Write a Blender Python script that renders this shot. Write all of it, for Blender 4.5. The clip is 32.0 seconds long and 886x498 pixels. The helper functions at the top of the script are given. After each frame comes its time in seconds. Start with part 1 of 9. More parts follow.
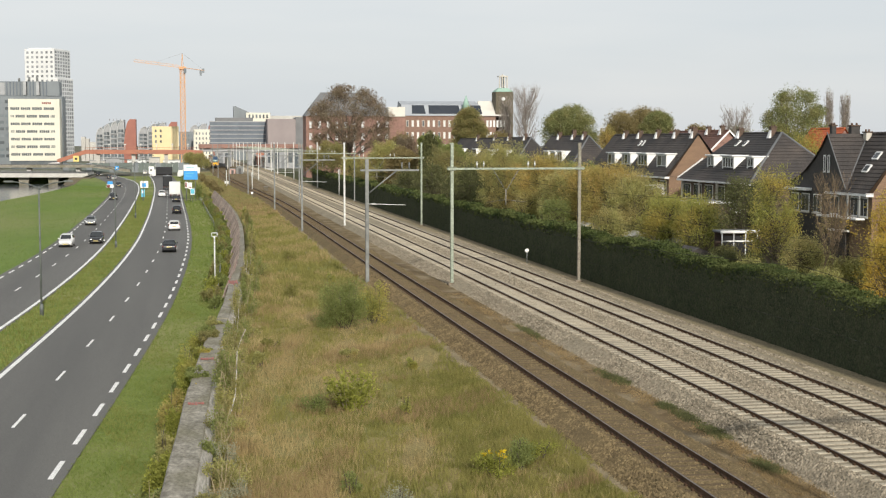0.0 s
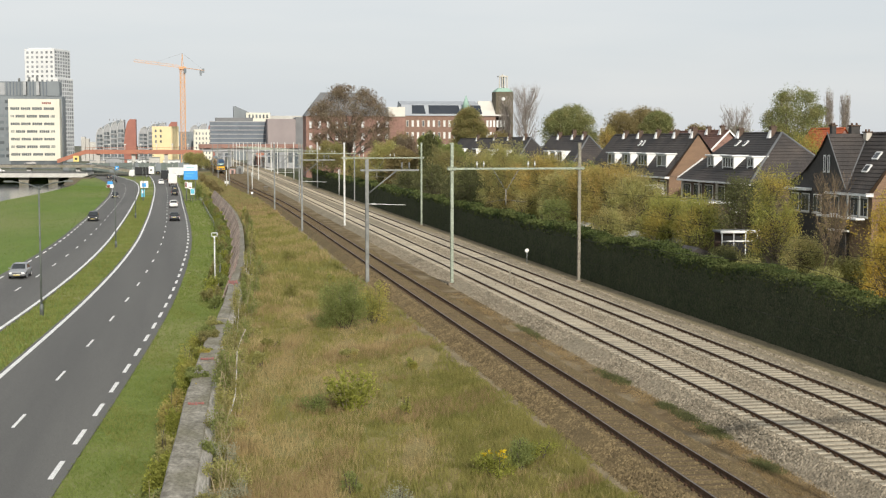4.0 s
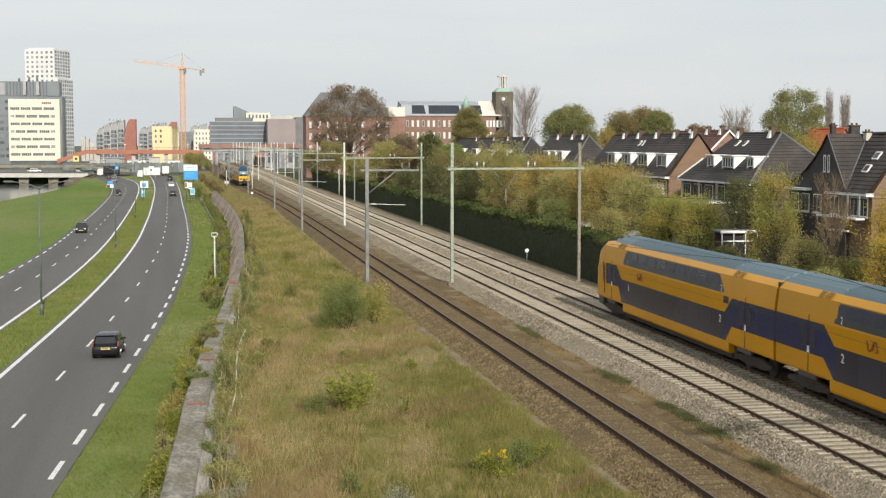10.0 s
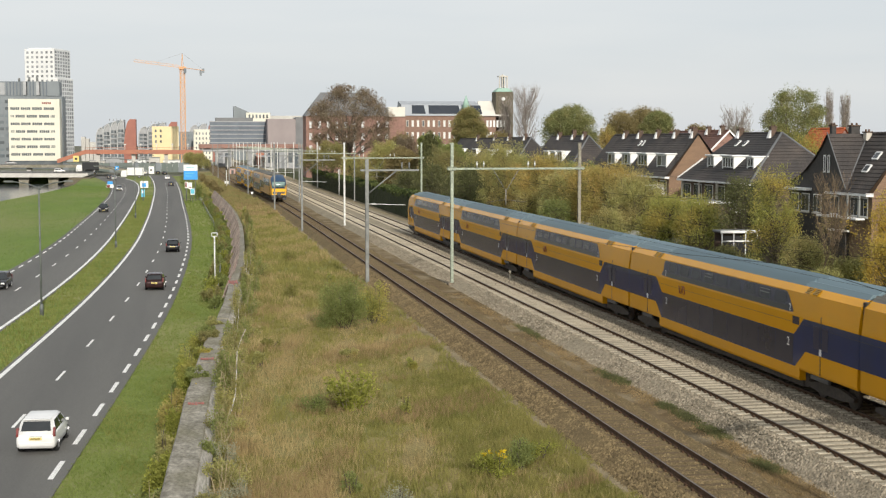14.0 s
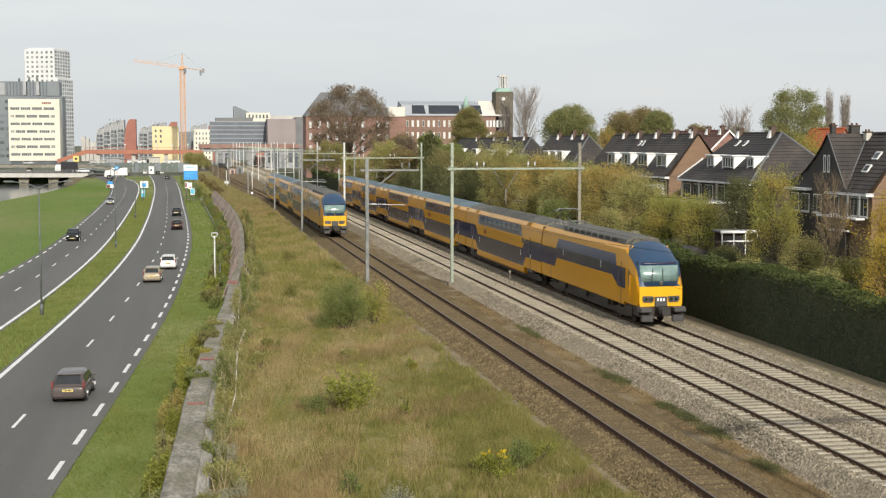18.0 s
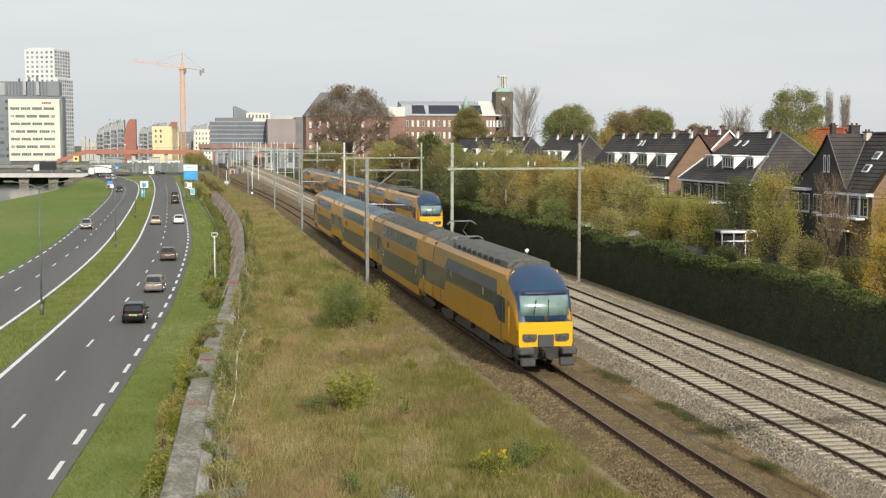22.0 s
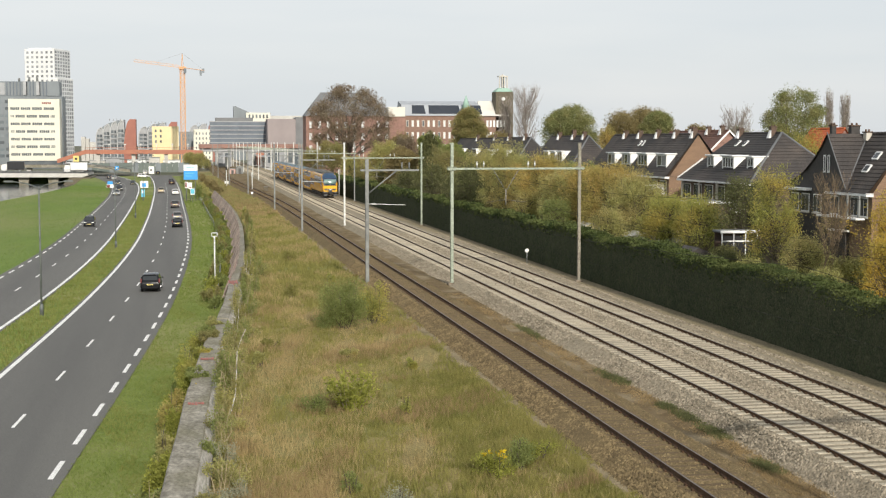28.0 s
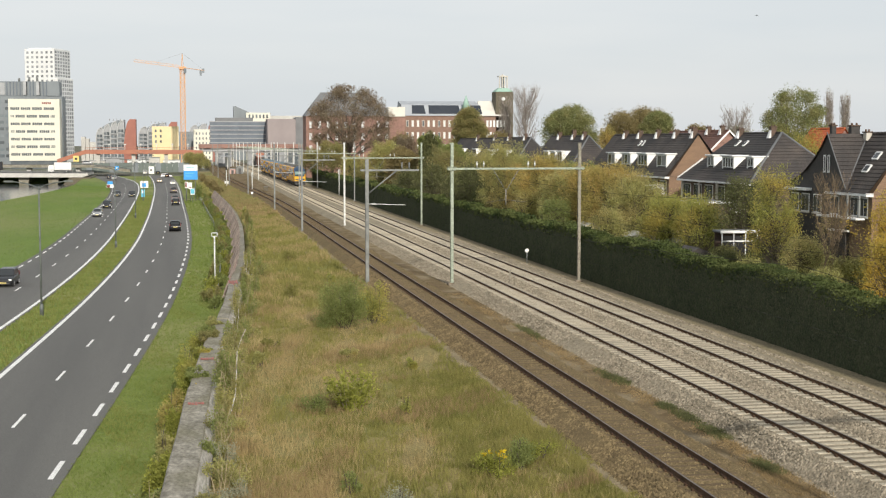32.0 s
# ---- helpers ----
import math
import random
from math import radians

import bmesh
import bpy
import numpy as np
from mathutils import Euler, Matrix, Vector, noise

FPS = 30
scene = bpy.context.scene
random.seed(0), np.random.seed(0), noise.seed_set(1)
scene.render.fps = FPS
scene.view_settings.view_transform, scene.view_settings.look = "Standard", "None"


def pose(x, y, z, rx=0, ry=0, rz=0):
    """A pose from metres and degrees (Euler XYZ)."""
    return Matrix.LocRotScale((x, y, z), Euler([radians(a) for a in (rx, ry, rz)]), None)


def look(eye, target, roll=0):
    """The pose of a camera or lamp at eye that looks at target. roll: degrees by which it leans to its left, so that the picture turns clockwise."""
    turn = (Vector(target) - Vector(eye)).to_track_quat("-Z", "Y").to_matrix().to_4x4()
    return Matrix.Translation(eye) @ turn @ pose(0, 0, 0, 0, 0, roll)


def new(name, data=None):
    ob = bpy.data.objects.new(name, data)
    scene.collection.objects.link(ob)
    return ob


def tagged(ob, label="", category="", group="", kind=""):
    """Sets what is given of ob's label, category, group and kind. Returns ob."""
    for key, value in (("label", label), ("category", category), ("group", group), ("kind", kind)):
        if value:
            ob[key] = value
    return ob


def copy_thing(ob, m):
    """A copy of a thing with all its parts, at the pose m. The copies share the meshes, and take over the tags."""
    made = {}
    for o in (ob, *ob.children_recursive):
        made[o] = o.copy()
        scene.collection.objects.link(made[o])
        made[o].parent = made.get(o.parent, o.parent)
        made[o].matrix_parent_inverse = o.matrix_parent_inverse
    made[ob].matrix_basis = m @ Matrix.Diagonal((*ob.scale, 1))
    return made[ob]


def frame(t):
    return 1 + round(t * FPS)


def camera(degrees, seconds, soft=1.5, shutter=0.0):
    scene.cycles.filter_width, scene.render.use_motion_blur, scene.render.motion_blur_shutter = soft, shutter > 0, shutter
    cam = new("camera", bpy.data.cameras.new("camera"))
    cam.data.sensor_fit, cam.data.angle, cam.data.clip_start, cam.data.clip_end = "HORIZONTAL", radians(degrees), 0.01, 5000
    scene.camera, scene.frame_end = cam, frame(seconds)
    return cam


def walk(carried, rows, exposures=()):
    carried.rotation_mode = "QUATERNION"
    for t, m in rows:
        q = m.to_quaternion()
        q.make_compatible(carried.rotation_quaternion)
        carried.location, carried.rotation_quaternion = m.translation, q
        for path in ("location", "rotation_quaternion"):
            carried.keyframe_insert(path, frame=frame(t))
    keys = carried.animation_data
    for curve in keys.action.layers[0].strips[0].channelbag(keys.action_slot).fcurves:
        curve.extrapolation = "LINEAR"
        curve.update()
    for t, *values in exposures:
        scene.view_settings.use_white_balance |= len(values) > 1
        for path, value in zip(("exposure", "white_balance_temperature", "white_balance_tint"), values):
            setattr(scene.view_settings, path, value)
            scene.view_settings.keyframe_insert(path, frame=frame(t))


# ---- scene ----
# The camera stands still on a footbridge over the railway; y runs along the tracks, z = 0 is the rail top.
cam = camera(36.60, 32.0, soft=1.25, shutter=0.15)
YAW, PITCH, EYE_Z = 0.18734, 0.07942, 10.18
AIM = (math.sin(YAW) * math.cos(PITCH), math.cos(YAW) * math.cos(PITCH), EYE_Z - math.sin(PITCH))
walk(cam, [(0.0, look((0, 0, EYE_Z), AIM)), (32.0, look((0, 0, EYE_Z), AIM))], exposures=[(0.0, -0.03), (22.2, -0.02), (23.4, 0.14), (25.5, 0.16), (27.5, 0.05), (29.0, 0.04), (32.0, 0.0)])

# ---- light: hazy autumn sun from behind, low over the railway ----
SUN_DIR = Vector((0.075, -0.925, 0.44)).normalized()
sun = new("sun", bpy.data.lights.new("sun", "SUN"))
sun.data.energy, sun.data.angle, sun.data.color = 4.35, radians(1.2), (1.0, 0.93, 0.82)
sun.matrix_world = look(SUN_DIR * 50, (0, 0, 0))
world = bpy.data.worlds.new("sky")
scene.world = world
world.use_nodes = True
wn, wl = world.node_tree.nodes, world.node_tree.links
wn.clear()
sky = wn.new("ShaderNodeTexSky")
sky.sky_type, sky.sun_disc = "NISHITA", False
sky.sun_elevation = math.asin(SUN_DIR.z)
sky.sun_rotation = math.atan2(SUN_DIR.x, SUN_DIR.y)
sky.air_density, sky.dust_density, sky.ozone_density = 1.0, 2.5, 1.5
# thin high cloud veils the whole sky evenly, with faint streaks
tc = wn.new("ShaderNodeTexCoord")
mp = wn.new("ShaderNodeMapping")
mp.inputs["Scale"].default_value = (1.0, 1.0, 7.0)
ns = wn.new("ShaderNodeTexNoise")
ns.inputs["Scale"].default_value, ns.inputs["Detail"].default_value = 2.2, 4.0
rampn = wn.new("ShaderNodeValToRGB")
rampn.color_ramp.elements[0].position, rampn.color_ramp.elements[0].color = 0.34, (6.55, 6.95, 7.25, 1)
rampn.color_ramp.elements[1].position, rampn.color_ramp.elements[1].color = 0.68, (7.5, 7.65, 7.7, 1)
mixw = wn.new("ShaderNodeMixRGB")
mixw.inputs["Fac"].default_value = 0.86
bgn = wn.new("ShaderNodeBackground")
bgn.inputs["Strength"].default_value = 0.111
won = wn.new("ShaderNodeOutputWorld")
wl.new(tc.outputs["Generated"], mp.inputs["Vector"])
wl.new(mp.outputs["Vector"], ns.inputs["Vector"])
wl.new(ns.outputs["Fac"], rampn.inputs["Fac"])
wl.new(sky.outputs["Color"], mixw.inputs["Color1"])
wl.new(rampn.outputs["Color"], mixw.inputs["Color2"])
wl.new(mixw.outputs["Color"], bgn.inputs["Color"])
wl.new(bgn.outputs["Background"], won.inputs["Surface"])


# ---- materials ----
def mat(name, c1, c2=None, scale=3.0, rough=0.8, metal=0.0, bump=0.0, fine=0.0, spec=0.5, rand=0.0, island=0.0, stretch=(1, 1, 1), c3=None):
    """A surface of two or three mixed colours: broad stains at 'scale', grain at 'fine', a change from object to object (rand) or piece to piece (island)."""
    m = bpy.data.materials.new(name)
    m.use_nodes = True
    n, l = m.node_tree.nodes, m.node_tree.links
    b = n["Principled BSDF"]
    b.inputs["Roughness"].default_value, b.inputs["Metallic"].default_value = rough, metal
    b.inputs["Specular IOR Level"].default_value = spec
    c2 = c2 or tuple(v * 0.8 for v in c1)
    co = n.new("ShaderNodeTexCoord")
    mpn = n.new("ShaderNodeMapping")
    mpn.inputs["Scale"].default_value = stretch
    l.new(co.outputs["Object"], mpn.inputs["Vector"])
    t = n.new("ShaderNodeTexNoise")
    t.inputs["Scale"].default_value, t.inputs["Detail"].default_value, t.inputs["Roughness"].default_value = scale, 6.0, 0.6
    l.new(mpn.outputs["Vector"], t.inputs["Vector"])
    r = n.new("ShaderNodeValToRGB")
    r.color_ramp.elements[0].position, r.color_ramp.elements[0].color = 0.35, (*c1, 1)
    r.color_ramp.elements[1].position, r.color_ramp.elements[1].color = 0.66, (*c2, 1)
    l.new(t.outputs["Fac"], r.inputs["Fac"])
    out = r.outputs["Color"]
    if c3:
        t3 = n.new("ShaderNodeTexNoise")
        t3.inputs["Scale"].default_value, t3.inputs["Detail"].default_value = scale * 0.23, 3.0
        l.new(mpn.outputs["Vector"], t3.inputs["Vector"])
        r3 = n.new("ShaderNodeMapRange")
        r3.inputs["From Min"].default_value, r3.inputs["From Max"].default_value = 0.46, 0.60
        l.new(t3.outputs["Fac"], r3.inputs["Value"])
        mx = n.new("ShaderNodeMixRGB")
        mx.inputs["Color2"].default_value = (*c3, 1)
        l.new(r3.outputs["Result"], mx.inputs["Fac"])
        l.new(out, mx.inputs["Color1"])
        out = mx.outputs["Color"]
    if fine:
        t2 = n.new("ShaderNodeTexNoise")
        t2.inputs["Scale"].default_value, t2.inputs["Detail"].default_value = fine, 4.0
        l.new(mpn.outputs["Vector"], t2.inputs["Vector"])
        mr = n.new("ShaderNodeMapRange")
        mr.inputs["From Min"].default_value, mr.inputs["From Max"].default_value = 0.3, 0.7
        mr.inputs["To Min"].default_value, mr.inputs["To Max"].default_value = 0.68, 1.3
        l.new(t2.outputs["Fac"], mr.inputs["Value"])
        mu = n.new("ShaderNodeMixRGB")
        mu.blend_type, mu.inputs["Fac"].default_value = "MULTIPLY", 1.0
        l.new(out, mu.inputs["Color1"])
        l.new(mr.outputs["Result"], mu.inputs["Color2"])
        out = mu.outputs["Color"]
    if rand or island:
        if rand:
            src = n.new("ShaderNodeObjectInfo").outputs["Random"]
        else:
            src = n.new("ShaderNodeNewGeometry").outputs["Random Per Island"]
        mr = n.new("ShaderNodeMapRange")
        amount = rand or island
        mr.inputs["To Min"].default_value, mr.inputs["To Max"].default_value = 1 - amount, 1 + amount
        l.new(src, mr.inputs["Value"])
        mu = n.new("ShaderNodeMixRGB")
        mu.blend_type, mu.inputs["Fac"].default_value = "MULTIPLY", 1.0
        l.new(out, mu.inputs["Color1"])
        l.new(mr.outputs["Result"], mu.inputs["Color2"])
        out = mu.outputs["Color"]
    l.new(out, b.inputs["Base Color"])
    if bump:
        bp = n.new("ShaderNodeBump")
        bp.inputs["Strength"].default_value, bp.inputs["Distance"].default_value = min(1.0, bump), 0.03
        l.new((t2 if fine else t).outputs["Fac"], bp.inputs["Height"])
        l.new(bp.outputs["Normal"], b.inputs["Normal"])
    return m


def leafy(name, dark, light, glow=0.25, other=None):
    """Leaves: colour from clump to clump, part of the light passes through."""
    m = bpy.data.materials.new(name)
    m.use_nodes = True
    n, l = m.node_tree.nodes, m.node_tree.links
    n.clear()
    g = n.new("ShaderNodeNewGeometry")
    r = n.new("ShaderNodeValToRGB")
    r.color_ramp.elements[0].color, r.color_ramp.elements[1].color = (*dark, 1), (*light, 1)
    # leaf by leaf, and slowly from bough to bough
    c = n.new("ShaderNodeTexCoord")
    w = n.new("ShaderNodeTexNoise")
    w.inputs["Scale"].default_value, w.inputs["Detail"].default_value = 0.55, 3.0
    l.new(c.outputs["Object"], w.inputs["Vector"])
    q = n.new("ShaderNodeMath")
    q.operation = "MULTIPLY_ADD"
    q.inputs[1].default_value, q.inputs[2].default_value = 1.5, -0.75
    l.new(w.outputs["Fac"], q.inputs[0])
    e2 = n.new("ShaderNodeMath")
    e2.operation = "ADD"
    e2.use_clamp = True
    l.new(q.outputs[0], e2.inputs[0])
    half = n.new("ShaderNodeMath")
    half.operation = "MULTIPLY_ADD"
    half.inputs[1].default_value, half.inputs[2].default_value = 0.75, 0.12
    l.new(g.outputs["Random Per Island"], half.inputs[0])
    l.new(half.outputs[0], e2.inputs[1])
    l.new(e2.outputs[0], r.inputs["Fac"])
    d, t, x, o = (n.new(k) for k in ("ShaderNodeBsdfDiffuse", "ShaderNodeBsdfTranslucent", "ShaderNodeMixShader", "ShaderNodeOutputMaterial"))
    x.inputs["Fac"].default_value = glow
    tint = r.outputs["Color"]
    if other:
        # whole boughs have turned
        w2 = n.new("ShaderNodeTexNoise")
        w2.inputs["Scale"].default_value, w2.inputs["Detail"].default_value = 0.42, 2.0
        l.new(c.outputs["Object"], w2.inputs["Vector"])
        mr = n.new("ShaderNodeMapRange")
        mr.inputs["From Min"].default_value, mr.inputs["From Max"].default_value = 0.46, 0.62
        mr.inputs["To Max"].default_value = 0.55
        l.new(w2.outputs["Fac"], mr.inputs["Value"])
        mx = n.new("ShaderNodeMixRGB")
        mx.inputs["Color2"].default_value = (*other, 1)
        l.new(mr.outputs["Result"], mx.inputs["Fac"])
        l.new(tint, mx.inputs["Color1"])
        tint = mx.outputs["Color"]
    for s in (d, t):
        l.new(tint, s.inputs["Color"])
    l.new(d.outputs["BSDF"], x.inputs[1])
    l.new(t.outputs["BSDF"], x.inputs[2])
    l.new(x.outputs["Shader"], o.inputs["Surface"])
    return m


def glowing(name, colour, strength):
    m = bpy.data.materials.new(name)
    m.use_nodes = True
    b = m.node_tree.nodes["Principled BSDF"]
    b.inputs["Base Color"].default_value = (*colour, 1)
    b.inputs["Emission Color"].default_value, b.inputs["Emission Strength"].default_value = (*colour, 1), strength
    return m


M = {}
M["verge"] = mat("verge_grass", (0.128, 0.168, 0.042), (0.166, 0.200, 0.058), 0.35, 0.95, fine=22, bump=0.2, spec=0.1, c3=(0.215, 0.218, 0.088))
M["bank"] = mat("mown_bank_grass", (0.108, 0.165, 0.036), (0.142, 0.196, 0.050), 0.10, 0.95, fine=6, spec=0.1, c3=(0.172, 0.198, 0.070), stretch=(1.6, 0.5, 1))
M["field"] = mat("dry_field_grass", (0.265, 0.205, 0.10), (0.185, 0.165, 0.066), 0.22, 0.95, fine=9, bump=0.5, spec=0.1, c3=(0.165, 0.17, 0.055))
M["garden"] = mat("garden_soil_and_lawn", (0.05, 0.07, 0.022), (0.08, 0.07, 0.04), 0.2, 0.95, fine=4, bump=0.5, spec=0.1)
M["far_ground"] = mat("far_paving_and_grass", (0.10, 0.11, 0.07), (0.16, 0.155, 0.13), 0.03, 0.95, fine=0.6, spec=0.1)
M["sand"] = mat("sandy_path", (0.285, 0.235, 0.155), (0.215, 0.185, 0.115), 0.5, 0.95, fine=9, bump=0.4, spec=0.1)
M["soil_edge"] = mat("trodden_sandy_soil", (0.245, 0.20, 0.128), (0.165, 0.135, 0.078), 0.9, 0.95, fine=9, bump=0.4, spec=0.1)
M["asphalt"] = mat("worn_asphalt", (0.099, 0.097, 0.092), (0.129, 0.126, 0.117), 0.16, 0.85, fine=85, bump=0.1, spec=0.3, stretch=(1.6, 0.06, 1))
M["paint"] = mat("white_road_paint", (0.75, 0.75, 0.73), (0.62, 0.62, 0.6), 2.0, 0.7, fine=20)
M["ballast"] = mat("grey_ballast", (0.275, 0.238, 0.172), (0.22, 0.19, 0.138), 0.35, 0.95, fine=11, bump=1.0, spec=0.1)
M["stone"] = mat("ballast_stone", (0.265, 0.23, 0.175), (0.18, 0.154, 0.115), 2.0, 0.9, island=0.45, spec=0.1)
M["rust_ballast"] = mat("rusty_brown_ballast", (0.160, 0.120, 0.062), (0.122, 0.092, 0.050), 0.4, 0.95, fine=22, bump=0.5, spec=0.1)
M["rust_stone"] = mat("rusty_ballast_stone", (0.188, 0.143, 0.078), (0.112, 0.085, 0.048), 2.0, 0.9, island=0.4, spec=0.1)
M["sleeper"] = mat("pale_concrete_sleeper", (0.46, 0.405, 0.310), (0.35, 0.305, 0.230), 1.2, 0.9, fine=14, rand=0.10, spec=0.2)
M["wood_sleeper"] = mat("rusty_timber_sleeper", (0.142, 0.103, 0.060), (0.114, 0.084, 0.050), 2.0, 0.9, fine=20, rand=0.15, spec=0.1)
M["rail"] = mat("rusty_rail_side", (0.098, 0.058, 0.034), (0.07, 0.043, 0.027), 1.5, 0.85, 0.0, fine=9, spec=0.15)
M["rail_top"] = mat("worn_rail_head", (0.17, 0.145, 0.12), (0.12, 0.10, 0.085), 2.0, 0.5, 0.6)
M["concrete"] = mat("weathered_concrete", (0.30, 0.28, 0.235), (0.165, 0.152, 0.122), 1.6, 0.9, fine=7, bump=0.6, spec=0.2, c3=(0.185, 0.172, 0.125), stretch=(1.3, 0.7, 1))
M["ledge"] = mat("streaked_pale_concrete", (0.36, 0.34, 0.30), (0.25, 0.235, 0.20), 2.5, 0.9, fine=8, bump=0.4, spec=0.2, stretch=(2.5, 0.3, 1))
M["pale_concrete"] = mat("pale_concrete", (0.50, 0.49, 0.46), (0.42, 0.41, 0.385), 0.3, 0.9, fine=4, spec=0.2)
M["board"] = mat("grey_brown_timber_board", (0.285, 0.232, 0.20), (0.195, 0.155, 0.132), 1.5, 0.85, fine=12, rand=0.4, stretch=(1, 1, 0.15))
M["graffiti_red"] = mat("faded_red_spray_paint", (0.34, 0.095, 0.075), (0.25, 0.13, 0.11), 2.0, 0.8, fine=8)
M["lamp_steel"] = mat("weathered_lamp_steel", (0.13, 0.145, 0.135), (0.105, 0.118, 0.108), 1.5, 0.65, 0.2, fine=3)
M["galv"] = mat("galvanised_steel", (0.205, 0.215, 0.21), (0.17, 0.178, 0.172), 1.5, 0.6, 0.35, fine=3)
M["green_steel"] = mat("pale_green_painted_steel", (0.30, 0.34, 0.27), (0.235, 0.27, 0.215), 1.2, 0.6, 0.1, fine=8)
M["white_steel"] = mat("white_painted_steel", (0.60, 0.61, 0.59), (0.50, 0.51, 0.49), 1.0, 0.55, fine=8)
M["brown_steel"] = mat("weathered_mast_steel", (0.20, 0.175, 0.14), (0.27, 0.26, 0.205), 0.8, 0.7, 0.1, fine=8)
M["wire"] = mat("dark_copper_wire", (0.045, 0.045, 0.04), None, 1, 0.9, spec=0.1)
M["insulator"] = mat("brown_glazed_insulator", (0.10, 0.06, 0.04), None, 3, 0.3)
M["water"] = mat("grey_canal_water", (0.05, 0.06, 0.065), (0.06, 0.07, 0.072), 0.3, 0.12, fine=1.5, bump=0.25)
M["bark"] = mat("grey_brown_bark", (0.085, 0.068, 0.05), (0.12, 0.10, 0.078), 3, 0.95, fine=20, bump=0.5)
M["fan_twig"] = mat("brown_twig", (0.23, 0.17, 0.105), (0.17, 0.125, 0.08), 3, 0.9)
M["birch"] = mat("pale_birch_bark", (0.50, 0.48, 0.43), (0.30, 0.28, 0.25), 6, 0.85, fine=20)


# ---- mesh helpers ----
def mesh_ob(name, verts, faces, material, parent=None, label=""):
    """An object from plain vertex and face arrays."""
    me = bpy.data.meshes.new(name)
    me.from_pydata(verts, [], faces)
    me.materials.append(material)
    ob = new(name, me)
    if parent:
        ob.parent = parent
    if label:
        ob["label"] = label
    return ob


def part(name, bm, material, parent=None, label="", smooth=False):
    """Links a bmesh as one mesh object under a thing."""
    me = bpy.data.meshes.new(name)
    bmesh.ops.recalc_face_normals(bm, faces=bm.faces[:])
    if smooth:
        for f in bm.faces:
            f.smooth = True
    bm.to_mesh(me)
    bm.free()
    for mm in (material if isinstance(material, (list, tuple)) else [material]):
        me.materials.append(mm)
    ob = new(name, me)
    if parent:
        ob.parent = parent
    if label:
        ob["label"] = label
    return ob


def again(name, src, parent, loc=(0, 0, 0), rz=0.0, rx=0.0, scale=(1, 1, 1)):
    """Another object on the mesh of src."""
    ob = new(name, src.data)
    ob.parent = parent
    ob.location, ob.rotation_euler, ob.scale = loc, (rx, 0, rz), scale
    return ob


def empty(name, loc=(0, 0, 0), rz=0.0):
    ob = new(name)
    ob.empty_display_size = 0.3
    ob.location, ob.rotation_euler = loc, (0, 0, rz)
    return ob


BOX_F = ((0, 3, 2, 1), (4, 5, 6, 7), (0, 1, 5, 4), (1, 2, 6, 5), (2, 3, 7, 6), (3, 0, 4, 7))


def box(bm, x0, y0, z0, x1, y1, z1, mi=0, m=None):
    vs = [(x0, y0, z0), (x1, y0, z0), (x1, y1, z0), (x0, y1, z0), (x0, y0, z1), (x1, y0, z1), (x1, y1, z1), (x0, y1, z1)]
    if m is not None:
        vs = [m @ Vector(v) for v in vs]
    vs = [bm.verts.new(v) for v in vs]
    for f in BOX_F:
        bm.faces.new([vs[i] for i in f]).material_index = mi
    return vs


def bbox(bm, x0, y0, z0, x1, y1, z1, r=0.02, mi=0):
    """A box with bevelled edges."""
    vs = box(bm, x0, y0, z0, x1, y1, z1, mi)
    es = {e for v in vs for e in v.link_edges}
    bmesh.ops.bevel(bm, geom=list(es), offset=r, segments=1, affect="EDGES", profile=0.5)


def tube(bm, p0, p1, r0, r1=None, n=8, mi=0, cap=True):
    r1 = r0 if r1 is None else r1
    p0, p1 = Vector(p0), Vector(p1)
    d = (p1 - p0).normalized()
    a = d.orthogonal().normalized()
    b = d.cross(a)
    rings = []
    for p, r in ((p0, r0), (p1, r1)):
        rings.append([bm.verts.new(p + (a * math.cos(2 * math.pi * i / n) + b * math.sin(2 * math.pi * i / n)) * r) for i in range(n)])
    for i in range(n):
        f = bm.faces.new((rings[0][i], rings[0][(i + 1) % n], rings[1][(i + 1) % n], rings[1][i]))
        f.material_index, f.smooth = mi, n > 5
    if cap:
        bm.faces.new(rings[0][::-1]).material_index = mi
        bm.faces.new(rings[1]).material_index = mi


def sweep(bm, profile, path, closed=True, mi=0, up=Vector((0, 0, 1))):
    """Sweeps a profile of (side, height) pairs along a path of points."""
    rings = []
    for i, p in enumerate(path):
        p = Vector(p)
        d = Vector(path[min(i + 1, len(path) - 1)]) - Vector(path[max(i - 1, 0)])
        side = d.cross(up).normalized()
        rings.append([bm.verts.new(p + side * a + up * b) for a, b in profile])
    k = len(profile)
    for r0, r1 in zip(rings, rings[1:]):
        for i in range(k if closed else k - 1):
            bm.faces.new((r0[i], r0[(i + 1) % k], r1[(i + 1) % k], r1[i])).material_index = mi
    if closed:
        bm.faces.new(rings[0][::-1]).material_index = mi
        bm.faces.new(rings[-1]).material_index = mi


def solid(bm, outline, axis, a, b, mi=0):
    """Extrudes an outline of pairs along an axis ('x': pairs are y, z; 'y': x, z; 'z': x, y) from a to b."""
    put = {"x": lambda p, t: (t, p[0], p[1]), "y": lambda p, t: (p[0], t, p[1]), "z": lambda p, t: (p[0], p[1], t)}[axis]
    r0, r1 = ([bm.verts.new(put(p, t)) for p in outline] for t in (a, b))
    k = len(outline)
    for i in range(k):
        bm.faces.new((r0[i], r0[(i + 1) % k], r1[(i + 1) % k], r1[i])).material_index = mi
    bm.faces.new(r0[::-1]).material_index = mi
    bm.faces.new(r1).material_index = mi


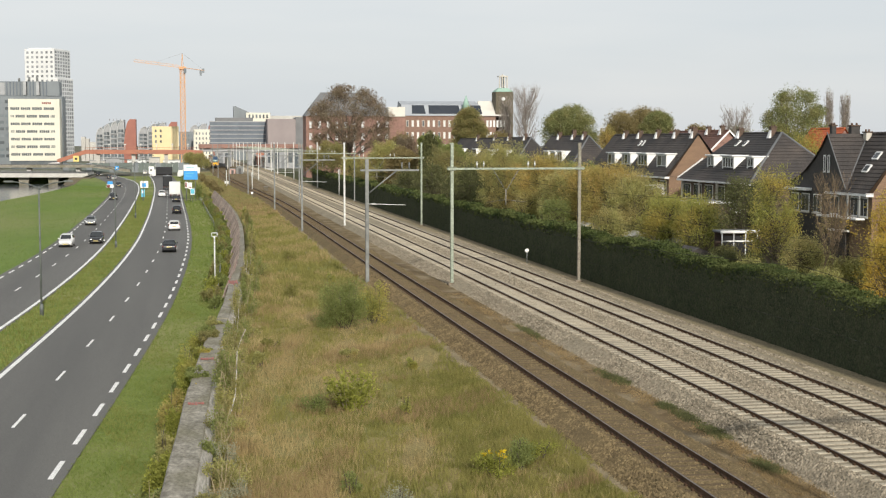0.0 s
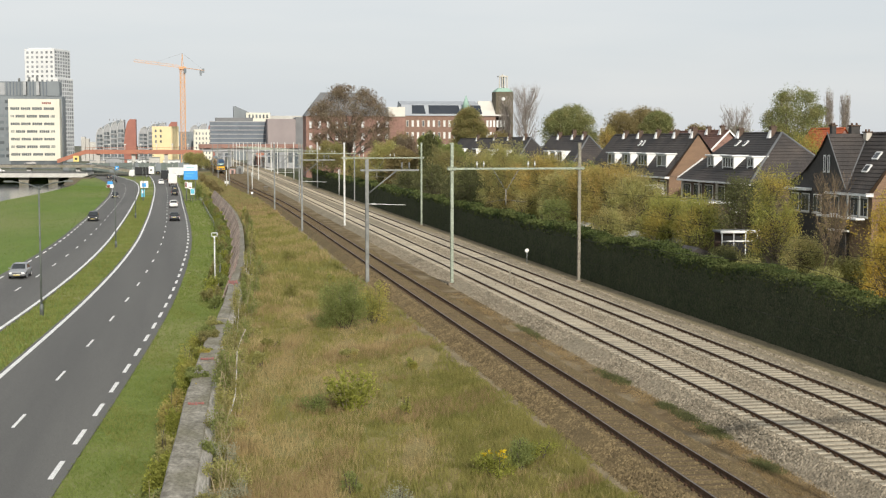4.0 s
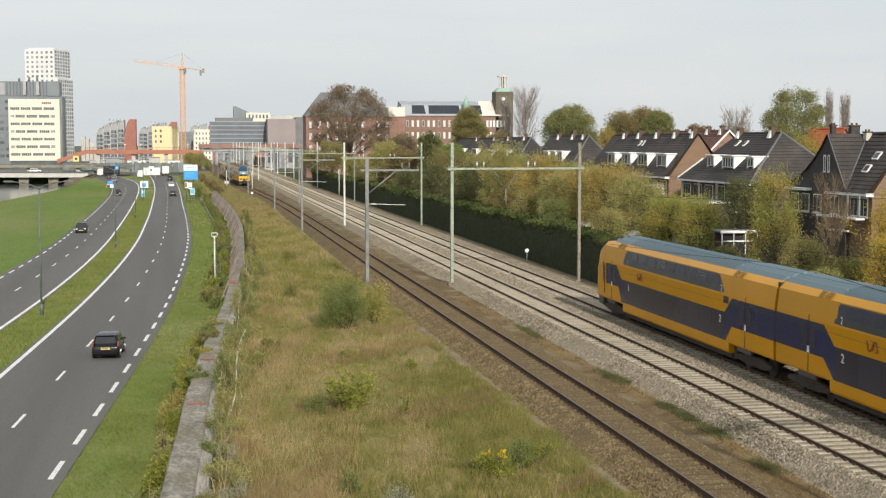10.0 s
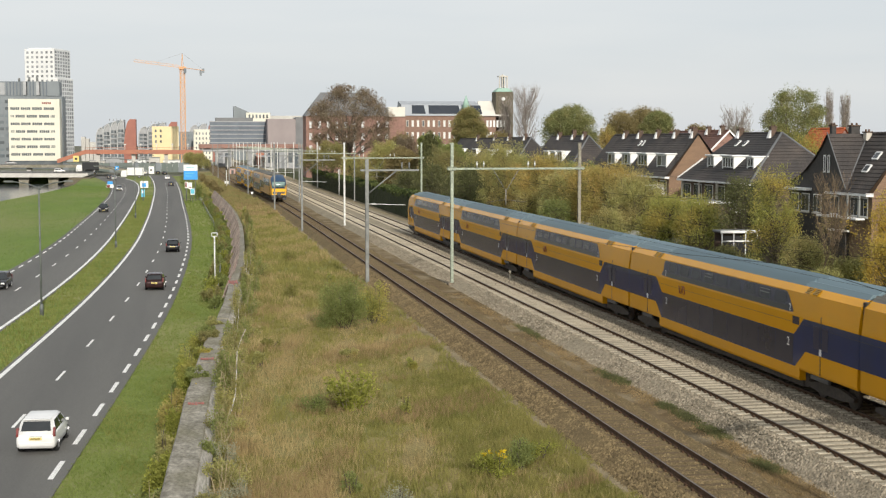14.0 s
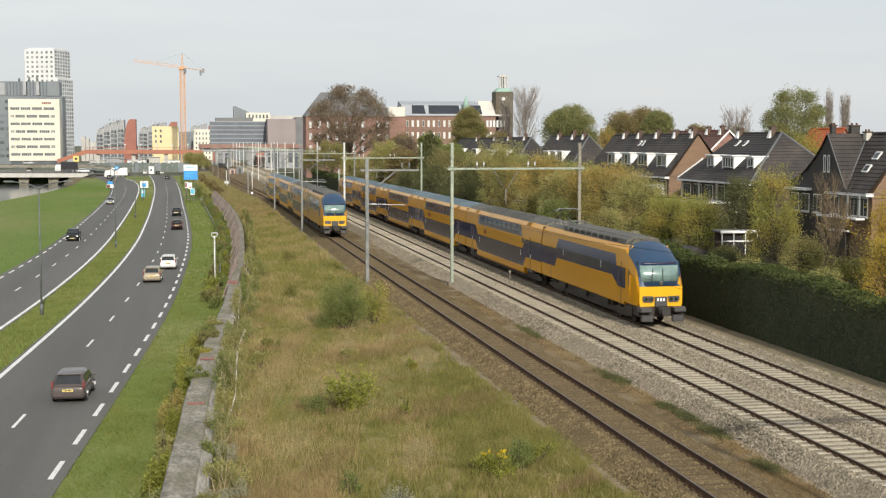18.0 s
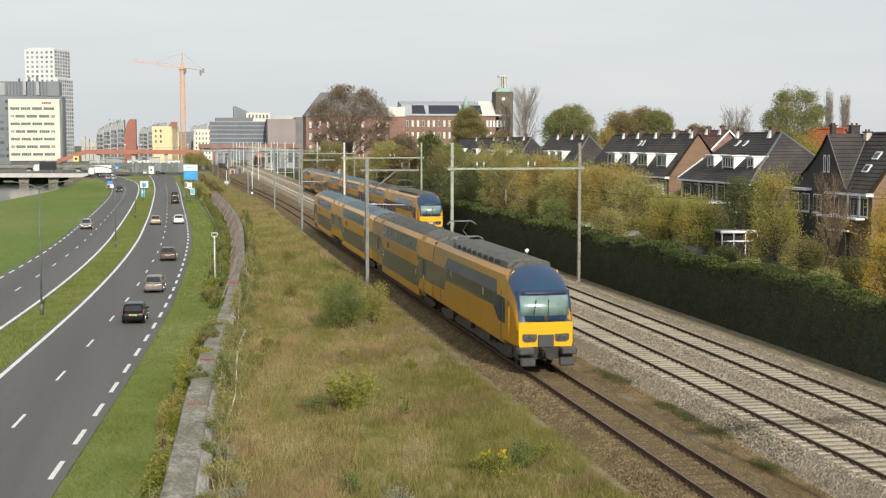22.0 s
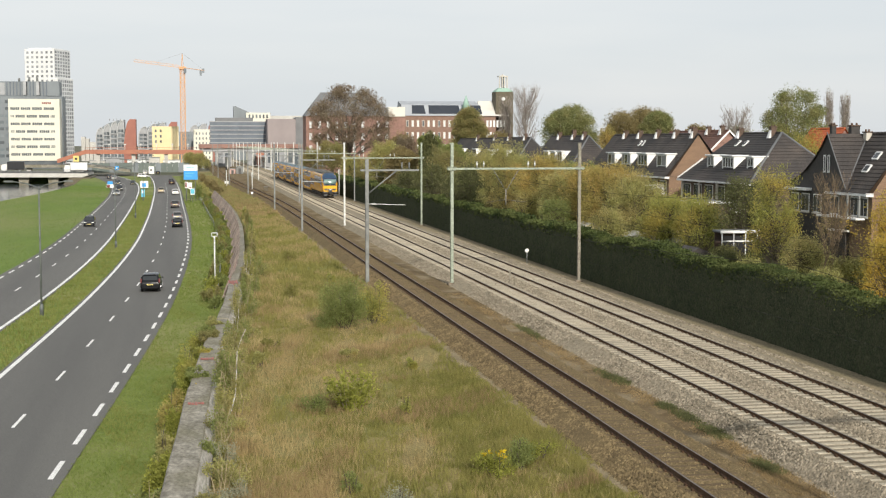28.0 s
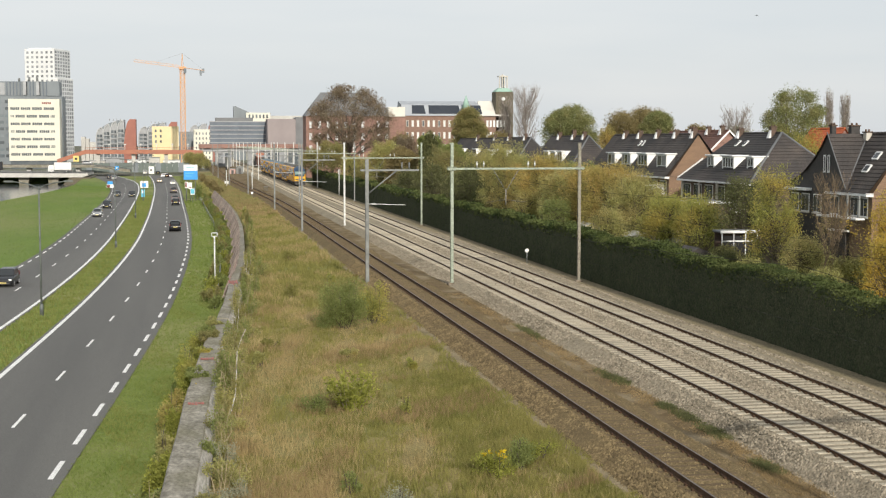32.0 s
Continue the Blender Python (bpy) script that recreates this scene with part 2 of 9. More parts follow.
def curve_of(points):
    """A smooth function through (y, x) pairs."""
    ys, xs = np.array([p[0] for p in points], float), np.array([p[1] for p in points], float)
    sl = np.gradient(xs, ys)

    def at(y):
        y = np.asarray(y, float)
        i = np.clip(np.searchsorted(ys, y) - 1, 0, len(ys) - 2)
        h = ys[i + 1] - ys[i]
        t = np.clip((y - ys[i]) / h, -3, 4)
        inside = (t >= 0) & (t <= 1)
        herm = ((2 * t**3 - 3 * t**2 + 1) * xs[i] + (t**3 - 2 * t**2 + t) * h * sl[i] + (3 * t**2 - 2 * t**3) * xs[i + 1] + (t**3 - t**2) * h * sl[i + 1])
        line = np.where(t < 0, xs[0] + (y - ys[0]) * sl[0], xs[-1] + (y - ys[-1]) * sl[-1])
        return np.where(inside, herm, line)
    return at


# ---- the plan ----
ROAD_Z, FIELD_Z = -2.6, -0.9
TRACK_A, TRACK_B, TRACK_C = 25.61, 21.64, 15.50
right_solid = curve_of([(0, -15.4), (40, -12.5), (75, -10.3), (105, -8.6), (136, -7.4), (173, -6.7), (213, -6.75), (309, -7.9), (385, -9.4), (443, -11.2), (560, -16.5), (700, -24)])
right_block = curve_of([(0, -9.4), (30, -6.95), (53, -5.25), (77, -3.6), (106, -1.95), (131, -1.05), (158, -0.42), (185, -0.2), (210, -0.35), (287, -1.45), (353, -2.3), (420, -3.6), (560, -8.5), (700, -16)])
left_solid = curve_of([(0, -20.0), (60, -15.4), (95, -12.9), (114, -11.85), (147, -10.75), (175, -10.4), (205, -10.5), (272, -11.2), (330, -12.2), (379, -13.6), (447, -17.4), (483, -21.5), (520, -26.5), (560, -31.5), (700, -50)])
left_block = curve_of([(0, -26.4), (60, -21.8), (100, -19.0), (131, -17.6), (159, -16.65), (185, -16.45), (215, -16.65), (277, -17.4), (332, -18.6), (400, -22.0), (430, -24.6), (483, -30.3), (520, -35.5), (560, -40.5), (700, -59)])
bank_edge = curve_of([(0, -60), (200, -46), (292, -38.8), (359, -33.7), (430, -33.0), (500, -37)])
wall_mid = curve_of([(0, -2.0), (30, -0.85), (41, -0.32), (57, 0.40), (64, 0.78), (71, 1.25), (80, 1.86), (94, 2.85), (102, 3.25), (113, 4.05), (140, 5.3), (175, 6.4), (210, 6.7), (245, 6.35), (290, 5.6), (330, 4.6)])


track_c = curve_of([(-60, 15.5), (120, 15.5), (205, 15.5), (230, 15.3), (256, 14.8), (300, 13.5), (343, 12.25), (387, 11.15), (420, 10.7), (500, 10.5), (620, 10.5)])


# ---- the ground ----
def smooth01(t):
    t = np.clip(t, 0, 1)
    return t * t * (3 - 2 * t)


def ground_z(x, y):
    x, y = np.asarray(x, float), np.asarray(y, float)
    z = np.full(np.broadcast(x, y).shape, ROAD_Z)
    # the railway side lies higher than the road; the wall holds it up to its far end
    rise = np.where(y < 292, smooth01((x - wall_mid(y) - 0.1) / 0.3), smooth01((x - wall_mid(y) + 3.5) / 7.0))
    z = z + (FIELD_Z - ROAD_Z) * rise
    # the field rises a little towards the old track
    z = z + 0.30 * smooth01((x - 11.0) / 1.9) * (1 - smooth01((x - 14.2) / 0.6)) * (1 - smooth01((y - 250) / 60))
    # the bank swells a little, then falls to the canal
    e = bank_edge(np.minimum(y, 500))
    z = z + 0.5 * smooth01((left_block(y) - 3 - x) / 9.0) * (x > e - 6)
    z = z - 3.2 * smooth01((e - x) / 5.0) * (x > -150) * (y > 120) * (y < 500)
    far = smooth01((y - 520) / 80)
    return z * (1 - far) + far * -1.6


gx = np.concatenate([np.linspace(-3000, -160, 14), np.linspace(-150, -48, 22), np.arange(-46, 36, 0.5), np.linspace(37, 130, 32), np.linspace(160, 3000, 14)])
gy = np.concatenate([np.linspace(-600, -30, 8), np.arange(-20, 160, 1.5), np.arange(160, 620, 4.0), np.linspace(640, 4500, 20)])
GX, GY = np.meshgrid(gx, gy)
GZ = ground_z(GX, GY)
bumps = np.random.RandomState(3).rand(*GX.shape)
wx = wall_mid(GY)
GZ += np.where((GX > wx + 1.2) & (GX < 12.6) & (GY < 300), (bumps - 0.5) * 0.16, 0) + np.where((GX < wx - 1.5) & (np.abs(GX) < 60) & (GX > right_block(GY) + 1.2), (bumps - 0.5) * 0.05, 0)
nx, ny = len(gx), len(gy)
idx = np.arange(nx * ny).reshape(ny, nx)
quads = np.stack([idx[:-1, :-1], idx[:-1, 1:], idx[1:, 1:], idx[1:, :-1]], -1).reshape(-1, 4)
cx, cy = (GX[:-1, :-1] + GX[1:, 1:]).ravel() / 2, (GY[:-1, :-1] + GY[1:, 1:]).ravel() / 2
slot = np.zeros(len(cx), int)
slot[(cx > wall_mid(cy)) & (cx < 14)] = 1
slot[(cx >= 14.0) & (cx < 29.6)] = 2
slot[cx >= 29.6] = 3
slot[cx < left_block(cy) - 0.5] = 5
slot[(cy > 520) | (np.abs(cx) > 160)] = 4
ground = mesh_ob("ground", np.stack([GX.ravel(), GY.ravel(), GZ.ravel()], -1).tolist(), quads.tolist(), M["verge"])
for k in ("field", "sand", "garden", "far_ground", "bank"):
    ground.data.materials.append(M[k])
ground.data.polygons.foreach_set("material_index", slot)
ground.data.polygons.foreach_set("use_smooth", np.ones(len(slot), bool))
tagged(ground, "grassy verges, dry field and far flat ground", "ground", kind="structure")

bm = bmesh.new()
solid(bm, [(-420, 100), (-20, 100), (-20, 520), (-420, 520)], "z", -5.2, -4.55)
tagged(part("water", bm, M["water"]), "still grey canal water beside the grass bank", "canal", kind="structure")


# ---- the two carriageways ----
def strip(bm, left, right, y0, y1, step, z0, z1, mi=0):
    ys = np.arange(y0, y1 + step * 0.5, step)
    rings = []
    for y in ys:
        a, b = float(left(y)), float(right(y))
        rings.append([bm.verts.new(v) for v in ((a, y, z0), (a, y, z1), (b, y, z1), (b, y, z0))])
    for r0, r1 in zip(rings, rings[1:]):
        for i in range(3):
            bm.faces.new((r0[i], r0[i + 1], r1[i + 1], r1[i])).material_index = mi


TOP = ROAD_Z + 0.05
roads = []
for name, lo, hi, dl, dh in (("road", left_block, left_solid, 0.55, 0.32), ("road", right_solid, right_block, 0.32, 0.5)):
    bm = bmesh.new()
    strip(bm, lambda y: lo(y) - dl, lambda y: hi(y) + dh, -80, 640, 4, ROAD_Z - 0.1, TOP)
    r = part(name, bm, M["asphalt"])
    tagged(r, "smooth grey asphalt carriageway with white markings", "road", kind="structure")
    roads.append(r)
for r, edge, off in ((roads[0], left_solid, 0.0), (roads[1], right_solid, 0.0)):
    bm = bmesh.new()
    strip(bm, lambda y: edge(y) - 0.13, lambda y: edge(y) + 0.13, -60, 620, 4, TOP - 0.01, TOP + 0.006)
    part("edge_line", bm, M["paint"], r)


bm = bmesh.new()
strip(bm, lambda y: right_block(y) - 0.08, lambda y: right_block(y) + 0.08, 260, 440, 4, TOP - 0.01, TOP + 0.006)
part("edge_line", bm, M["paint"], roads[1])


def dash_mesh(length, width):
    bm = bmesh.new()
    bbox(bm, -width / 2, -length / 2, -0.01, width / 2, length / 2, 0.006, 0.004)
    return part("dash", bm, M["paint"])


def dashes(line, y0, y1, period, length, width, road, name):
    src = None
    for k in range(int((y1 - y0) / period)):
        y = y0 + k * period
        d = float(line(y + 0.5) - line(y - 0.5))
        if src is None:
            src = dash_mesh(length, width)
            src.name, src.parent, src.location, src.rotation_euler = name, road, (float(line(y)), y, TOP), (0, 0, -math.atan(d))
        else:
            again(name, src, road, (float(line(y)), y, TOP), -math.atan(d))


dashes(lambda y: (right_solid(y) + right_block(y)) / 2 - 0.05, 15.2, 440, 12.0, 3.0, 0.15, roads[1], "lane_dash")
dashes(lambda y: (left_solid(y) + left_block(y)) / 2, 38.7, 440, 11.75, 3.0, 0.15, roads[0], "lane_dash")
dashes(right_block, 17.7, 262, 5.93, 2.95, 0.21, roads[1], "block_dash")
dashes(left_block, 84.0, 400, 5.93, 2.95, 0.22, roads[0], "block_dash")


# ---- the railway ----
def ballast_bed(left, right, top, foot, y0, y1, step, material, name, label, run=(0.9, 0.9), low=None):
    """A bed with sloping shoulders; low: the height at the left foot, run: how far either shoulder reaches out."""
    bm = bmesh.new()
    rings = []
    low = foot if low is None else low
    for y in np.arange(y0, y1 + 0.5 * step, step):
        a, b = float(left(y)), float(right(y))
        rings.append([bm.verts.new(v) for v in ((a - run[0] - 0.15, y, foot), (a - run[0], y, low), (a, y, top), (b, y, top), (b + run[1], y, foot))])
    for r0, r1 in zip(rings, rings[1:]):
        for i in range(4):
            bm.faces.new((r0[i], r0[i + 1], r1[i + 1], r1[i]))
    return tagged(part(name, bm, material), label, "ballast", kind="structure")


wavy = lambda y, w, k: w * math.sin(y * 0.31 + k) * math.sin(y * 0.13 + 2) + 0.4 * w * math.sin(y * 1.7 + k)
bed_c = ballast_bed(lambda y: track_c(y) - 1.36 + wavy(y, 0.07, 3), lambda y: track_c(y) + 1.75, -0.20, FIELD_Z - 0.05, -40, 620, 1.2, M["rust_ballast"], "ballast_old", "rust-brown ballast bed of the old track", (0.80, 0.7), -0.60)
bed_ab = ballast_bed(lambda y: TRACK_B - 1.55 + wavy(y, 0.08, 0), lambda y: TRACK_A + 1.9 + 0 * y, -0.135, FIELD_Z - 0.05, -40, 900, 2, M["ballast"], "ballast_new", "pale grey stone ballast under two tracks", (0.85, 0.9), -0.60)
bm = bmesh.new()
strip(bm, lambda y: 12.75 + wavy(y, 0.16, 1), lambda y: 14.4 + 0 * y, 20, 250, 0.45, FIELD_Z - 0.1, FIELD_Z + 0.315)
tagged(part("sand_edge", bm, M["soil_edge"]), "strip of pale sand between field and old track", "soil", kind="structure")
bm = bmesh.new()
strip(bm, lambda y: track_c(y) + 1.6, lambda y: TRACK_B - 2.0 + 0 * y, -40, 620, 6, FIELD_Z, -0.585)
tagged(part("strip_between_tracks", bm, mat("brown_soil_and_weeds", (0.118, 0.083, 0.044), (0.155, 0.115, 0.062), 1.5, 0.95, fine=14, bump=0.5, spec=0.1, c3=(0.215, 0.172, 0.108))), "brown soil strip with thin weeds between the tracks", "soil", kind="structure")
bm = bmesh.new()
strip(bm, lambda y: TRACK_A + 2.4 + 0 * y, lambda y: 30.6 + 0 * y, -40, 620, 6, FIELD_Z, -0.5)
tagged(part("path", bm, M["sand"]), "sandy service path along the hedge", "path", kind="structure")

RAIL = [(-0.07, -0.17), (-0.07, -0.155), (-0.014, -0.135), (-0.014, -0.045), (-0.036, -0.032), (-0.036, -0.004), (0.036, -0.004), (0.036, -0.032), (0.014, -0.045), (0.014, -0.135), (0.07, -0.155), (0.07, -0.17)]


def track(name, centre, label, sleeper_mat, y0, y1, far, sleeper_z, gauge_half=0.7535):
    t = empty(name)
    tagged(t, label, "railway track", "railway tracks", kind="structure")
    for s in (-1, 1):
        pts = [(float(centre(y)) + s * gauge_half, float(y), 0.0) for y in np.arange(-40, far + 1, 8.0)]
        bm = bmesh.new()
        sweep(bm, RAIL, pts)
        rail = part("rail", bm, M["rail"], t)
        bm = bmesh.new()
        sweep(bm, [(-0.034, -0.004), (-0.028, 0.0), (0.028, 0.0), (0.034, -0.004)], pts)
        part("running_surface", bm, M["rail_top"], rail)
    bm = bmesh.new()
    outline = [(-0.14, -0.2), (0.14, -0.2), (0.14, -0.02), (0.10, 0.0), (-0.10, 0.0), (-0.14, -0.02)]
    solid(bm, outline, "x", -1.27, 1.27)
    first = part("sleeper", bm, sleeper_mat, t)
    bm2 = bmesh.new()
    for s in (-1, 1):
        for e in (-0.11, 0.11):
            box(bm2, s * gauge_half + e - 0.035, -0.07, -0.02, s * gauge_half + e + 0.035, 0.07, 0.055)
    clip0 = part("rail_clips", bm2, M["rail"], first)
    rng = random.Random(len(name) * 7)
    n = 0
    for y in np.arange(y0, y1, 0.6):
        loc = (float(centre(y)), float(y), sleeper_z + rng.uniform(-0.012, 0.012))
        if n == 0:
            first.location = loc
        else:
            s2 = again("sleeper", first, t, loc, rng.uniform(-0.012, 0.012))
            if n < 110:
                again("rail_clips", clip0, s2)
        n += 1
    bm = bmesh.new()
    for y in np.arange(y1, far, 0.6):
        x = float(centre(y))
        box(bm, x - 1.27, y - 0.13, sleeper_z - 0.15, x + 1.27, y + 0.13, sleeper_z)
    rest = part("far_sleepers", bm, sleeper_mat, t)
    rest["kind"] = "stuff"
    return t


track("track_near", track_c, "old rusty railway track on brown timber sleepers", M["wood_sleeper"], 30, 120, 600, -0.188)
track("track_middle", lambda y: TRACK_B + 0 * y, "railway track with rusty rails on pale concrete sleepers", M["sleeper"], 36, 190, 800, -0.118)
track("track_far", lambda y: TRACK_A + 0 * y, "railway track with rusty rails on pale concrete sleepers", M["sleeper"], 44, 190, 800, -0.118)


def scatter(name, n, xfun, y0, y1, zfun, size, material, label, seed, power=1.6):
    """Loose stones: small uneven pointed lumps, denser towards the near end."""
    r = np.random.RandomState(seed)
    y = y0 + (y1 - y0) * r.rand(n) ** power
    x = xfun(r.rand(n), y)
    z = zfun(x, y)
    s = size * (0.6 + 0.9 * r.rand(n))
    a = r.rand(n) * 6.28
    base = np.array([(1, 0, 0), (0, 1, 0), (-1, 0, 0), (0, -1, 0), (0, 0, 0.9)], float)
    jit = 1 + (r.rand(n, 5, 1) - 0.5) * 0.7
    p = base[None] * jit * s[:, None, None]
    c, d = np.cos(a)[:, None], np.sin(a)[:, None]
    v = np.stack([p[..., 0] * c - p[..., 1] * d + x[:, None], p[..., 0] * d + p[..., 1] * c + y[:, None], p[..., 2] + z[:, None]], -1).reshape(-1, 3)
    f = np.array([(0, 1, 4), (1, 2, 4), (2, 3, 4), (3, 0, 4)])
    faces = (np.arange(n)[:, None, None] * 5 + f[None]).reshape(-1, 3)
    return tagged(mesh_ob(name, v.tolist(), faces.tolist(), material), label, "gravel", kind="stuff")


def pick_ab(u, y):
    """Shoulders and the space between the sleepers' ends of the two tracks."""
    k = u * 4.0
    a = TRACK_B - 2.50 + (k % 1.0) * 1.25
    b = TRACK_B + 1.30 + (k % 1.0) * 1.40
    c = TRACK_A + 1.30 + (k % 1.0) * 1.10
    d = TRACK_B - 1.3 + (k % 1.0) * 6.6
    return np.where(k < 1.6, a, np.where(k < 2.6, b, np.where(k < 3.2, c, d)))


def slope_ab(x, y):
    edge = TRACK_B - 1.55
    return np.where(x < edge, np.maximum(-0.135 - (edge - x) * 0.547, -0.60), np.where(np.abs(np.abs(x - (TRACK_A + TRACK_B) / 2) - 1.985) < 1.3, -0.165, -0.13))


def slope_c(x, y):
    d = x - track_c(y)
    return np.where(d < -1.32, np.maximum(-0.20 - (-1.32 - d) * 0.5, -0.585), np.where(d > 1.75, -0.20 - (d - 1.75) * 1.07, -0.205))


scatter("ballast_stones", 46000, pick_ab, 34, 150, slope_ab, 0.052, M["stone"], "loose grey ballast stones on the track bed", 5)
scatter("brown_ballast_stones", 30000, lambda u, y: track_c(y) - 2.25 + u * 4.35, 32, 130, slope_c, 0.034, M["rust_stone"], "loose rust-brown ballast stones", 6)
scatter("brown_ballast_stones", 17000, lambda u, y: track_c(y) - 2.14 + u * 1.0, 32, 120, lambda x, y: slope_c(x, y) + 0.024, 0.046, M["rust_stone"], "rust-brown ballast stones on the shoulder of the old track", 16)


# ---- the retaining wall between road and field ----
def wall():
    w = empty("wall_retaining")
    tagged(w, "weathered concrete wall with timber boards on the road side", "retaining wall", kind="structure")
    cuts = [20, 57.5, 64.0, 71.0, 80.0, 102.0, 139.0, 175.0, 205, 235, 262, 292]
    tops = [-0.20, -0.26, -0.20, -0.26, -0.20, -0.25, -0.20, -0.3, -0.3, -0.35, -0.4]
    widths = [1.0, 0.98, 0.92, 0.82, 0.70, 0.6, 0.55, 0.5, 0.5, 0.5, 0.5]
    rng = random.Random(4)
    for a, b, top, wd in zip(cuts, cuts[1:], tops, widths):
        bm = bmesh.new()
        ys = np.linspace(a + 0.03, b - 0.03, max(3, int((b - a) / 3)))
        pts = [(float(wall_mid(y)) - (0.09 if a < 76 else 0.02) + rng.uniform(-0.02, 0.02), float(y), top + rng.uniform(-0.03, 0.03)) for y in ys]
        sweep(bm, [(-wd / 2, -2.5), (-wd / 2, -0.05), (-wd / 2 + 0.05, 0), (wd / 2 - 0.05, 0), (wd / 2, -0.05), (wd / 2, -2.5)], pts)
        part("wall_section", bm, M["concrete"], w)
        if a < 100:
            bm = bmesh.new()
            sweep(bm, [(wd / 2 - 0.02, -2.4), (wd / 2 - 0.02, -0.08), (wd / 2 + 0.36, -0.26), (wd / 2 + 0.38, -2.4)], pts)
            part("ledge", bm, M["ledge"], w)
    # graffiti strips across the top
    for y, ln, s in ((53.6, 0.5, -0.1), (64.8, 0.6, -0.1), (100.4, 3.0, 0.0)):
        bm = bmesh.new()
        x = float(wall_mid(y))
        tz = {53.6: -0.165, 64.8: -0.17, 100.4: -0.165}[y]
        for k in range(5):
            xx = x - 0.35 + k * 0.13 + s * 0.5
            box(bm, xx, y - ln * (0.3 + 0.15 * (k % 3)), tz - 0.02, xx + 0.11, y + ln * (0.2 + 0.2 * ((k + 1) % 2)), tz + 0.004)
        part("paint_patch", bm, M["graffiti_red"], w)
    # leaning boards on the road side of the far stretch
    bm = bmesh.new()
    solid(bm, [(-0.03, -2.15), (0.03, -2.15), (0.03, 0.12), (0.0, 0.16), (-0.03, 0.12)], "y", -0.235, 0.235)
    src = part("board", bm, M["board"], w)
    y, k = 107.0, 0
    while y < 291:
        d = float(wall_mid(y + 1) - wall_mid(y - 1)) / 2
        wd = 0.5 if y < 139 else 0.52
        loc = (float(wall_mid(y)) - wd / 2 - 0.04, y, -0.22 + rng.uniform(-0.08, 0.14))
        if k == 0:
            src.location, src.rotation_euler = loc, (0.06, 0.40, -math.atan(d))
        else:
            again("board", src, w, loc).rotation_euler = (rng.uniform(-0.02, 0.10), 0.40 + rng.uniform(-0.06, 0.06), -math.atan(d))
        if 0 < k and 107 < y < 119:
            bm = bmesh.new()
            box(bm, -0.045, -0.21, -1.3 + rng.uniform(-0.3, 0.3), -0.034, 0.21, -0.12)
            p = part("paint_patch", bm, M["graffiti_red"], w)
            p.location, p.rotation_euler = loc, (0.04, 0.40, -math.atan(d))
        y += 0.62 if k % 9 else 0.85
        k += 1
    return w


wall()


# ---- catenary ----
def h_beam(bm, x, y, z0, z1, w, t=0.02, d=None):
    """An upright of H section."""
    d = d or w
    solid(bm, [(x - w / 2, y - d / 2), (x + w / 2, y - d / 2), (x + w / 2, y - d / 2 + t), (x + t / 2, y - d / 2 + t), (x + t / 2, y + d / 2 - t), (x + w / 2, y + d / 2 - t), (x + w / 2, y + d / 2), (x - w / 2, y + d / 2), (x - w / 2, y + d / 2 - t), (x - t / 2, y + d / 2 - t), (x - t / 2, y - d / 2 + t), (x - w / 2, y - d / 2 + t)], "z", z0, z1)


def insulator(parent, x, y, z, h=0.4):
    bm = bmesh.new()
    for k in range(4):
        tube(bm, (x, y, z + h * k / 4), (x, y, z + h * (k + 0.55) / 4), 0.075, 0.05, 8)
    tube(bm, (x, y, z), (x, y, z + h), 0.03, n=6)
    return part("insulator", bm, M["insulator"], parent)


M["foot_stone"] = mat("dusty_brown_concrete", (0.24, 0.205, 0.16), (0.19, 0.155, 0.115), 2.0, 0.95, fine=9, spec=0.1)


def foot(parent, x, y, z=-0.75):
    bm = bmesh.new()
    bbox(bm, x - 0.3, y - 0.3, z, x + 0.3, y + 0.3, z + 0.36, 0.03)
    part("concrete_foot", bm, M["foot_stone"], parent)


def hanger(parent, x, y, beam_z, tracks):
    """The V-shaped frame in the middle of the beam, with a steady arm for the wire of either track."""
    bm = bmesh.new()
    for s in (-1, 1):
        tube(bm, (x + s * 0.98, y, beam_z - 0.1), (x, y, beam_z - 1.7), 0.022, n=5)
    part("hanger", bm, M["galv"], parent)
    bm = bmesh.new()
    tube(bm, (x, y, beam_z - 1.6), (x, y, beam_z - 2.75), 0.05, n=7)
    part("drop_tube", bm, M["brown_steel"], parent)
    for tx in tracks:
        d = 1 if tx > x else -1
        bm = bmesh.new()
        tube(bm, (x + d * 0.05, y, beam_z - 2.35), (x + d * 1.5, y, beam_z - 2.55), 0.014, n=5)
        part("steady_arm", bm, M["galv"], parent)
        for k in (-0.26, 0.26):
            bm = bmesh.new()
            tube(bm, (tx + k, y, beam_z + 0.08), (tx + k, y, beam_z + 0.55), 0.03, n=7)
            tube(bm, (tx + k, y, beam_z + 0.22), (tx + k, y, beam_z + 0.42), 0.06, n=7)
            part("insulator", bm, M["white_steel"], parent)


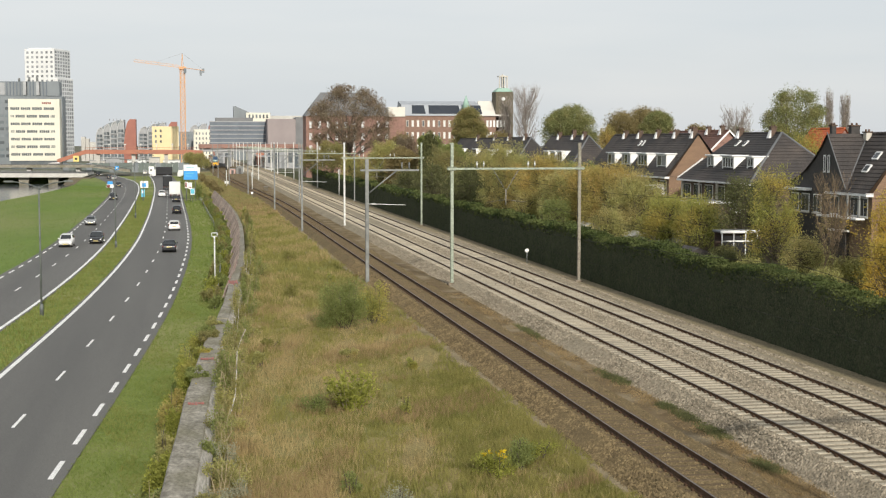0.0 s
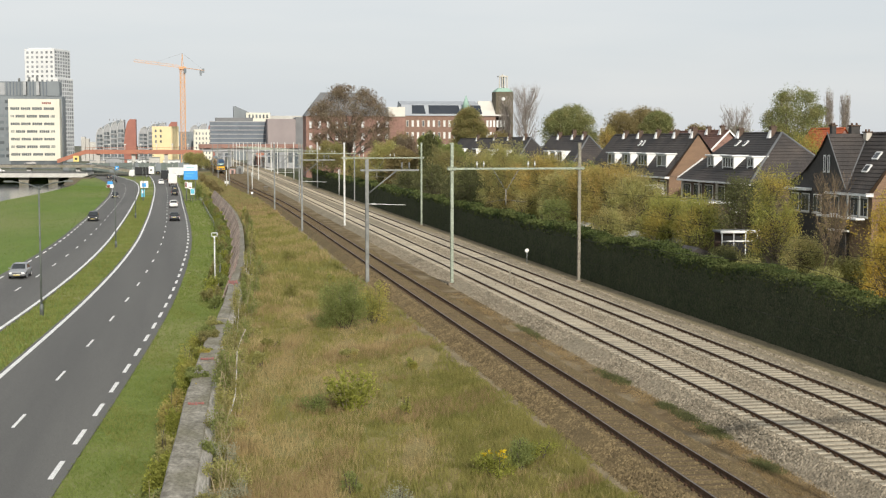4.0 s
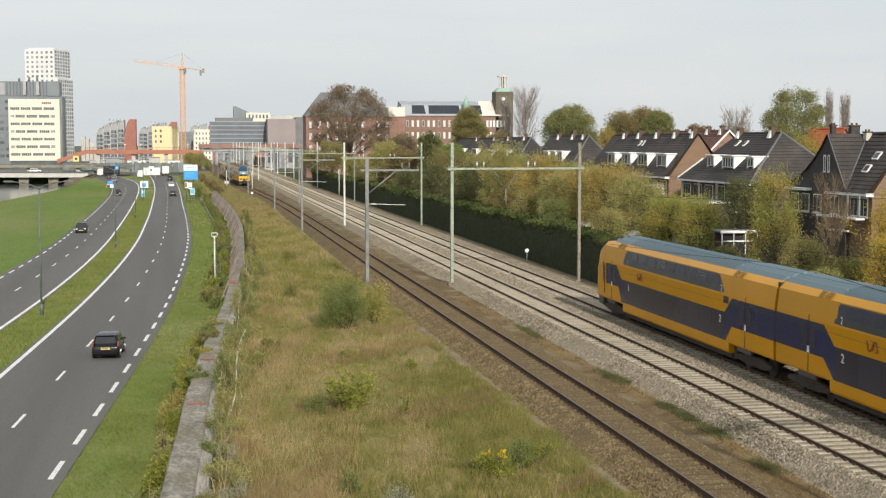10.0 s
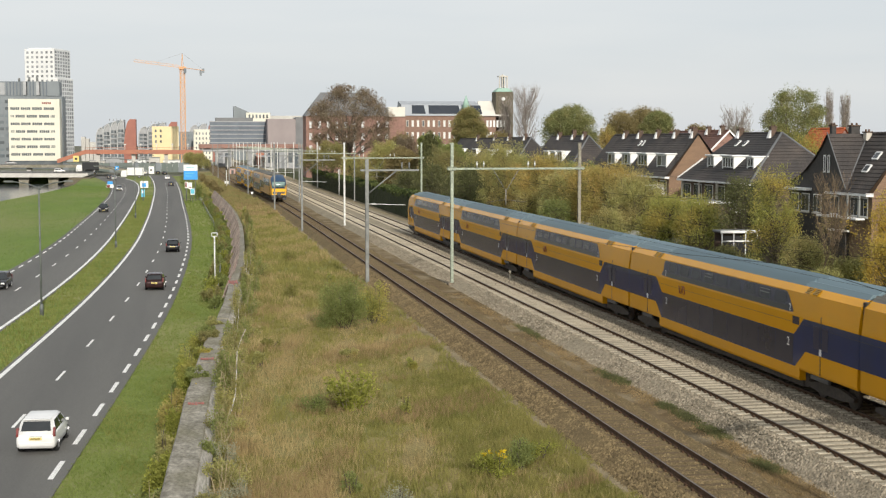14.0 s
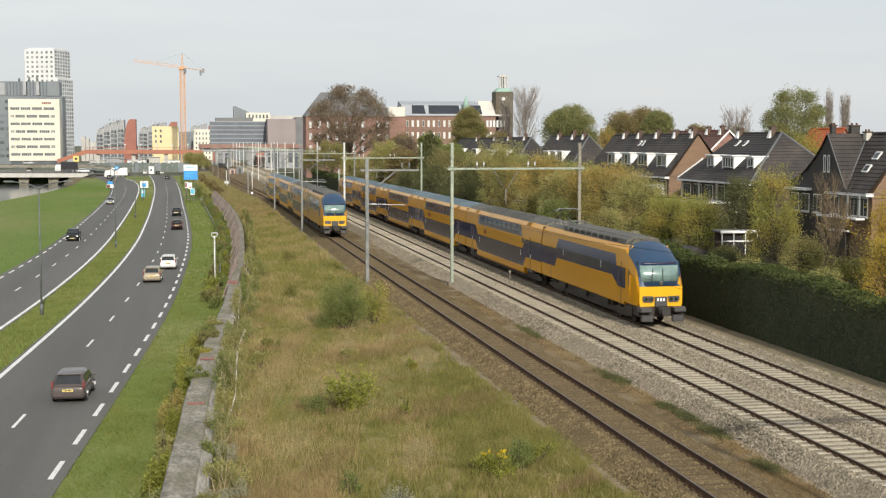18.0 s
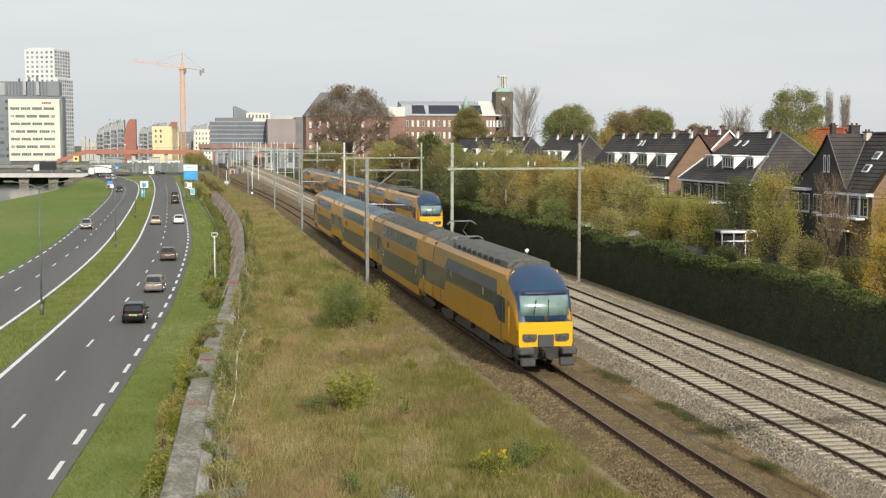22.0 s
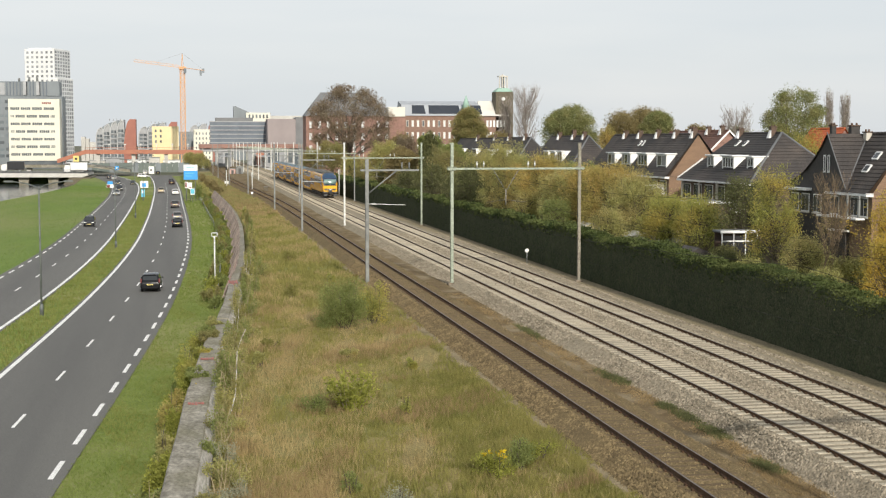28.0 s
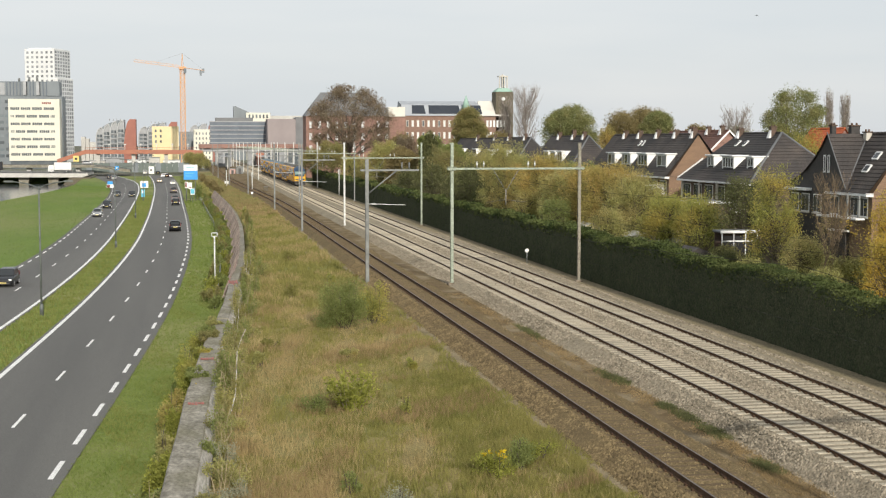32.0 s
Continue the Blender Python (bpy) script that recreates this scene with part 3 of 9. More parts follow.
def portal(y, x0, x1, top, beam_z, mats, arms):
    p = empty("catenary_portal", (0, 0, 0))
    tagged(p, "pale green steel portal of two masts carrying wires over two tracks", "catenary portal", "catenary supports")
    for x, m in ((x0, mats[0]), (x1, mats[1])):
        bm = bmesh.new()
        h_beam(bm, x, y, -0.6, top, 0.22 if y < 150 else 0.21)
        part("mast", bm, m, p)
        foot(p, x, y)
        bm = bmesh.new()
        box(bm, x - 0.28, y - 0.2, beam_z - 0.12, x + 0.28, y + 0.2, beam_z - 0.08)
        box(bm, x - 0.28, y - 0.2, beam_z + 0.11, x + 0.28, y + 0.2, beam_z + 0.15)
        part("bracket", bm, m, p)
    bm = bmesh.new()
    box(bm, x0 - 0.35, y - 0.24, beam_z - 0.07, x1 + 0.35, y - 0.17, beam_z + 0.07)
    box(bm, x0 - 0.35, y + 0.17, beam_z - 0.07, x1 + 0.35, y + 0.24, beam_z + 0.07)
    for k in range(12):
        x = x0 + 0.4 + (x1 - x0 - 0.8) * k / 11
        box(bm, x - 0.04, y - 0.17, beam_z - 0.02, x + 0.04, y + 0.17, beam_z + 0.03)
    part("beam", bm, mats[2], p)
    hanger(p, sum(arms) / 2, y, beam_z, arms)
    return p


def cantilever(y, x, top, arm_z, reach, track_x, brace=True):
    c = empty("catenary_mast")
    tagged(c, "grey galvanised steel mast with a braced arm over the old track", "catenary mast", "catenary supports")
    bm = bmesh.new()
    h_beam(bm, x, y, -0.75, top, 0.26 if y < 150 else 0.22)
    part("mast", bm, M["galv"], c)
    foot(c, x, y, -0.95)
    bm = bmesh.new()
    box(bm, x - 0.5, y - 0.09, arm_z - 0.07, x + reach - 0.35, y + 0.07, arm_z + 0.07)
    part("arm", bm, M["galv"], c)
    if brace:
        bm = bmesh.new()
        tube(bm, (x + 0.15, y, arm_z - 1.75), (x + reach * 0.52, y, arm_z - 0.05), 0.05, n=8)
        part("brace", bm, M["galv"], c)
    for s in (-0.28, 0.28):
        bm = bmesh.new()
        tube(bm, (track_x + s, y, arm_z + 0.08), (track_x + s, y, arm_z + 0.6), 0.055, n=7)
        part("insulator", bm, M["galv"], c)
    bm = bmesh.new()
    tube(bm, (x + 0.1, y, arm_z - 2.58), (x + 3.0, y, arm_z - 2.68), 0.03, n=6)
    part("steady_arm", bm, M["white_steel"], c)
    bm = bmesh.new()
    tube(bm, (x + 0.35, y, arm_z - 2.589), (x + 0.7, y, arm_z - 2.601), 0.06, n=8)
    part("insulator", bm, M["white_steel"], c, "pale porcelain insulator")
    return c


TONES = (M["green_steel"], M["brown_steel"], M["green_steel"])
# far masts take white steel so that they look sunlit
SUNLIT = (M["white_steel"], M["white_steel"], M["green_steel"])
portal_ys = [(28.0, TONES), (99.0, TONES), (170.0, (M["white_steel"], M["green_steel"], M["green_steel"])), (241.0, (M["galv"], M["galv"], M["green_steel"])), (312.0, SUNLIT), (383.0, SUNLIT), (418.0, SUNLIT), (454.0, SUNLIT), (488.0, SUNLIT), (525.0, SUNLIT), (560.0, SUNLIT), (600.0, SUNLIT)]
for y, tones in portal_ys:
    portal(y, 19.45, 29.4, 10.15, 8.2, tones, (TRACK_B, TRACK_A))
for y in (102.0, 163.0, 214.0, 280.0, 345.0, 410.0, 480.0):
    tx = float(track_c(y))
    cantilever(y, tx - 2.1, 8.9 if y < 150 else 10.0, 8.05, 4.4, tx + 0.9)


def wire_run(name, xfun, stations, sag, z, label, r=0.0055):
    """One wire over many spans, each hanging in a shallow arc."""
    bm = bmesh.new()
    for a, b in zip(stations, stations[1:]):
        n = 8
        pts = [(float(xfun(a + (b - a) * k / n)), a + (b - a) * k / n, z - sag * 4 * (k / n) * (1 - k / n)) for k in range(n + 1)]
        for p, q in zip(pts, pts[1:]):
            tube(bm, p, q, r, n=4, cap=False)
    return tagged(part(name, bm, M["wire"]), label, "cable")


stations = [-43.0] + [p[0] for p in portal_ys]
for x in (TRACK_B, TRACK_A):
    wire_run("contact_wire", lambda y: x + 0 * y, stations, 0.05, 5.5, "dark copper contact wire above the track")
    wire_run("catenary_wire", lambda y: x + 0 * y, stations, 1.0, 7.0, "dark carrier wire sagging between the portals", 0.009)
for x in (19.2, 29.65):
    wire_run("feeder_wire", lambda y: x + 0 * y, stations, 1.2, 9.0, "dark feeder cable along the mast tops", 0.009)
cst = [-30.0, 32.0, 102.0, 163.0, 214.0, 280.0, 345.0, 410.0, 480.0]
wire_run("contact_wire", track_c, cst, 0.05, 5.5, "dark copper contact wire above the old track")
wire_run("catenary_wire", track_c, cst, 0.9, 7.0, "dark carrier wire above the old track", 0.009)


# ---- the trains ----
# flank yellow darkened for its shaded side; the front gets a sunlit copy
M["yellow"] = mat("train_yellow_paint", (0.63, 0.292, 0.003), (0.56, 0.262, 0.004), 0.5, 0.26, stretch=(1, 0.5, 0.6), spec=0.24, c3=(0.52, 0.248, 0.006))
M["dusty_shaded_yellow"] = mat("dusty_shaded_yellow_paint", (0.47, 0.228, 0.010), (0.38, 0.187, 0.016), 0.45, 0.34, stretch=(1, 0.4, 0.8), spec=0.24, c3=(0.31, 0.172, 0.036))
M["ochre"] = mat("dirty_ochre_grille", (0.34, 0.20, 0.035), (0.22, 0.14, 0.035), 6, 0.7, fine=18)
M["front_yellow"] = mat("sunlit_yellow_paint", (0.74, 0.40, 0.012), (0.70, 0.37, 0.012), 0.6, 0.32)
M["train_blue"] = mat("train_blue_paint", (0.020, 0.034, 0.105), (0.022, 0.034, 0.085), 0.6, 0.12, spec=0.5)
M["cab_blue"] = mat("cab_blue_paint", (0.022, 0.056, 0.115), (0.024, 0.050, 0.096), 0.6, 0.35, spec=0.4)
M["train_roof"] = mat("grey_blue_ribbed_roof", (0.135, 0.20, 0.23), (0.105, 0.155, 0.18), 0.35, 0.55, stretch=(2, 0.12, 1))
M["soot_roof"] = mat("sooty_brown_grey_roof", (0.135, 0.13, 0.11), (0.085, 0.085, 0.075), 0.3, 0.75, fine=6, stretch=(2, 0.12, 1))
M["loco_roof"] = mat("dirty_dark_grey_roof", (0.105, 0.10, 0.082), (0.07, 0.068, 0.058), 0.7, 0.7, fine=5)
M["band"] = mat("tinted_window_band", (0.034, 0.034, 0.068), (0.028, 0.028, 0.054), 0.8, 0.3, spec=0.3)
M["sill_black"] = mat("black_band_sill", (0.022, 0.021, 0.022), None, 0.8, 0.3)
M["low_pane"] = mat("dark_blue_tinted_pane", (0.043, 0.042, 0.058), (0.033, 0.033, 0.050), 0.25, 0.25, spec=0.3, rand=0.15)
M["tinted"] = mat("tinted_pane", (0.046, 0.044, 0.072), (0.034, 0.033, 0.054), 0.9, 0.12, rand=0.2, spec=0.4)
# pale green base stands in for the bright sky mirrored in the glass
M["cab_glass"] = mat("sky_paled_cab_glass", (0.21, 0.31, 0.285), (0.10, 0.16, 0.15), 0.9, 0.19, spec=0.9)
M["black"] = mat("black_rubber_and_dirt", (0.018, 0.017, 0.016), (0.03, 0.027, 0.024), 2.0, 0.7)
M["under"] = mat("brake_dust_underframe", (0.035, 0.028, 0.022), (0.055, 0.043, 0.033), 1.5, 0.85, fine=6)
M["dark_grey"] = mat("dark_grey_plastic", (0.06, 0.06, 0.06), (0.045, 0.045, 0.047), 2, 0.5)
M["chrome"] = mat("polished_metal", (0.7, 0.7, 0.7), (0.6, 0.6, 0.6), 2, 0.15, 1.0)
M["white"] = mat("white_paint", (0.78, 0.78, 0.77), (0.72, 0.72, 0.71), 1.0, 0.5)
M["mark_red"] = mat("dark_red_emblem", (0.20, 0.03, 0.02), None, 1, 0.5)
M["tail_red"] = glowing("red_tail_lamp", (0.13, 0.012, 0.010), 0.02)
M["lamp_white"] = glowing("white_head_lamp", (0.9, 0.88, 0.8), 0.8)

# half of the cross-section of a carriage, from the sill up to the crown: side, shoulder, roof
SIDE = [(1.36, 0.0), (1.39, 0.12), (1.39, 3.15), (1.28, 4.10), (1.02, 4.36)]
ROOFLINE = [(1.02, 4.36), (0.80, 4.47), (0.45, 4.58), (0.0, 4.62)]


def side_x(z):
    return float(np.interp(z, [0, 3.15, 4.10, 4.36], [1.39, 1.39, 1.28, 1.02]))


def shell(bm, y0, y1, sill):
    """The yellow sides and ends of a carriage, up to the shoulders."""
    half = [(1.35, sill), (1.39, sill + 0.1), (1.39, 3.15), (1.28, 4.10), (1.02, 4.36)]
    solid(bm, half + [(-x, z) for x, z in reversed(half)], "y", y0, y1)


def cut_level(outline, z, above):
    """The piece of an outline over or under a level."""
    keep = (lambda p: p[1] >= z) if above else (lambda p: p[1] <= z)
    out = []
    for p, q in zip(outline, outline[1:] + outline[:1]):
        if keep(p):
            out.append(p)
        if (p[1] - z) * (q[1] - z) < 0:
            t = (z - p[1]) / (q[1] - p[1])
            out.append((p[0] + (q[0] - p[0]) * t, z))
    return out


def side_panel(name, outline, material, parent, side, proud=0.008, label=""):
    """A flat piece on one flank, its outline in (along, height); it bends where the flank leans in."""
    bm = bmesh.new()
    zs = [z for _, z in outline]
    pieces = [list(outline)] if min(zs) >= 3.15 or max(zs) <= 3.15 else [cut_level(list(outline), 3.15, a) for a in (True, False)]
    for piece in pieces:
        outer = [bm.verts.new((side * (side_x(z) + proud), y, z)) for y, z in piece]
        inner = [bm.verts.new((side * (side_x(z) - 0.02), y, z)) for y, z in piece]
        bm.faces.new(outer)
        bm.faces.new(inner[::-1])
        for i in range(len(piece)):
            j = (i + 1) % len(piece)
            bm.faces.new((outer[i], inner[i], inner[j], outer[j]))
    bmesh.ops.remove_doubles(bm, verts=bm.verts[:], dist=0.0005)
    return part(name, bm, material, parent, label)


def roof_skin(y0, y1, parent, material, ribs=12, name="roof"):
    n = ribs * 2
    line = []
    for k in range(n + 1):
        x = -1.02 + 2.04 * k / n
        z = float(np.interp(abs(x), [p[0] for p in reversed(ROOFLINE)], [p[1] for p in reversed(ROOFLINE)]))
        line.append((x, z + (0.10 if k % 2 else 0.0)))
    bm = bmesh.new()
    solid(bm, line + [(1.02, 4.30), (-1.02, 4.30)], "y", y0, y1)
    return part(name, bm, material, parent)


def mark_text(body, parent, x, y, z, side, size):
    """A white class number on the flank."""
    cu = bpy.data.curves.new("class_number", "FONT")
    cu.body, cu.size, cu.extrude, cu.align_x = body, size, 0.002, "CENTER"
    ob = new("class_number", cu)
    cu.materials.append(M["white"])
    ob.parent = parent
    ob.matrix_local = Matrix.Translation((side * x, y, z)) @ Euler((radians(90), 0, radians(-90 if side < 0 else 90))).to_matrix().to_4x4()
    return ob


def bogie(parent, y, wheels=(-1.28, 1.28)):
    bm = bmesh.new()
    for s in (-1, 1):
        solid(bm, [(-1.9, 0.55), (-1.9, 0.40), (-0.9, 0.28), (0.9, 0.28), (1.9, 0.40), (1.9, 0.55), (0.8, 0.72), (-0.8, 0.72)], "x", s * 0.98, s * 1.14)
    box(bm, -0.95, -0.4, 0.35, 0.95, 0.4, 0.7)
    b = part("bogie", bm, M["under"], parent)
    b.location = (0, y, 0)
    for w in wheels:
        for s in (-1, 1):
            bm = bmesh.new()
            tube(bm, (s * 0.68, w, 0.46), (s * 0.82, w, 0.46), 0.46, n=18)
            tube(bm, (s * 0.82, w, 0.46), (s * 0.86, w, 0.46), 0.18, n=12)
            part("wheel", bm, M["under"], b)
    return b


def rounded(outline, r):
    """The outline with its corners rounded off."""
    out = []
    for p, c, q in zip(outline[-1:] + outline[:-1], outline, outline[1:] + outline[:1]):
        c, p, q = Vector((*c, 0)), Vector((*p, 0)), Vector((*q, 0))
        a, b = c + (p - c).normalized() * r, c + (q - c).normalized() * r
        for t in (0.0, 0.33, 0.67, 1.0):
            m = a.lerp(c, t).lerp(c.lerp(b, t), t)
            out.append((m.x, m.y))
    return out


def outlines(length, cab):
    """Livery of a carriage with its door sections at both ends: band of blue, upper window band."""
    e = length
    if cab:
        low = [(4.6, 1.80), (5.3, 1.08), (e - 4.75, 1.08), (e - 4.25, 1.87), (e - 4.2, 1.90), (e - 1.87, 1.90), (e - 1.85, 3.08), (e - 3.8, 3.10), (e - 4.72, 2.38), (5.45, 2.38), (4.6, 3.10), (0.02, 3.10), (0.02, 1.80)]
        up = [(5.5, 3.25), (e - 4.9, 3.25), (e - 5.3, 4.05), (6.3, 4.05)]
    else:
        low = [(4.4, 1.80), (5.3, 1.08), (e - 5.3, 1.08), (e - 4.4, 1.80), (e - 0.02, 1.80), (e - 0.02, 3.10), (e - 4.4, 3.10), (e - 5.3, 2.38), (5.45, 2.38), (4.6, 3.10), (0.02, 3.10), (0.02, 1.80)]
        up = [(5.5, 3.25), (e - 5.4, 3.25), (e - 5.4, 4.05), (6.3, 4.05)]
    return low, rounded(up, 0.22)


def carriage(length, cab, classes):
    c = empty("train_carriage")
    tagged(c, "yellow double-deck train carriage with blue bands" + (" and a driving cab" if cab else ""), "train carriage", "carriages of the trains")
    e = length
    bm = bmesh.new()
    shell(bm, 0.12, 4.9, 0.98)
    shell(bm, 4.9, e - 5.0, 0.55)
    shell(bm, e - 5.0, e - (1.6 if cab else 0.12), 0.98)
    body = part("body", bm, M["yellow"], c)
    roof = roof_skin(5.2, e - 5.2, c, M["train_roof"])
    for a, b in ((0.14, 5.2), (e - 5.2, e - (2.4 if cab else 0.14))):
        roof_skin(a, b, c, M["train_roof"], 5, "roof_end")
    if cab:
        # rounded driving end: rings that lean inwards
        bm = bmesh.new()
        rings = []
        for dy, hw, top in ((1.6, 1.0, 4.36), (1.15, 0.995, 4.30), (0.28, 0.97, 3.92), (0.0, 0.95, 3.45)):
            k = (top - 0.98) / (4.36 - 0.98)
            half = [(1.35, 0.98), (1.39, 1.08), (1.39, 3.15), (1.28, 4.10), (1.02, 4.36)]
            ring = [(x * hw, 0.98 + (z - 0.98) * k) for x, z in half]
            ring = ring + [(-x, z) for x, z in reversed(ring)]
            rings.append([bm.verts.new((x, e - dy, z)) for x, z in ring])
        for r0, r1 in zip(rings, rings[1:]):
            for i in range(len(r0)):
                j = (i + 1) % len(r0)
                bm.faces.new((r0[i], r0[j], r1[j], r1[i]))
        bm.faces.new(rings[-1])
        part("nose", bm, M["yellow"], c)
        bm = bmesh.new()
        solid(bm, [(-0.95, 2.1), (0.95, 2.1), (0.9, 3.2), (-0.9, 3.2)], "y", e - 0.1, e + 0.02)
        part("windscreen", bm, M["cab_glass"], c)
        bm = bmesh.new()
        bbox(bm, -1.2, e - 0.8, 0.45, 1.2, e + 0.12, 0.97, 0.05)
        part("skirt", bm, M["dark_grey"], c)
        for s in (-1, 1):
            bm = bmesh.new()
            tube(bm, (s * 0.88, e, 1.05), (s * 0.88, e + 0.45, 1.05), 0.09, n=10)
            tube(bm, (s * 0.88, e + 0.45, 1.05), (s * 0.88, e + 0.52, 1.05), 0.24, n=14)
            part("buffer", bm, M["black"], c)
    low, up = outlines(e, cab)
    for s in (-1, 1):
        panel = side_panel("blue_band", low, M["train_blue"], c, s, 0.006, "dark blue painted band")
        n = 9
        for k in range(n):
            a = 5.5 + (e - 10.95) * k / n
            b = a + (e - 10.95) / n - 0.03
            side_panel("lower_window", [(a, 1.13), (b, 1.13), (b, 2.35), (a, 2.35)], M["low_pane"], panel, s, 0.012)
        band = side_panel("window_band", up, M["band"], c, s, 0.006, "dark tinted upper window band")
        n = 9
        for k in range(n):
            a = 6.25 + (e - 12.0) * k / n
            b = a + (e - 12.0) / n - 0.34
            pane = side_panel("pane", [(a + 0.08, 3.53), (b - 0.08, 3.53), (b, 3.60), (b - 0.03, 3.92), (b - 0.11, 3.99), (a + 0.13, 3.99), (a + 0.04, 3.92), (a, 3.60)], M["tinted"], band, s, 0.012)
            if k in (1, 5):
                for q in (3.76, 3.90):
                    side_panel("vent_bar", [(a + 0.14, q), (b - 0.14, q), (b - 0.14, q + 0.04), (a + 0.14, q + 0.04)], M["galv"], band, s, 0.022)
        side_panel("band_sill", [(6.0, 3.27), (e - 5.2, 3.27), (e - 5.3, 3.47), (6.1, 3.47)], M["sill_black"], band, s, 0.010)
        side_panel("small_window", [(4.7 if s > 0 else 5.0, 2.80), (5.3 if s > 0 else 5.6, 2.80), (5.3 if s > 0 else 5.6, 3.12), (4.7 if s > 0 else 5.0, 3.12)], M["tinted"], c, s, 0.010)
        # the double doors: a dark slit, glazing, a step below
        for y in (3.1, e - (2.95 if cab else 3.1)):
            side_panel("door_gap", [(y - 0.025, 1.05), (y + 0.025, 1.05), (y + 0.025, 3.35), (y - 0.025, 3.35)], M["black"], c, s, 0.012)
            for d in (-0.62, 0.12):
                side_panel("door_window", [(y + d, 2.05), (y + d + 0.5, 2.05), (y + d + 0.5, 2.95), (y + d, 2.95)], M["band"], c, s, 0.013)
            bm = bmesh.new()
            box(bm, s * 1.30, y - 0.75, 0.82, s * 1.42, y + 0.75, 0.98)
            part("door_step", bm, M["dark_grey"], c)
            side_panel("door_sign", [(y - 0.09, 1.82), (y + 0.09, 1.82), (y + 0.09, 2.08), (y - 0.09, 2.08)], M["white"], c, s, 0.014)
        mark_text(classes[0], c, 1.405, 5.95, 1.85, s, 0.50)
        mark_text(classes[1], c, 1.405, e - 6.0, 1.85, s, 0.50)
        mark_text(classes[0], c, 1.40, 5.85, 3.30, s, 0.42)
        mark_text(classes[1], c, 1.40, e - 5.85, 3.30, s, 0.42)
        # emblem of two bent strokes
        bm = bmesh.new()
        yy = e - 7.9 if cab else e - 8.2
        strokes = [(-0.40, 2.62), (-0.26, 2.98), (-0.12, 2.98), (0.14, 2.62), (0.28, 2.62), (0.42, 2.98)]
        for p, q in zip(strokes, strokes[1:]):
            tube(bm, (s * 1.392, yy + p[0], p[1]), (s * 1.392, yy + q[0], q[1]), 0.034, n=6)
        for p, q in zip(strokes[:3], strokes[3:]):
            tube(bm, (s * 1.392, yy + p[0] + 0.12, p[1] - 0.02), (s * 1.392, yy + q[0] - 0.30, q[1] + 0.02), 0.022, n=6)
        part("emblem", bm, M["mark_red"], c)
        for y in ((4.2, e - 4.2) if not cab else (4.2, e - 4.3)):
            bm = bmesh.new()
            for d in (-0.50, 0.10):
                m = Matrix.Translation((s * 1.17, y + d, 4.25)) @ Euler((0, s * radians(46), 0)).to_matrix().to_4x4()
                for q in range(4):
                    box(bm, -0.15 + q * 0.08, 0, -0.01, -0.10 + q * 0.08, 0.40, 0.03, m=m)
            part("roof_grille", bm, M["ochre"], c)
        if cab:
            side_panel("cab_door_window", [(e - 1.45, 2.05), (e - 1.25, 2.05), (e - 1.25, 3.10), (e - 1.45, 3.10)], M["band"], c, s, 0.008)
            side_panel("hand_rail", [(e - 1.62, 1.3), (e - 1.58, 1.3), (e - 1.58, 2.9), (e - 1.62, 2.9)], M["black"], c, s, 0.03)
    bm = bmesh.new()
    for a in (0.0,) if cab else (0.0, e - 0.13):
        box(bm, -1.22, a, 1.0, 1.22, a + 0.13, 4.30)
    part("gangway", bm, M["black"], c)
    bm = bmesh.new()
    for a, b in ((4.6, 5.0), (e - 5.1, e - 4.7)):
        box(bm, -1.1, a, 0.3, 1.1, b, 0.95)
    box(bm, -1.15, 5.0, 0.28, 1.15, e - 5.1, 0.56)
    part("underframe", bm, M["under"], c)
    for y in (2.7, e - 2.7):
        bogie(c, y)
    return c


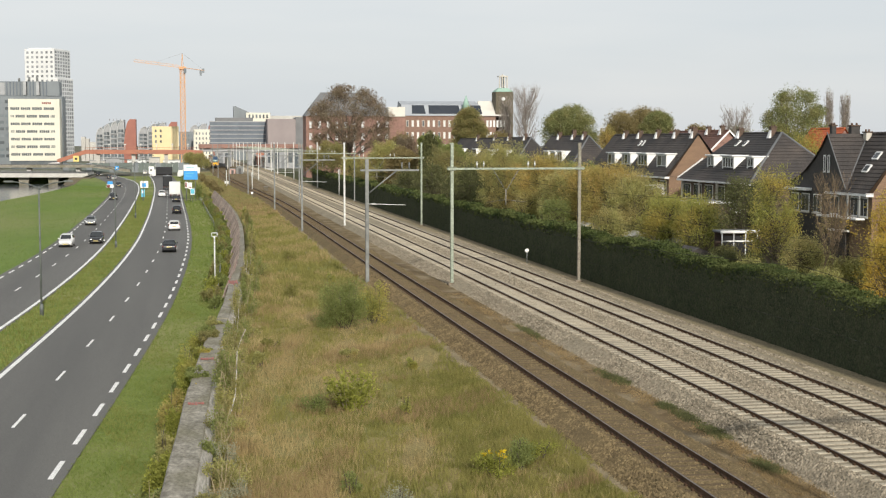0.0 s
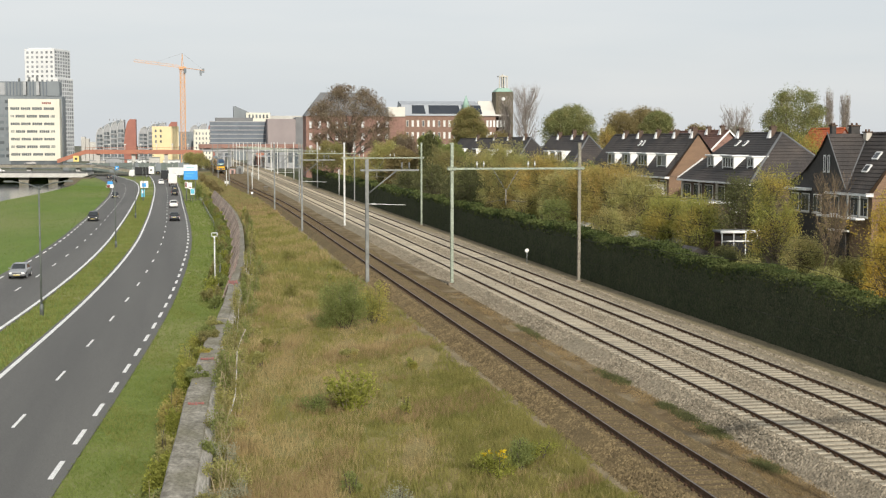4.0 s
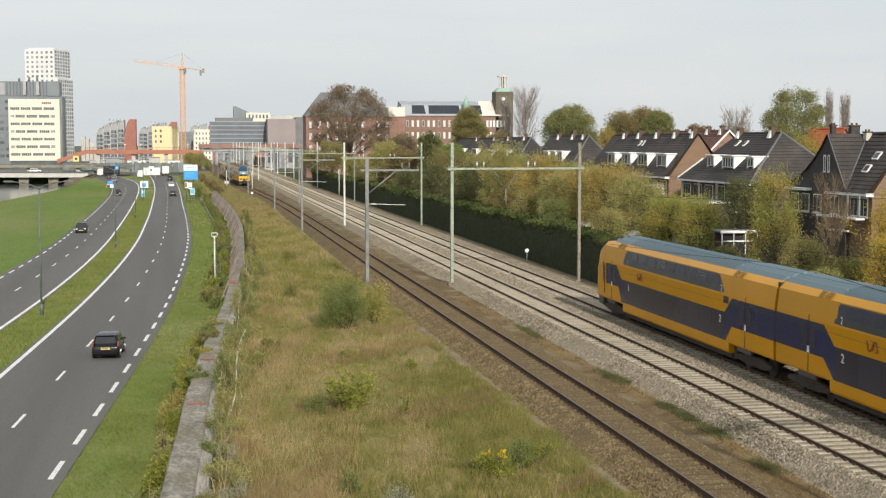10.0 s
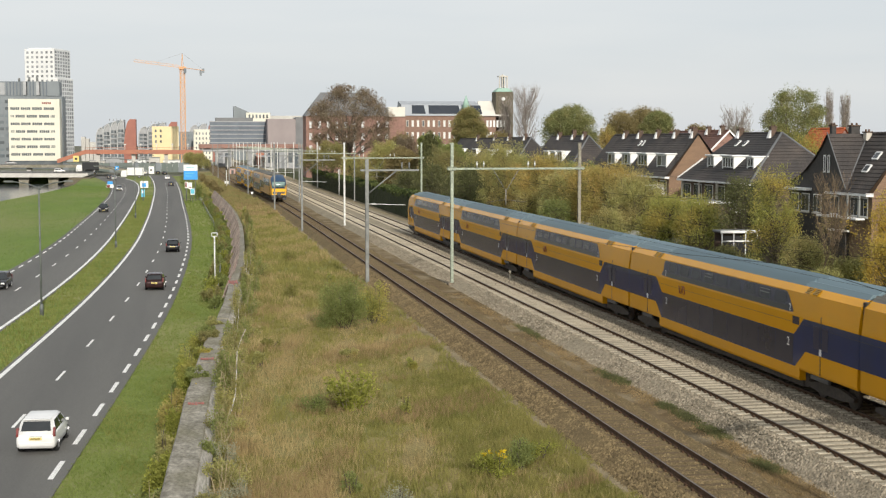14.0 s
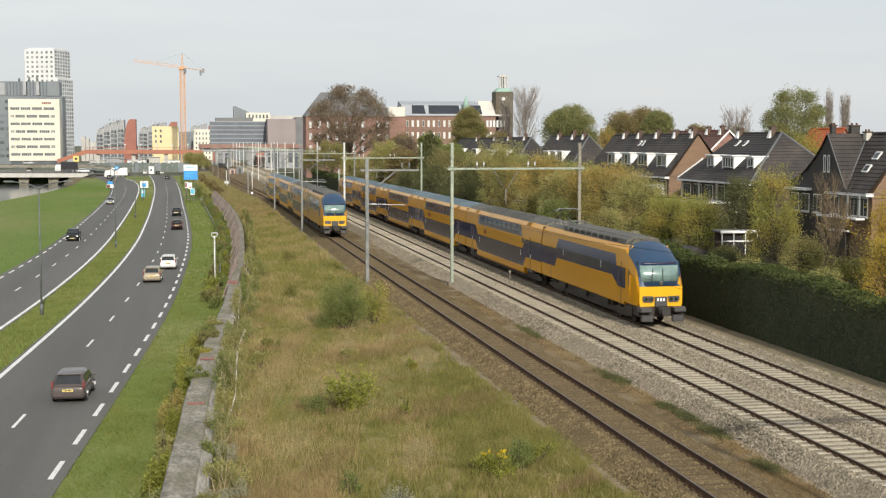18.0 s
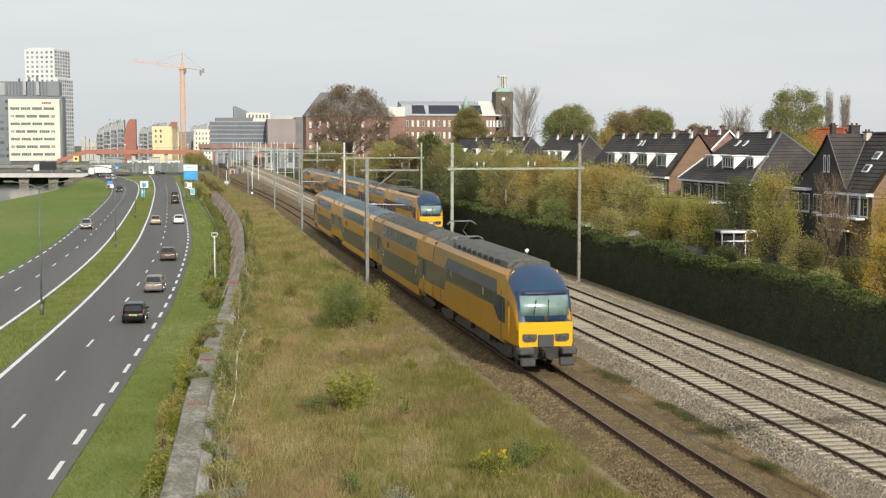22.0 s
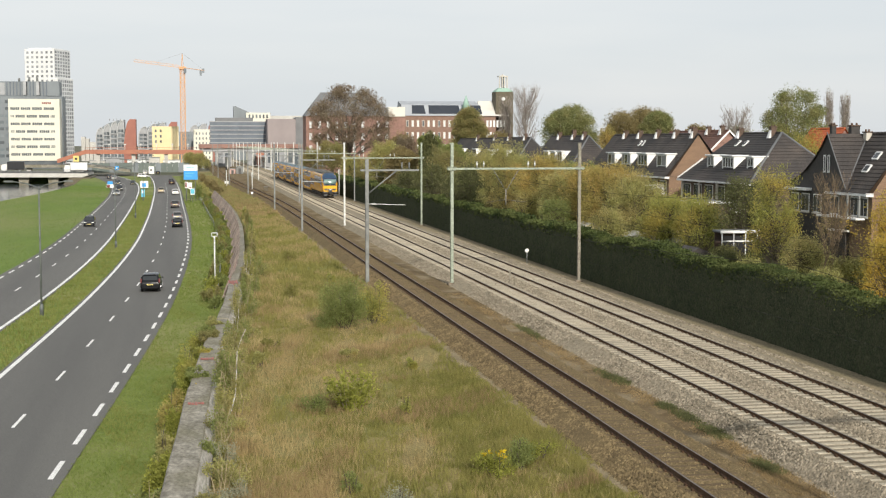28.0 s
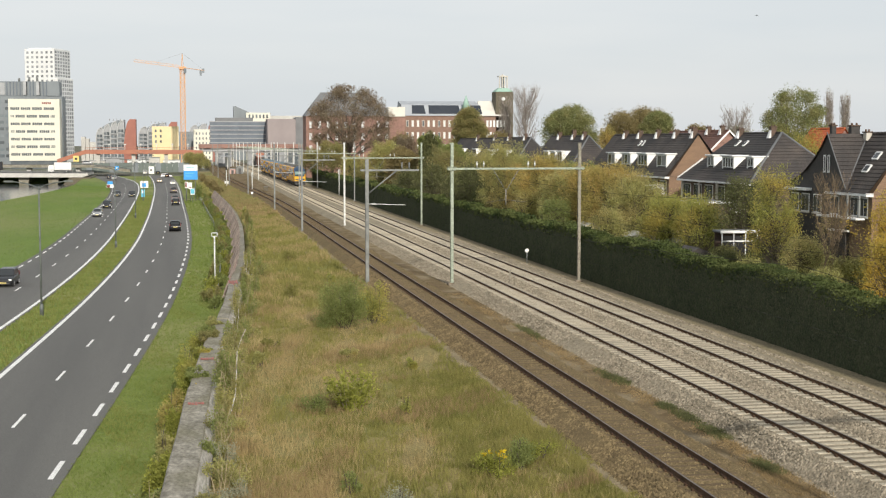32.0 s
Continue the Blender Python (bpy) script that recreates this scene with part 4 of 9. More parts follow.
def motor_car():
    """The power car: its nose at y = 0 faces along -y."""
    c, e = empty("train_power_car"), 20.4
    tagged(c, "yellow train power car with a blue cab roof and a pantograph", "power car", "power cars of the trains")
    bm = bmesh.new()
    shell(bm, 2.2, e - 0.12, 0.98)
    part("body", bm, M["yellow"], c)
    half = [(1.35, 0.98), (1.39, 1.08), (1.39, 3.15), (1.30, 3.95), (1.08, 4.30)]
    top = [(0.80, 4.45), (0.40, 4.57), (0.0, 4.60)]
    stations_ = [(0.0, 0.915, 2.27), (0.05, 0.92, 2.38), (0.34, 0.955, 3.42), (0.52, 0.97, 3.70), (1.1, 0.985, 4.12), (1.7, 0.998, 4.46), (2.2, 1.0, 4.60)]
    flank, crown = [], []
    for y, hw, t in stations_:
        squash = lambda x, z: (x * hw, y, 1.12 + (z - 0.98) * (t - 1.12) / (4.60 - 0.98))
        blue = y < 1.75
        flank.append([squash(x, z) for x, z in half])
        crown.append([squash(x, z) for x, z in ([(half[-2][0] + 0.012, half[-2][1]), (half[-1][0] + 0.012, half[-1][1] + 0.006)] if blue else [(half[-1][0], half[-1][1] - 0.01), (half[-1][0] + 0.004, half[-1][1])]) + top])
    for s in (-1, 1):
        bm = bmesh.new()
        rows = [[bm.verts.new((s * x, y, z)) for x, y, z in r] for r in flank]
        for r0, r1 in zip(rows, rows[1:]):
            for i in range(len(r0) - 1):
                bm.faces.new((r0[i], r0[i + 1], r1[i + 1], r1[i]))
        part("cab_side", bm, M["yellow"], c)
    bm = bmesh.new()
    rows = []
    for r in crown:
        full = [(-x, y, z) for x, y, z in r] + [(x, y, z) for x, y, z in reversed(r[:-1])]
        rows.append([bm.verts.new(p) for p in full])
    for r0, r1 in zip(rows, rows[1:]):
        for i in range(len(r0) - 1):
            bm.faces.new((r0[i], r0[i + 1], r1[i + 1], r1[i])).smooth = True
    part("cab_roof", bm, M["cab_blue"], c, "blue painted cab front and roof")
    bm = bmesh.new()
    solid(bm, [(-1.2, 1.12), (1.2, 1.12), (1.24, 1.3), (1.24, 2.22), (-1.24, 2.22), (-1.24, 1.3)], "y", -0.03, 0.3)
    part("front_panel", bm, M["front_yellow"], c, "bright yellow flat front panel")

    def slope(name, pts, material, parent, out):
        """A pane that follows the leaning, slightly bowed front: its lower and upper edges as (half width, height)."""
        (w0, z0), (w1, z1) = pts
        y_of = lambda x, z: 0.02 + (z - 2.38) * 0.29 / 1.04 + 0.11 * x * x
        bm = bmesh.new()
        rows = []
        for d in (-out, 0.05):
            rows.append([[bm.verts.new((u * w, y_of(u * w, z) + d, z)) for u in np.linspace(-1, 1, 13)] for w, z in ((w0, z0), ((w0 + w1) / 2, (z0 + z1) / 2), (w1, z1))])
        for i in range(12):
            for q in (0, 1):
                bm.faces.new((rows[0][q][i], rows[0][q][i + 1], rows[0][q + 1][i + 1], rows[0][q + 1][i])).smooth = True
                bm.faces.new((rows[1][q][i], rows[1][q + 1][i], rows[1][q + 1][i + 1], rows[1][q][i + 1]))
            for q in (0, 2):
                bm.faces.new((rows[0][q][i], rows[0][q][i + 1], rows[1][q][i + 1], rows[1][q][i]))
        for i in (0, 12):
            for q in (0, 1):
                bm.faces.new((rows[0][q][i], rows[0][q + 1][i], rows[1][q + 1][i], rows[1][q][i]))
        return part(name, bm, material, parent)

    slope("windscreen_frame", ((1.23, 2.24), (1.20, 3.60)), M["cab_blue"], c, 0.045)
    slope("destination_strip", ((1.02, 3.42), (1.0, 3.55)), M["band"], c, 0.060)
    slope("windscreen", ((1.10, 2.50), (1.12, 3.37)), M["cab_glass"], c, 0.065)
    for x0, x1 in ((-0.55, -0.15), (0.1, 0.42)):
        bm = bmesh.new()
        tube(bm, (x0, -0.04, 2.5), (x1 - 0.25, 0.15, 3.2), 0.018, n=5)
        part("wiper", bm, M["black"], c)
    bm = bmesh.new()
    tube(bm, (0.0, -0.10, 2.40), (0.0, -0.02, 2.42), 0.11, n=14)
    part("round_lamp", bm, M["chrome"], c)
    for s in (-1, 1):
        bm = bmesh.new()
        solid(bm, [(s * 1.06, 1.42), (s * 0.95, 1.34), (s * 0.50, 1.34), (s * 0.42, 1.44), (s * 0.42, 1.68), (s * 1.04, 1.70), (s * 1.08, 1.62)], "y", -0.07, -0.02)
        h = part("headlight", bm, M["dark_grey"], c)
        for x, m in ((0.58, M["chrome"]), (0.86, M["chrome"])):
            bm = bmesh.new()
            tube(bm, (s * x, -0.10, 1.53), (s * x, -0.05, 1.53), 0.10, 0.11, n=14)
            part("lens", bm, m, h)
    bm = bmesh.new()
    bbox(bm, -0.36, -0.12, 1.10, 0.36, 0.0, 1.66, 0.03)
    part("coupler_box", bm, M["dark_grey"], c)
    bm = bmesh.new()
    for k in range(3):
        box(bm, -0.24 + k * 0.17, -0.13, 1.42, -0.14 + k * 0.17, -0.118, 1.58)
    part("painted_scrawl", bm, M["white"], c)
    bm = bmesh.new()
    bbox(bm, -0.30, -0.75, 0.75, 0.30, 0.3, 1.12, 0.05)
    tube(bm, (0, -0.75, 0.92), (0, -0.95, 0.92), 0.2, 0.26, n=12)
    part("coupler", bm, M["black"], c)
    for s in (-1, 1):
        bm = bmesh.new()
        bbox(bm, s * 0.62, -0.55, 0.82, s * 1.32, 0.2, 1.12, 0.06)
        part("bumper_block", bm, M["dark_grey"], c)
        bm = bmesh.new()
        bbox(bm, s * 0.55, -0.45, 0.30, s * 1.22, -0.2, 0.68, 0.05)
        part("snow_plough", bm, M["dark_grey"], c)
    bm = bmesh.new()
    box(bm, -1.25, 0.0, 0.55, 1.25, 2.3, 1.12)
    box(bm, -1.1, 5.2, 0.30, 1.1, e - 5.2, 0.98)
    part("underframe", bm, M["under"], c)
    low = [(2.0, 1.92), (2.0, 3.08), (3.6, 3.10), (4.0, 3.74), (e - 4.2, 3.76), (e - 3.75, 3.06), (e - 0.02, 3.06), (e - 0.02, 1.85), (e - 3.5, 1.85), (e - 4.0, 2.46), (4.4, 2.50), (3.5, 2.02), (3.2, 1.92)]
    for s in (-1, 1):
        pnl = side_panel("blue_band", low, M["train_blue"], c, s, 0.006, "dark blue painted band")
        for k in range(7):
            a = 4.6 + k * 1.62
            side_panel("side_window", [(a, 2.62), (a + 1.5, 2.62), (a + 1.5, 3.14), (a, 3.14)], M["low_pane"], pnl, s, 0.012)
        side_panel("door_gap", [(2.72, 1.05), (2.77, 1.05), (2.77, 3.4), (2.72, 3.4)], M["black"], c, s, 0.012)
        for d in (2.2, 2.9):
            side_panel("door_window", [(d, 2.1), (d + 0.42, 2.1), (d + 0.42, 2.95), (d, 2.95)], M["band"], c, s, 0.012)
        side_panel("door_gap", [(e - 2.6, 1.05), (e - 2.55, 1.05), (e - 2.55, 3.2), (e - 2.6, 3.2)], M["black"], c, s, 0.012)
        bm = bmesh.new()
        solid(bm, [(1.28, 2.15), (1.48, 2.15), (1.48, 3.02), (1.28, 3.02)], "x", s * 1.30, s * 1.385)
        part("cab_door_window", bm, M["band"], c)
        bm = bmesh.new()
        tube(bm, (s * 1.42, 1.1, 1.35), (s * 1.42, 1.1, 2.8), 0.025, n=6)
        part("hand_rail", bm, M["yellow"], c)
        bm = bmesh.new()
        tube(bm, (s * 1.20, 1.95, 4.02), (s * 1.0, 1.85, 4.36), 0.03, n=6)
        part("roof_rail", bm, M["front_yellow"], c)
        mark_text("1", c, 1.405, e - 5.6, 2.75, s, 0.5)
        mark_text("2", c, 1.405, 6.6, 2.75, s, 0.5)
        for y in (0.95, 5.4, 9.8, 14.6):
            bm = bmesh.new()
            solid(bm, [(y, 0.98), (y + 1.6, 0.98), (y + 1.5, 0.62), (y + 0.1, 0.62)], "x", s * 1.08, s * 1.3)
            part("equipment_box", bm, M["under"], c)
    # the dark roof: low deck, raised hood with a row of vents, two pantographs
    bm = bmesh.new()
    solid(bm, [(-1.02, 4.30), (1.02, 4.30), (1.02, 4.38), (0.55, 4.46), (-0.55, 4.46), (-1.02, 4.38)], "y", 2.2, e - 0.15)
    part("roof_deck", bm, M["loco_roof"], c)
    bm = bmesh.new()
    solid(bm, [(-1.05, 4.33), (1.05, 4.33), (0.98, 4.62), (0.55, 4.76), (-0.55, 4.76), (-0.98, 4.62)], "y", 3.0, e - 4.4)
    hood = part("roof_hood", bm, M["loco_roof"], c)
    bm = bmesh.new()
    solid(bm, [(-0.97, 4.36), (0.97, 4.36), (0.62, 4.68), (-0.62, 4.68)], "y", 2.45, 3.0)
    part("hood_end", bm, M["loco_roof"], hood)
    for k in range(8):
        for s in (-1, 1):
            bm = bmesh.new()
            y = 4.6 + k * 1.3
            box(bm, s * 0.95, y, 4.40, s * 1.035, y + 1.0, 4.56)
            part("vent", bm, M["black"], hood)
            bm = bmesh.new()
            box(bm, s * 0.95, y + 1.0, 4.38, s * 1.05, y + 1.3, 4.60)
            part("vent_bar", bm, M["galv"], hood)
    for y, lift in ((e - 1.4, 1.05), (e - 3.4, 0.30)):
        bm = bmesh.new()
        zb = 4.55
        for s in (-1, 1):
            tube(bm, (s * 0.5, y - 0.6, zb), (s * 0.28, y + 0.75, zb + lift * 0.45), 0.03, n=6)
            tube(bm, (s * 0.28, y + 0.75, zb + lift * 0.45), (s * 0.40, y - 0.25, zb + lift), 0.025, n=6)
        tube(bm, (-0.5, y - 0.6, zb), (0.5, y - 0.6, zb), 0.04, n=6)
        p = part("pantograph", bm, M["galv"], c)
        bm = bmesh.new()
        for d in (-0.16, 0.16):
            path = [(-0.85, y - 0.25 + d, zb + lift - 0.16), (-0.60, y - 0.25 + d, zb + lift + 0.03), (0.60, y - 0.25 + d, zb + lift + 0.03), (0.85, y - 0.25 + d, zb + lift - 0.16)]
            for a, b in zip(path, path[1:]):
                tube(bm, a, b, 0.035, n=6)
        part("pan_head", bm, M["galv"], p)
    bm = bmesh.new()
    box(bm, -1.22, e - 0.13, 1.0, 1.22, e, 4.30)
    part("gangway", bm, M["black"], c)
    for y in (3.4, e - 3.2):
        bogie(c, y)
    return c


MID, CAB, POWER = 26.35, 25.2, 20.4
TRAINS = []


def make_trains():
    power = motor_car()
    mid = carriage(MID, False, ("2", "2"))
    cab = carriage(CAB, True, ("2", "1"))

    def sooty():
        """The carriage behind the pantographs, its roof grey with soot."""
        m = copy_thing(mid, pose(0, 0, 0))
        m["label"] = "yellow double-deck train carriage with a soot-grey roof"
        for o in m.children:
            if o.name.startswith("roof") and "grille" not in o.name:
                o.data = o.data.copy()
                o.data.materials[0] = M["soot_roof"]
        return m

    near = [(power, 0.0, POWER), (sooty(), POWER, MID), (mid, POWER + MID, MID), (cab, POWER + 2 * MID, CAB)]
    away = [(copy_thing(power, pose(0, 0, 0)), 0.0, POWER), (sooty(), POWER, MID)]
    for k in range(1, 4):
        away.append((copy_thing(mid, pose(0, 0, 0)), POWER + k * MID, MID))
    for o in [o for o in power.children if o.name.startswith("painted_scrawl")]:
        bpy.data.objects.remove(o)
    away.append((copy_thing(cab, pose(0, 0, 0)), POWER + 4 * MID, CAB))
    # the front half of the near train: dust, plus darkening for its shaded flank
    for thing, _, _ in near[:2]:
        for o in thing.children:
            if o.type == "MESH" and o.data.materials and o.data.materials[0] == M["yellow"]:
                o.data = o.data.copy()
                o.data.materials[0] = M["dusty_shaded_yellow"]
    TRAINS.extend([near, away])


make_trains()


def near_train_y(t):
    return 35.3 + 21.95 * (23.0 - t)


def away_train_y(t):
    return 106.2 + 17.95 * (t - 20.0) - 0.045 * max(0.0, t - 20.0) ** 2


def on_track(fun, y, length):
    """The pose of a carriage whose near end is at y."""
    a, b = float(fun(y)), float(fun(y + length))
    return pose(a, y, 0.0, 0, 0, -math.degrees(math.atan2(b - a, length)))


# ---- road vehicles ----
def paint(name, c, metal=0.35):
    return mat(name, c, tuple(v * 0.85 for v in c), 0.7, 0.25, metal if max(c) < 0.5 else 0.1)


M["tyre"] = mat("black_tyre", (0.02, 0.02, 0.02), None, 4, 0.85)
M["rim"] = mat("alloy_rim", (0.35, 0.35, 0.36), None, 2, 0.35, 0.8)
M["car_glass"] = mat("dark_car_glass", (0.022, 0.026, 0.028), (0.03, 0.033, 0.036), 1.5, 0.05)
M["plate_yellow"] = mat("yellow_plate", (0.74, 0.60, 0.20), None, 2, 0.35)
PAINTS = {k: paint("car_paint_" + k, c) for k, c in {"black": (0.012, 0.012, 0.014), "dark grey": (0.035, 0.037, 0.041), "white": (0.75, 0.75, 0.74), "silver": (0.36, 0.37, 0.38), "beige": (0.42, 0.36, 0.27), "dark red": (0.032, 0.011, 0.011), "brown grey": (0.12, 0.10, 0.095), "blue": (0.03, 0.06, 0.14), "pale grey": (0.48, 0.47, 0.46), "grey": (0.25, 0.235, 0.23)}.items()}

# length, width, height, waist; side outline of the lower body and of the cabin (along, height), nose at +
SHAPES = {
    "hatchback": (3.8, 1.62, 1.42, 0.87, (-1.85, 1.12), (-1.42, 0.36)),
    "saloon": (4.3, 1.64, 1.36, 0.86, (-1.58, 1.12), (-0.85, 0.28)),
    "estate": (4.2, 1.66, 1.43, 0.88, (-2.05, 1.12), (-1.62, 0.35)),
    "suv": (4.1, 1.68, 1.52, 0.94, (-1.98, 1.08), (-1.60, 0.36)),
    "small car": (3.7, 1.60, 1.42, 0.85, (-1.79, 1.06), (-1.38, 0.38)),
}


def wheel(parent, x, y, r=0.30):
    s = 1 if x > 0 else -1
    bm = bmesh.new()
    tube(bm, (x - s * 0.19, y, r), (x, y, r), r, n=18)
    w = part("wheel", bm, M["tyre"], parent)
    bm = bmesh.new()
    tube(bm, (x - s * 0.02, y, r), (x + s * 0.012, y, r), r * 0.66, r * 0.6, n=14)
    for k in range(5):
        a = k * 1.2566
        tube(bm, (x + s * 0.01, y, r), (x + s * 0.02, y + math.cos(a) * r * 0.6, r + math.sin(a) * r * 0.6), 0.03, n=4)
    part("rim", bm, M["rim"], w)


def car(kind, colour, lit_front=False):
    """A car that points along +y, its middle at the origin, on the ground."""
    ln, wd, ht, waist, cab_low, cab_top = SHAPES[kind]
    c = empty("car")
    tagged(c, f"{colour} {kind} driving on the grey carriageway", "car", "cars on the road")
    h, w, P = ln / 2, wd / 2, PAINTS[colour]
    # lower body: rounded rings along the car, narrower and lower towards both ends
    stations_ = [(-1.0, 0.86, 0.34, 0.72), (-0.99, 0.93, 0.27, waist - 0.10), (-0.955, 0.97, 0.23, waist + 0.0), (-0.84, 0.99, 0.20, waist + 0.01), (-0.4, 1.0, 0.19, waist), (0.2, 1.0, 0.19, waist - 0.01),
                 (cab_low[1] / h, 0.99, 0.20, waist - 0.02), (0.78, 0.965, 0.21, waist - 0.11), (0.92, 0.89, 0.25, waist - 0.20), (0.985, 0.76, 0.32, waist - 0.30), (1.0, 0.62, 0.40, 0.54)]
    bm = bmesh.new()
    rings = []
    for f_, wf, zl, zh in stations_:
        side_ = [(0.84, zl), (0.97, zl + 0.07 * (zh - zl) / 0.5), (1.0, zl + 0.42 * (zh - zl)), (0.985, zl + 0.70 * (zh - zl)), (0.93, zh - 0.06 * (zh - zl)), (0.80, zh)]
        rings.append([bm.verts.new((x * wf * w, f_ * h, z)) for x, z in side_] + [bm.verts.new((-x * wf * w, f_ * h, z)) for x, z in reversed(side_)])
    for r0, r1 in zip(rings, rings[1:]):
        for i in range(12):
            bm.faces.new((r0[i], r0[(i + 1) % 12], r1[(i + 1) % 12], r1[i]))
    bm.faces.new(rings[0][::-1])
    bm.faces.new(rings[-1])
    for f in bm.faces:
        f.smooth = True
    part("body", bm, P, c)
    # cabin
    lo = [(cab_low[0], waist - 0.03), (cab_low[1], waist - 0.03)]
    hi = [(cab_top[0], ht - 0.06), (cab_top[1], ht - 0.04)]
    wl_, wh = w * 0.955, w * 0.76
    bm = bmesh.new()
    ring = [[bm.verts.new((sx * wl_, y, z)) for sx, (y, z) in ((-1, lo[0]), (1, lo[0]), (1, lo[1]), (-1, lo[1]))],
            [bm.verts.new((sx * wh, y, z)) for sx, (y, z) in ((-1, hi[0]), (1, hi[0]), (1, hi[1]), (-1, hi[1]))],
            [bm.verts.new((sx * wh * 0.76, y, ht)) for sx, y in ((-1, hi[0][0] + 0.26), (1, hi[0][0] + 0.26), (1, hi[1][0] - 0.3), (-1, hi[1][0] - 0.3))]]
    for r0, r1 in zip(ring, ring[1:]):
        for i in range(4):
            bm.faces.new((r0[i], r0[(i + 1) % 4], r1[(i + 1) % 4], r1[i]))
    bm.faces.new(ring[-1])
    bmesh.ops.bevel(bm, geom=[e for e in bm.edges if len(e.link_faces) == 2], offset=0.05, segments=2, affect="EDGES", clamp_overlap=True)
    for f in bm.faces:
        f.smooth = True
    part("roof", bm, P, c)

    def pane(name, corners, nrm):
        bm = bmesh.new()
        nv = Vector(nrm).normalized()
        o = [bm.verts.new(Vector(p) + nv * 0.012) for p in corners]
        q = [bm.verts.new(Vector(p) - nv * 0.02) for p in corners]
        bm.faces.new(o)
        bm.faces.new(q[::-1])
        for i in range(4):
            j = (i + 1) % 4
            bm.faces.new((o[i], q[i], q[j], o[j]))
        part(name, bm, M["car_glass"], c)

    def mix(a, b, t):
        return tuple(p + (q - p) * t for p, q in zip(a, b))

    bl, br = (-wl_, *lo[0]), (wl_, *lo[0])
    tl, tr = (-wh, *hi[0]), (wh, *hi[0])
    pane("rear_window", [mix(mix(bl, tl, 0.20), mix(br, tr, 0.20), 0.09), mix(mix(bl, tl, 0.20), mix(br, tr, 0.20), 0.91), mix(mix(bl, tl, 0.86), mix(br, tr, 0.86), 0.92), mix(mix(bl, tl, 0.86), mix(br, tr, 0.86), 0.08)], (0, -1, 0.7))
    fl, fr, gl, gr = (-wl_, *lo[1]), (wl_, *lo[1]), (-wh, *hi[1]), (wh, *hi[1])
    pane("windscreen", [mix(mix(fl, gl, 0.1), mix(fr, gr, 0.1), 0.08), mix(mix(fl, gl, 0.1), mix(fr, gr, 0.1), 0.92), mix(mix(fl, gl, 0.92), mix(fr, gr, 0.92), 0.92), mix(mix(fl, gl, 0.92), mix(fr, gr, 0.92), 0.08)], (0, 1, 1))
    for s in (-1, 1):
        a, b, c0, d = (s * wl_, *lo[0]), (s * wl_, *lo[1]), (s * wh, *hi[1]), (s * wh, *hi[0])
        for t0, t1 in ((0.12, 0.5), (0.54, 0.9)):
            p, q = mix(mix(a, b, t0), mix(d, c0, t0), 0.15), mix(mix(a, b, t1), mix(d, c0, t1), 0.15)
            r_, u = mix(mix(a, b, t1), mix(d, c0, t1), 0.86), mix(mix(a, b, t0), mix(d, c0, t0), 0.86)
            pane("side_window", [p, q, r_, u], (s, 0, 0.25))
        bm = bmesh.new()
        if kind == "saloon":
            bbox(bm, s * w * 0.60, -h * 0.995, waist - 0.24, s * w * 0.955, -h * 0.90, waist - 0.08, 0.035)
        else:
            solid(bm, [(-h * 0.985, waist - 0.14), (-h * 0.90, waist - 0.14), (-h * 0.84, waist + 0.20), (-h * 0.925, waist + 0.20), (-h * 0.985, waist - 0.02)], "x", s * w * 0.845, s * w * 0.965)
        part("tail_light", bm, M["tail_red"], c)
        bm = bmesh.new()
        bbox(bm, s * w * 0.50, h * 0.88, waist - 0.36, s * w * 0.84, h * 0.982, waist - 0.25, 0.03)
        part("headlight", bm, M["lamp_white"] if lit_front else M["chrome"], c)
        bm = bmesh.new()
        bbox(bm, s * (w - 0.02), cab_low[1] - 0.42, waist + 0.01, s * (w + 0.12), cab_low[1] - 0.30, waist + 0.12, 0.02)
        part("mirror", bm, P, c)
        for y in (-h * 0.62, h * 0.64):
            wheel(c, s * w * 0.985, y)
    bm = bmesh.new()
    bbox(bm, -wh * 0.92, hi[0][0] - 0.10, ht - 0.075, wh * 0.92, hi[0][0] + 0.16, ht - 0.03, 0.015)
    part("spoiler", bm, P, c)
    bm = bmesh.new()
    bbox(bm, -w * 0.34, -h - 0.014, 0.735, w * 0.34, -h + 0.05, 0.755, 0.008)
    part("tailgate_trim", bm, M["chrome"] if kind != "small car" else M["dark_grey"], c)
    bm = bmesh.new()
    bbox(bm, -w * 0.5, h - 0.08, 0.50, w * 0.5, h + 0.012, 0.58, 0.015)
    part("grille", bm, M["black"], c)
    bm = bmesh.new()
    bbox(bm, -w * 0.86, -h - 0.03, 0.30, w * 0.86, -h + 0.08, 0.52, 0.05)
    part("rear_bumper", bm, P, c)
    bm = bmesh.new()
    bbox(bm, -w * 0.68, h - 0.08, 0.26, w * 0.68, h + 0.02, 0.38, 0.03)
    part("front_bumper", bm, M["dark_grey"], c)
    for y0, y1 in ((-h - 0.04, -h - 0.02), (h + 0.02, h + 0.045)):
        bm = bmesh.new()
        box(bm, -0.26, y0, 0.60 if y0 < 0 else 0.34, 0.26, y1, 0.71 if y0 < 0 else 0.45)
        p = part("number_plate", bm, M["plate_yellow"], c)
        bm = bmesh.new()
        box(bm, -0.19, y0 - 0.002 if y0 < 0 else y1, 0.635 if y0 < 0 else 0.375, 0.19, y0 + 0.001 if y0 < 0 else y1 + 0.002, 0.675 if y0 < 0 else 0.415)
        part("plate_bar", bm, M["black"], p)
    return c


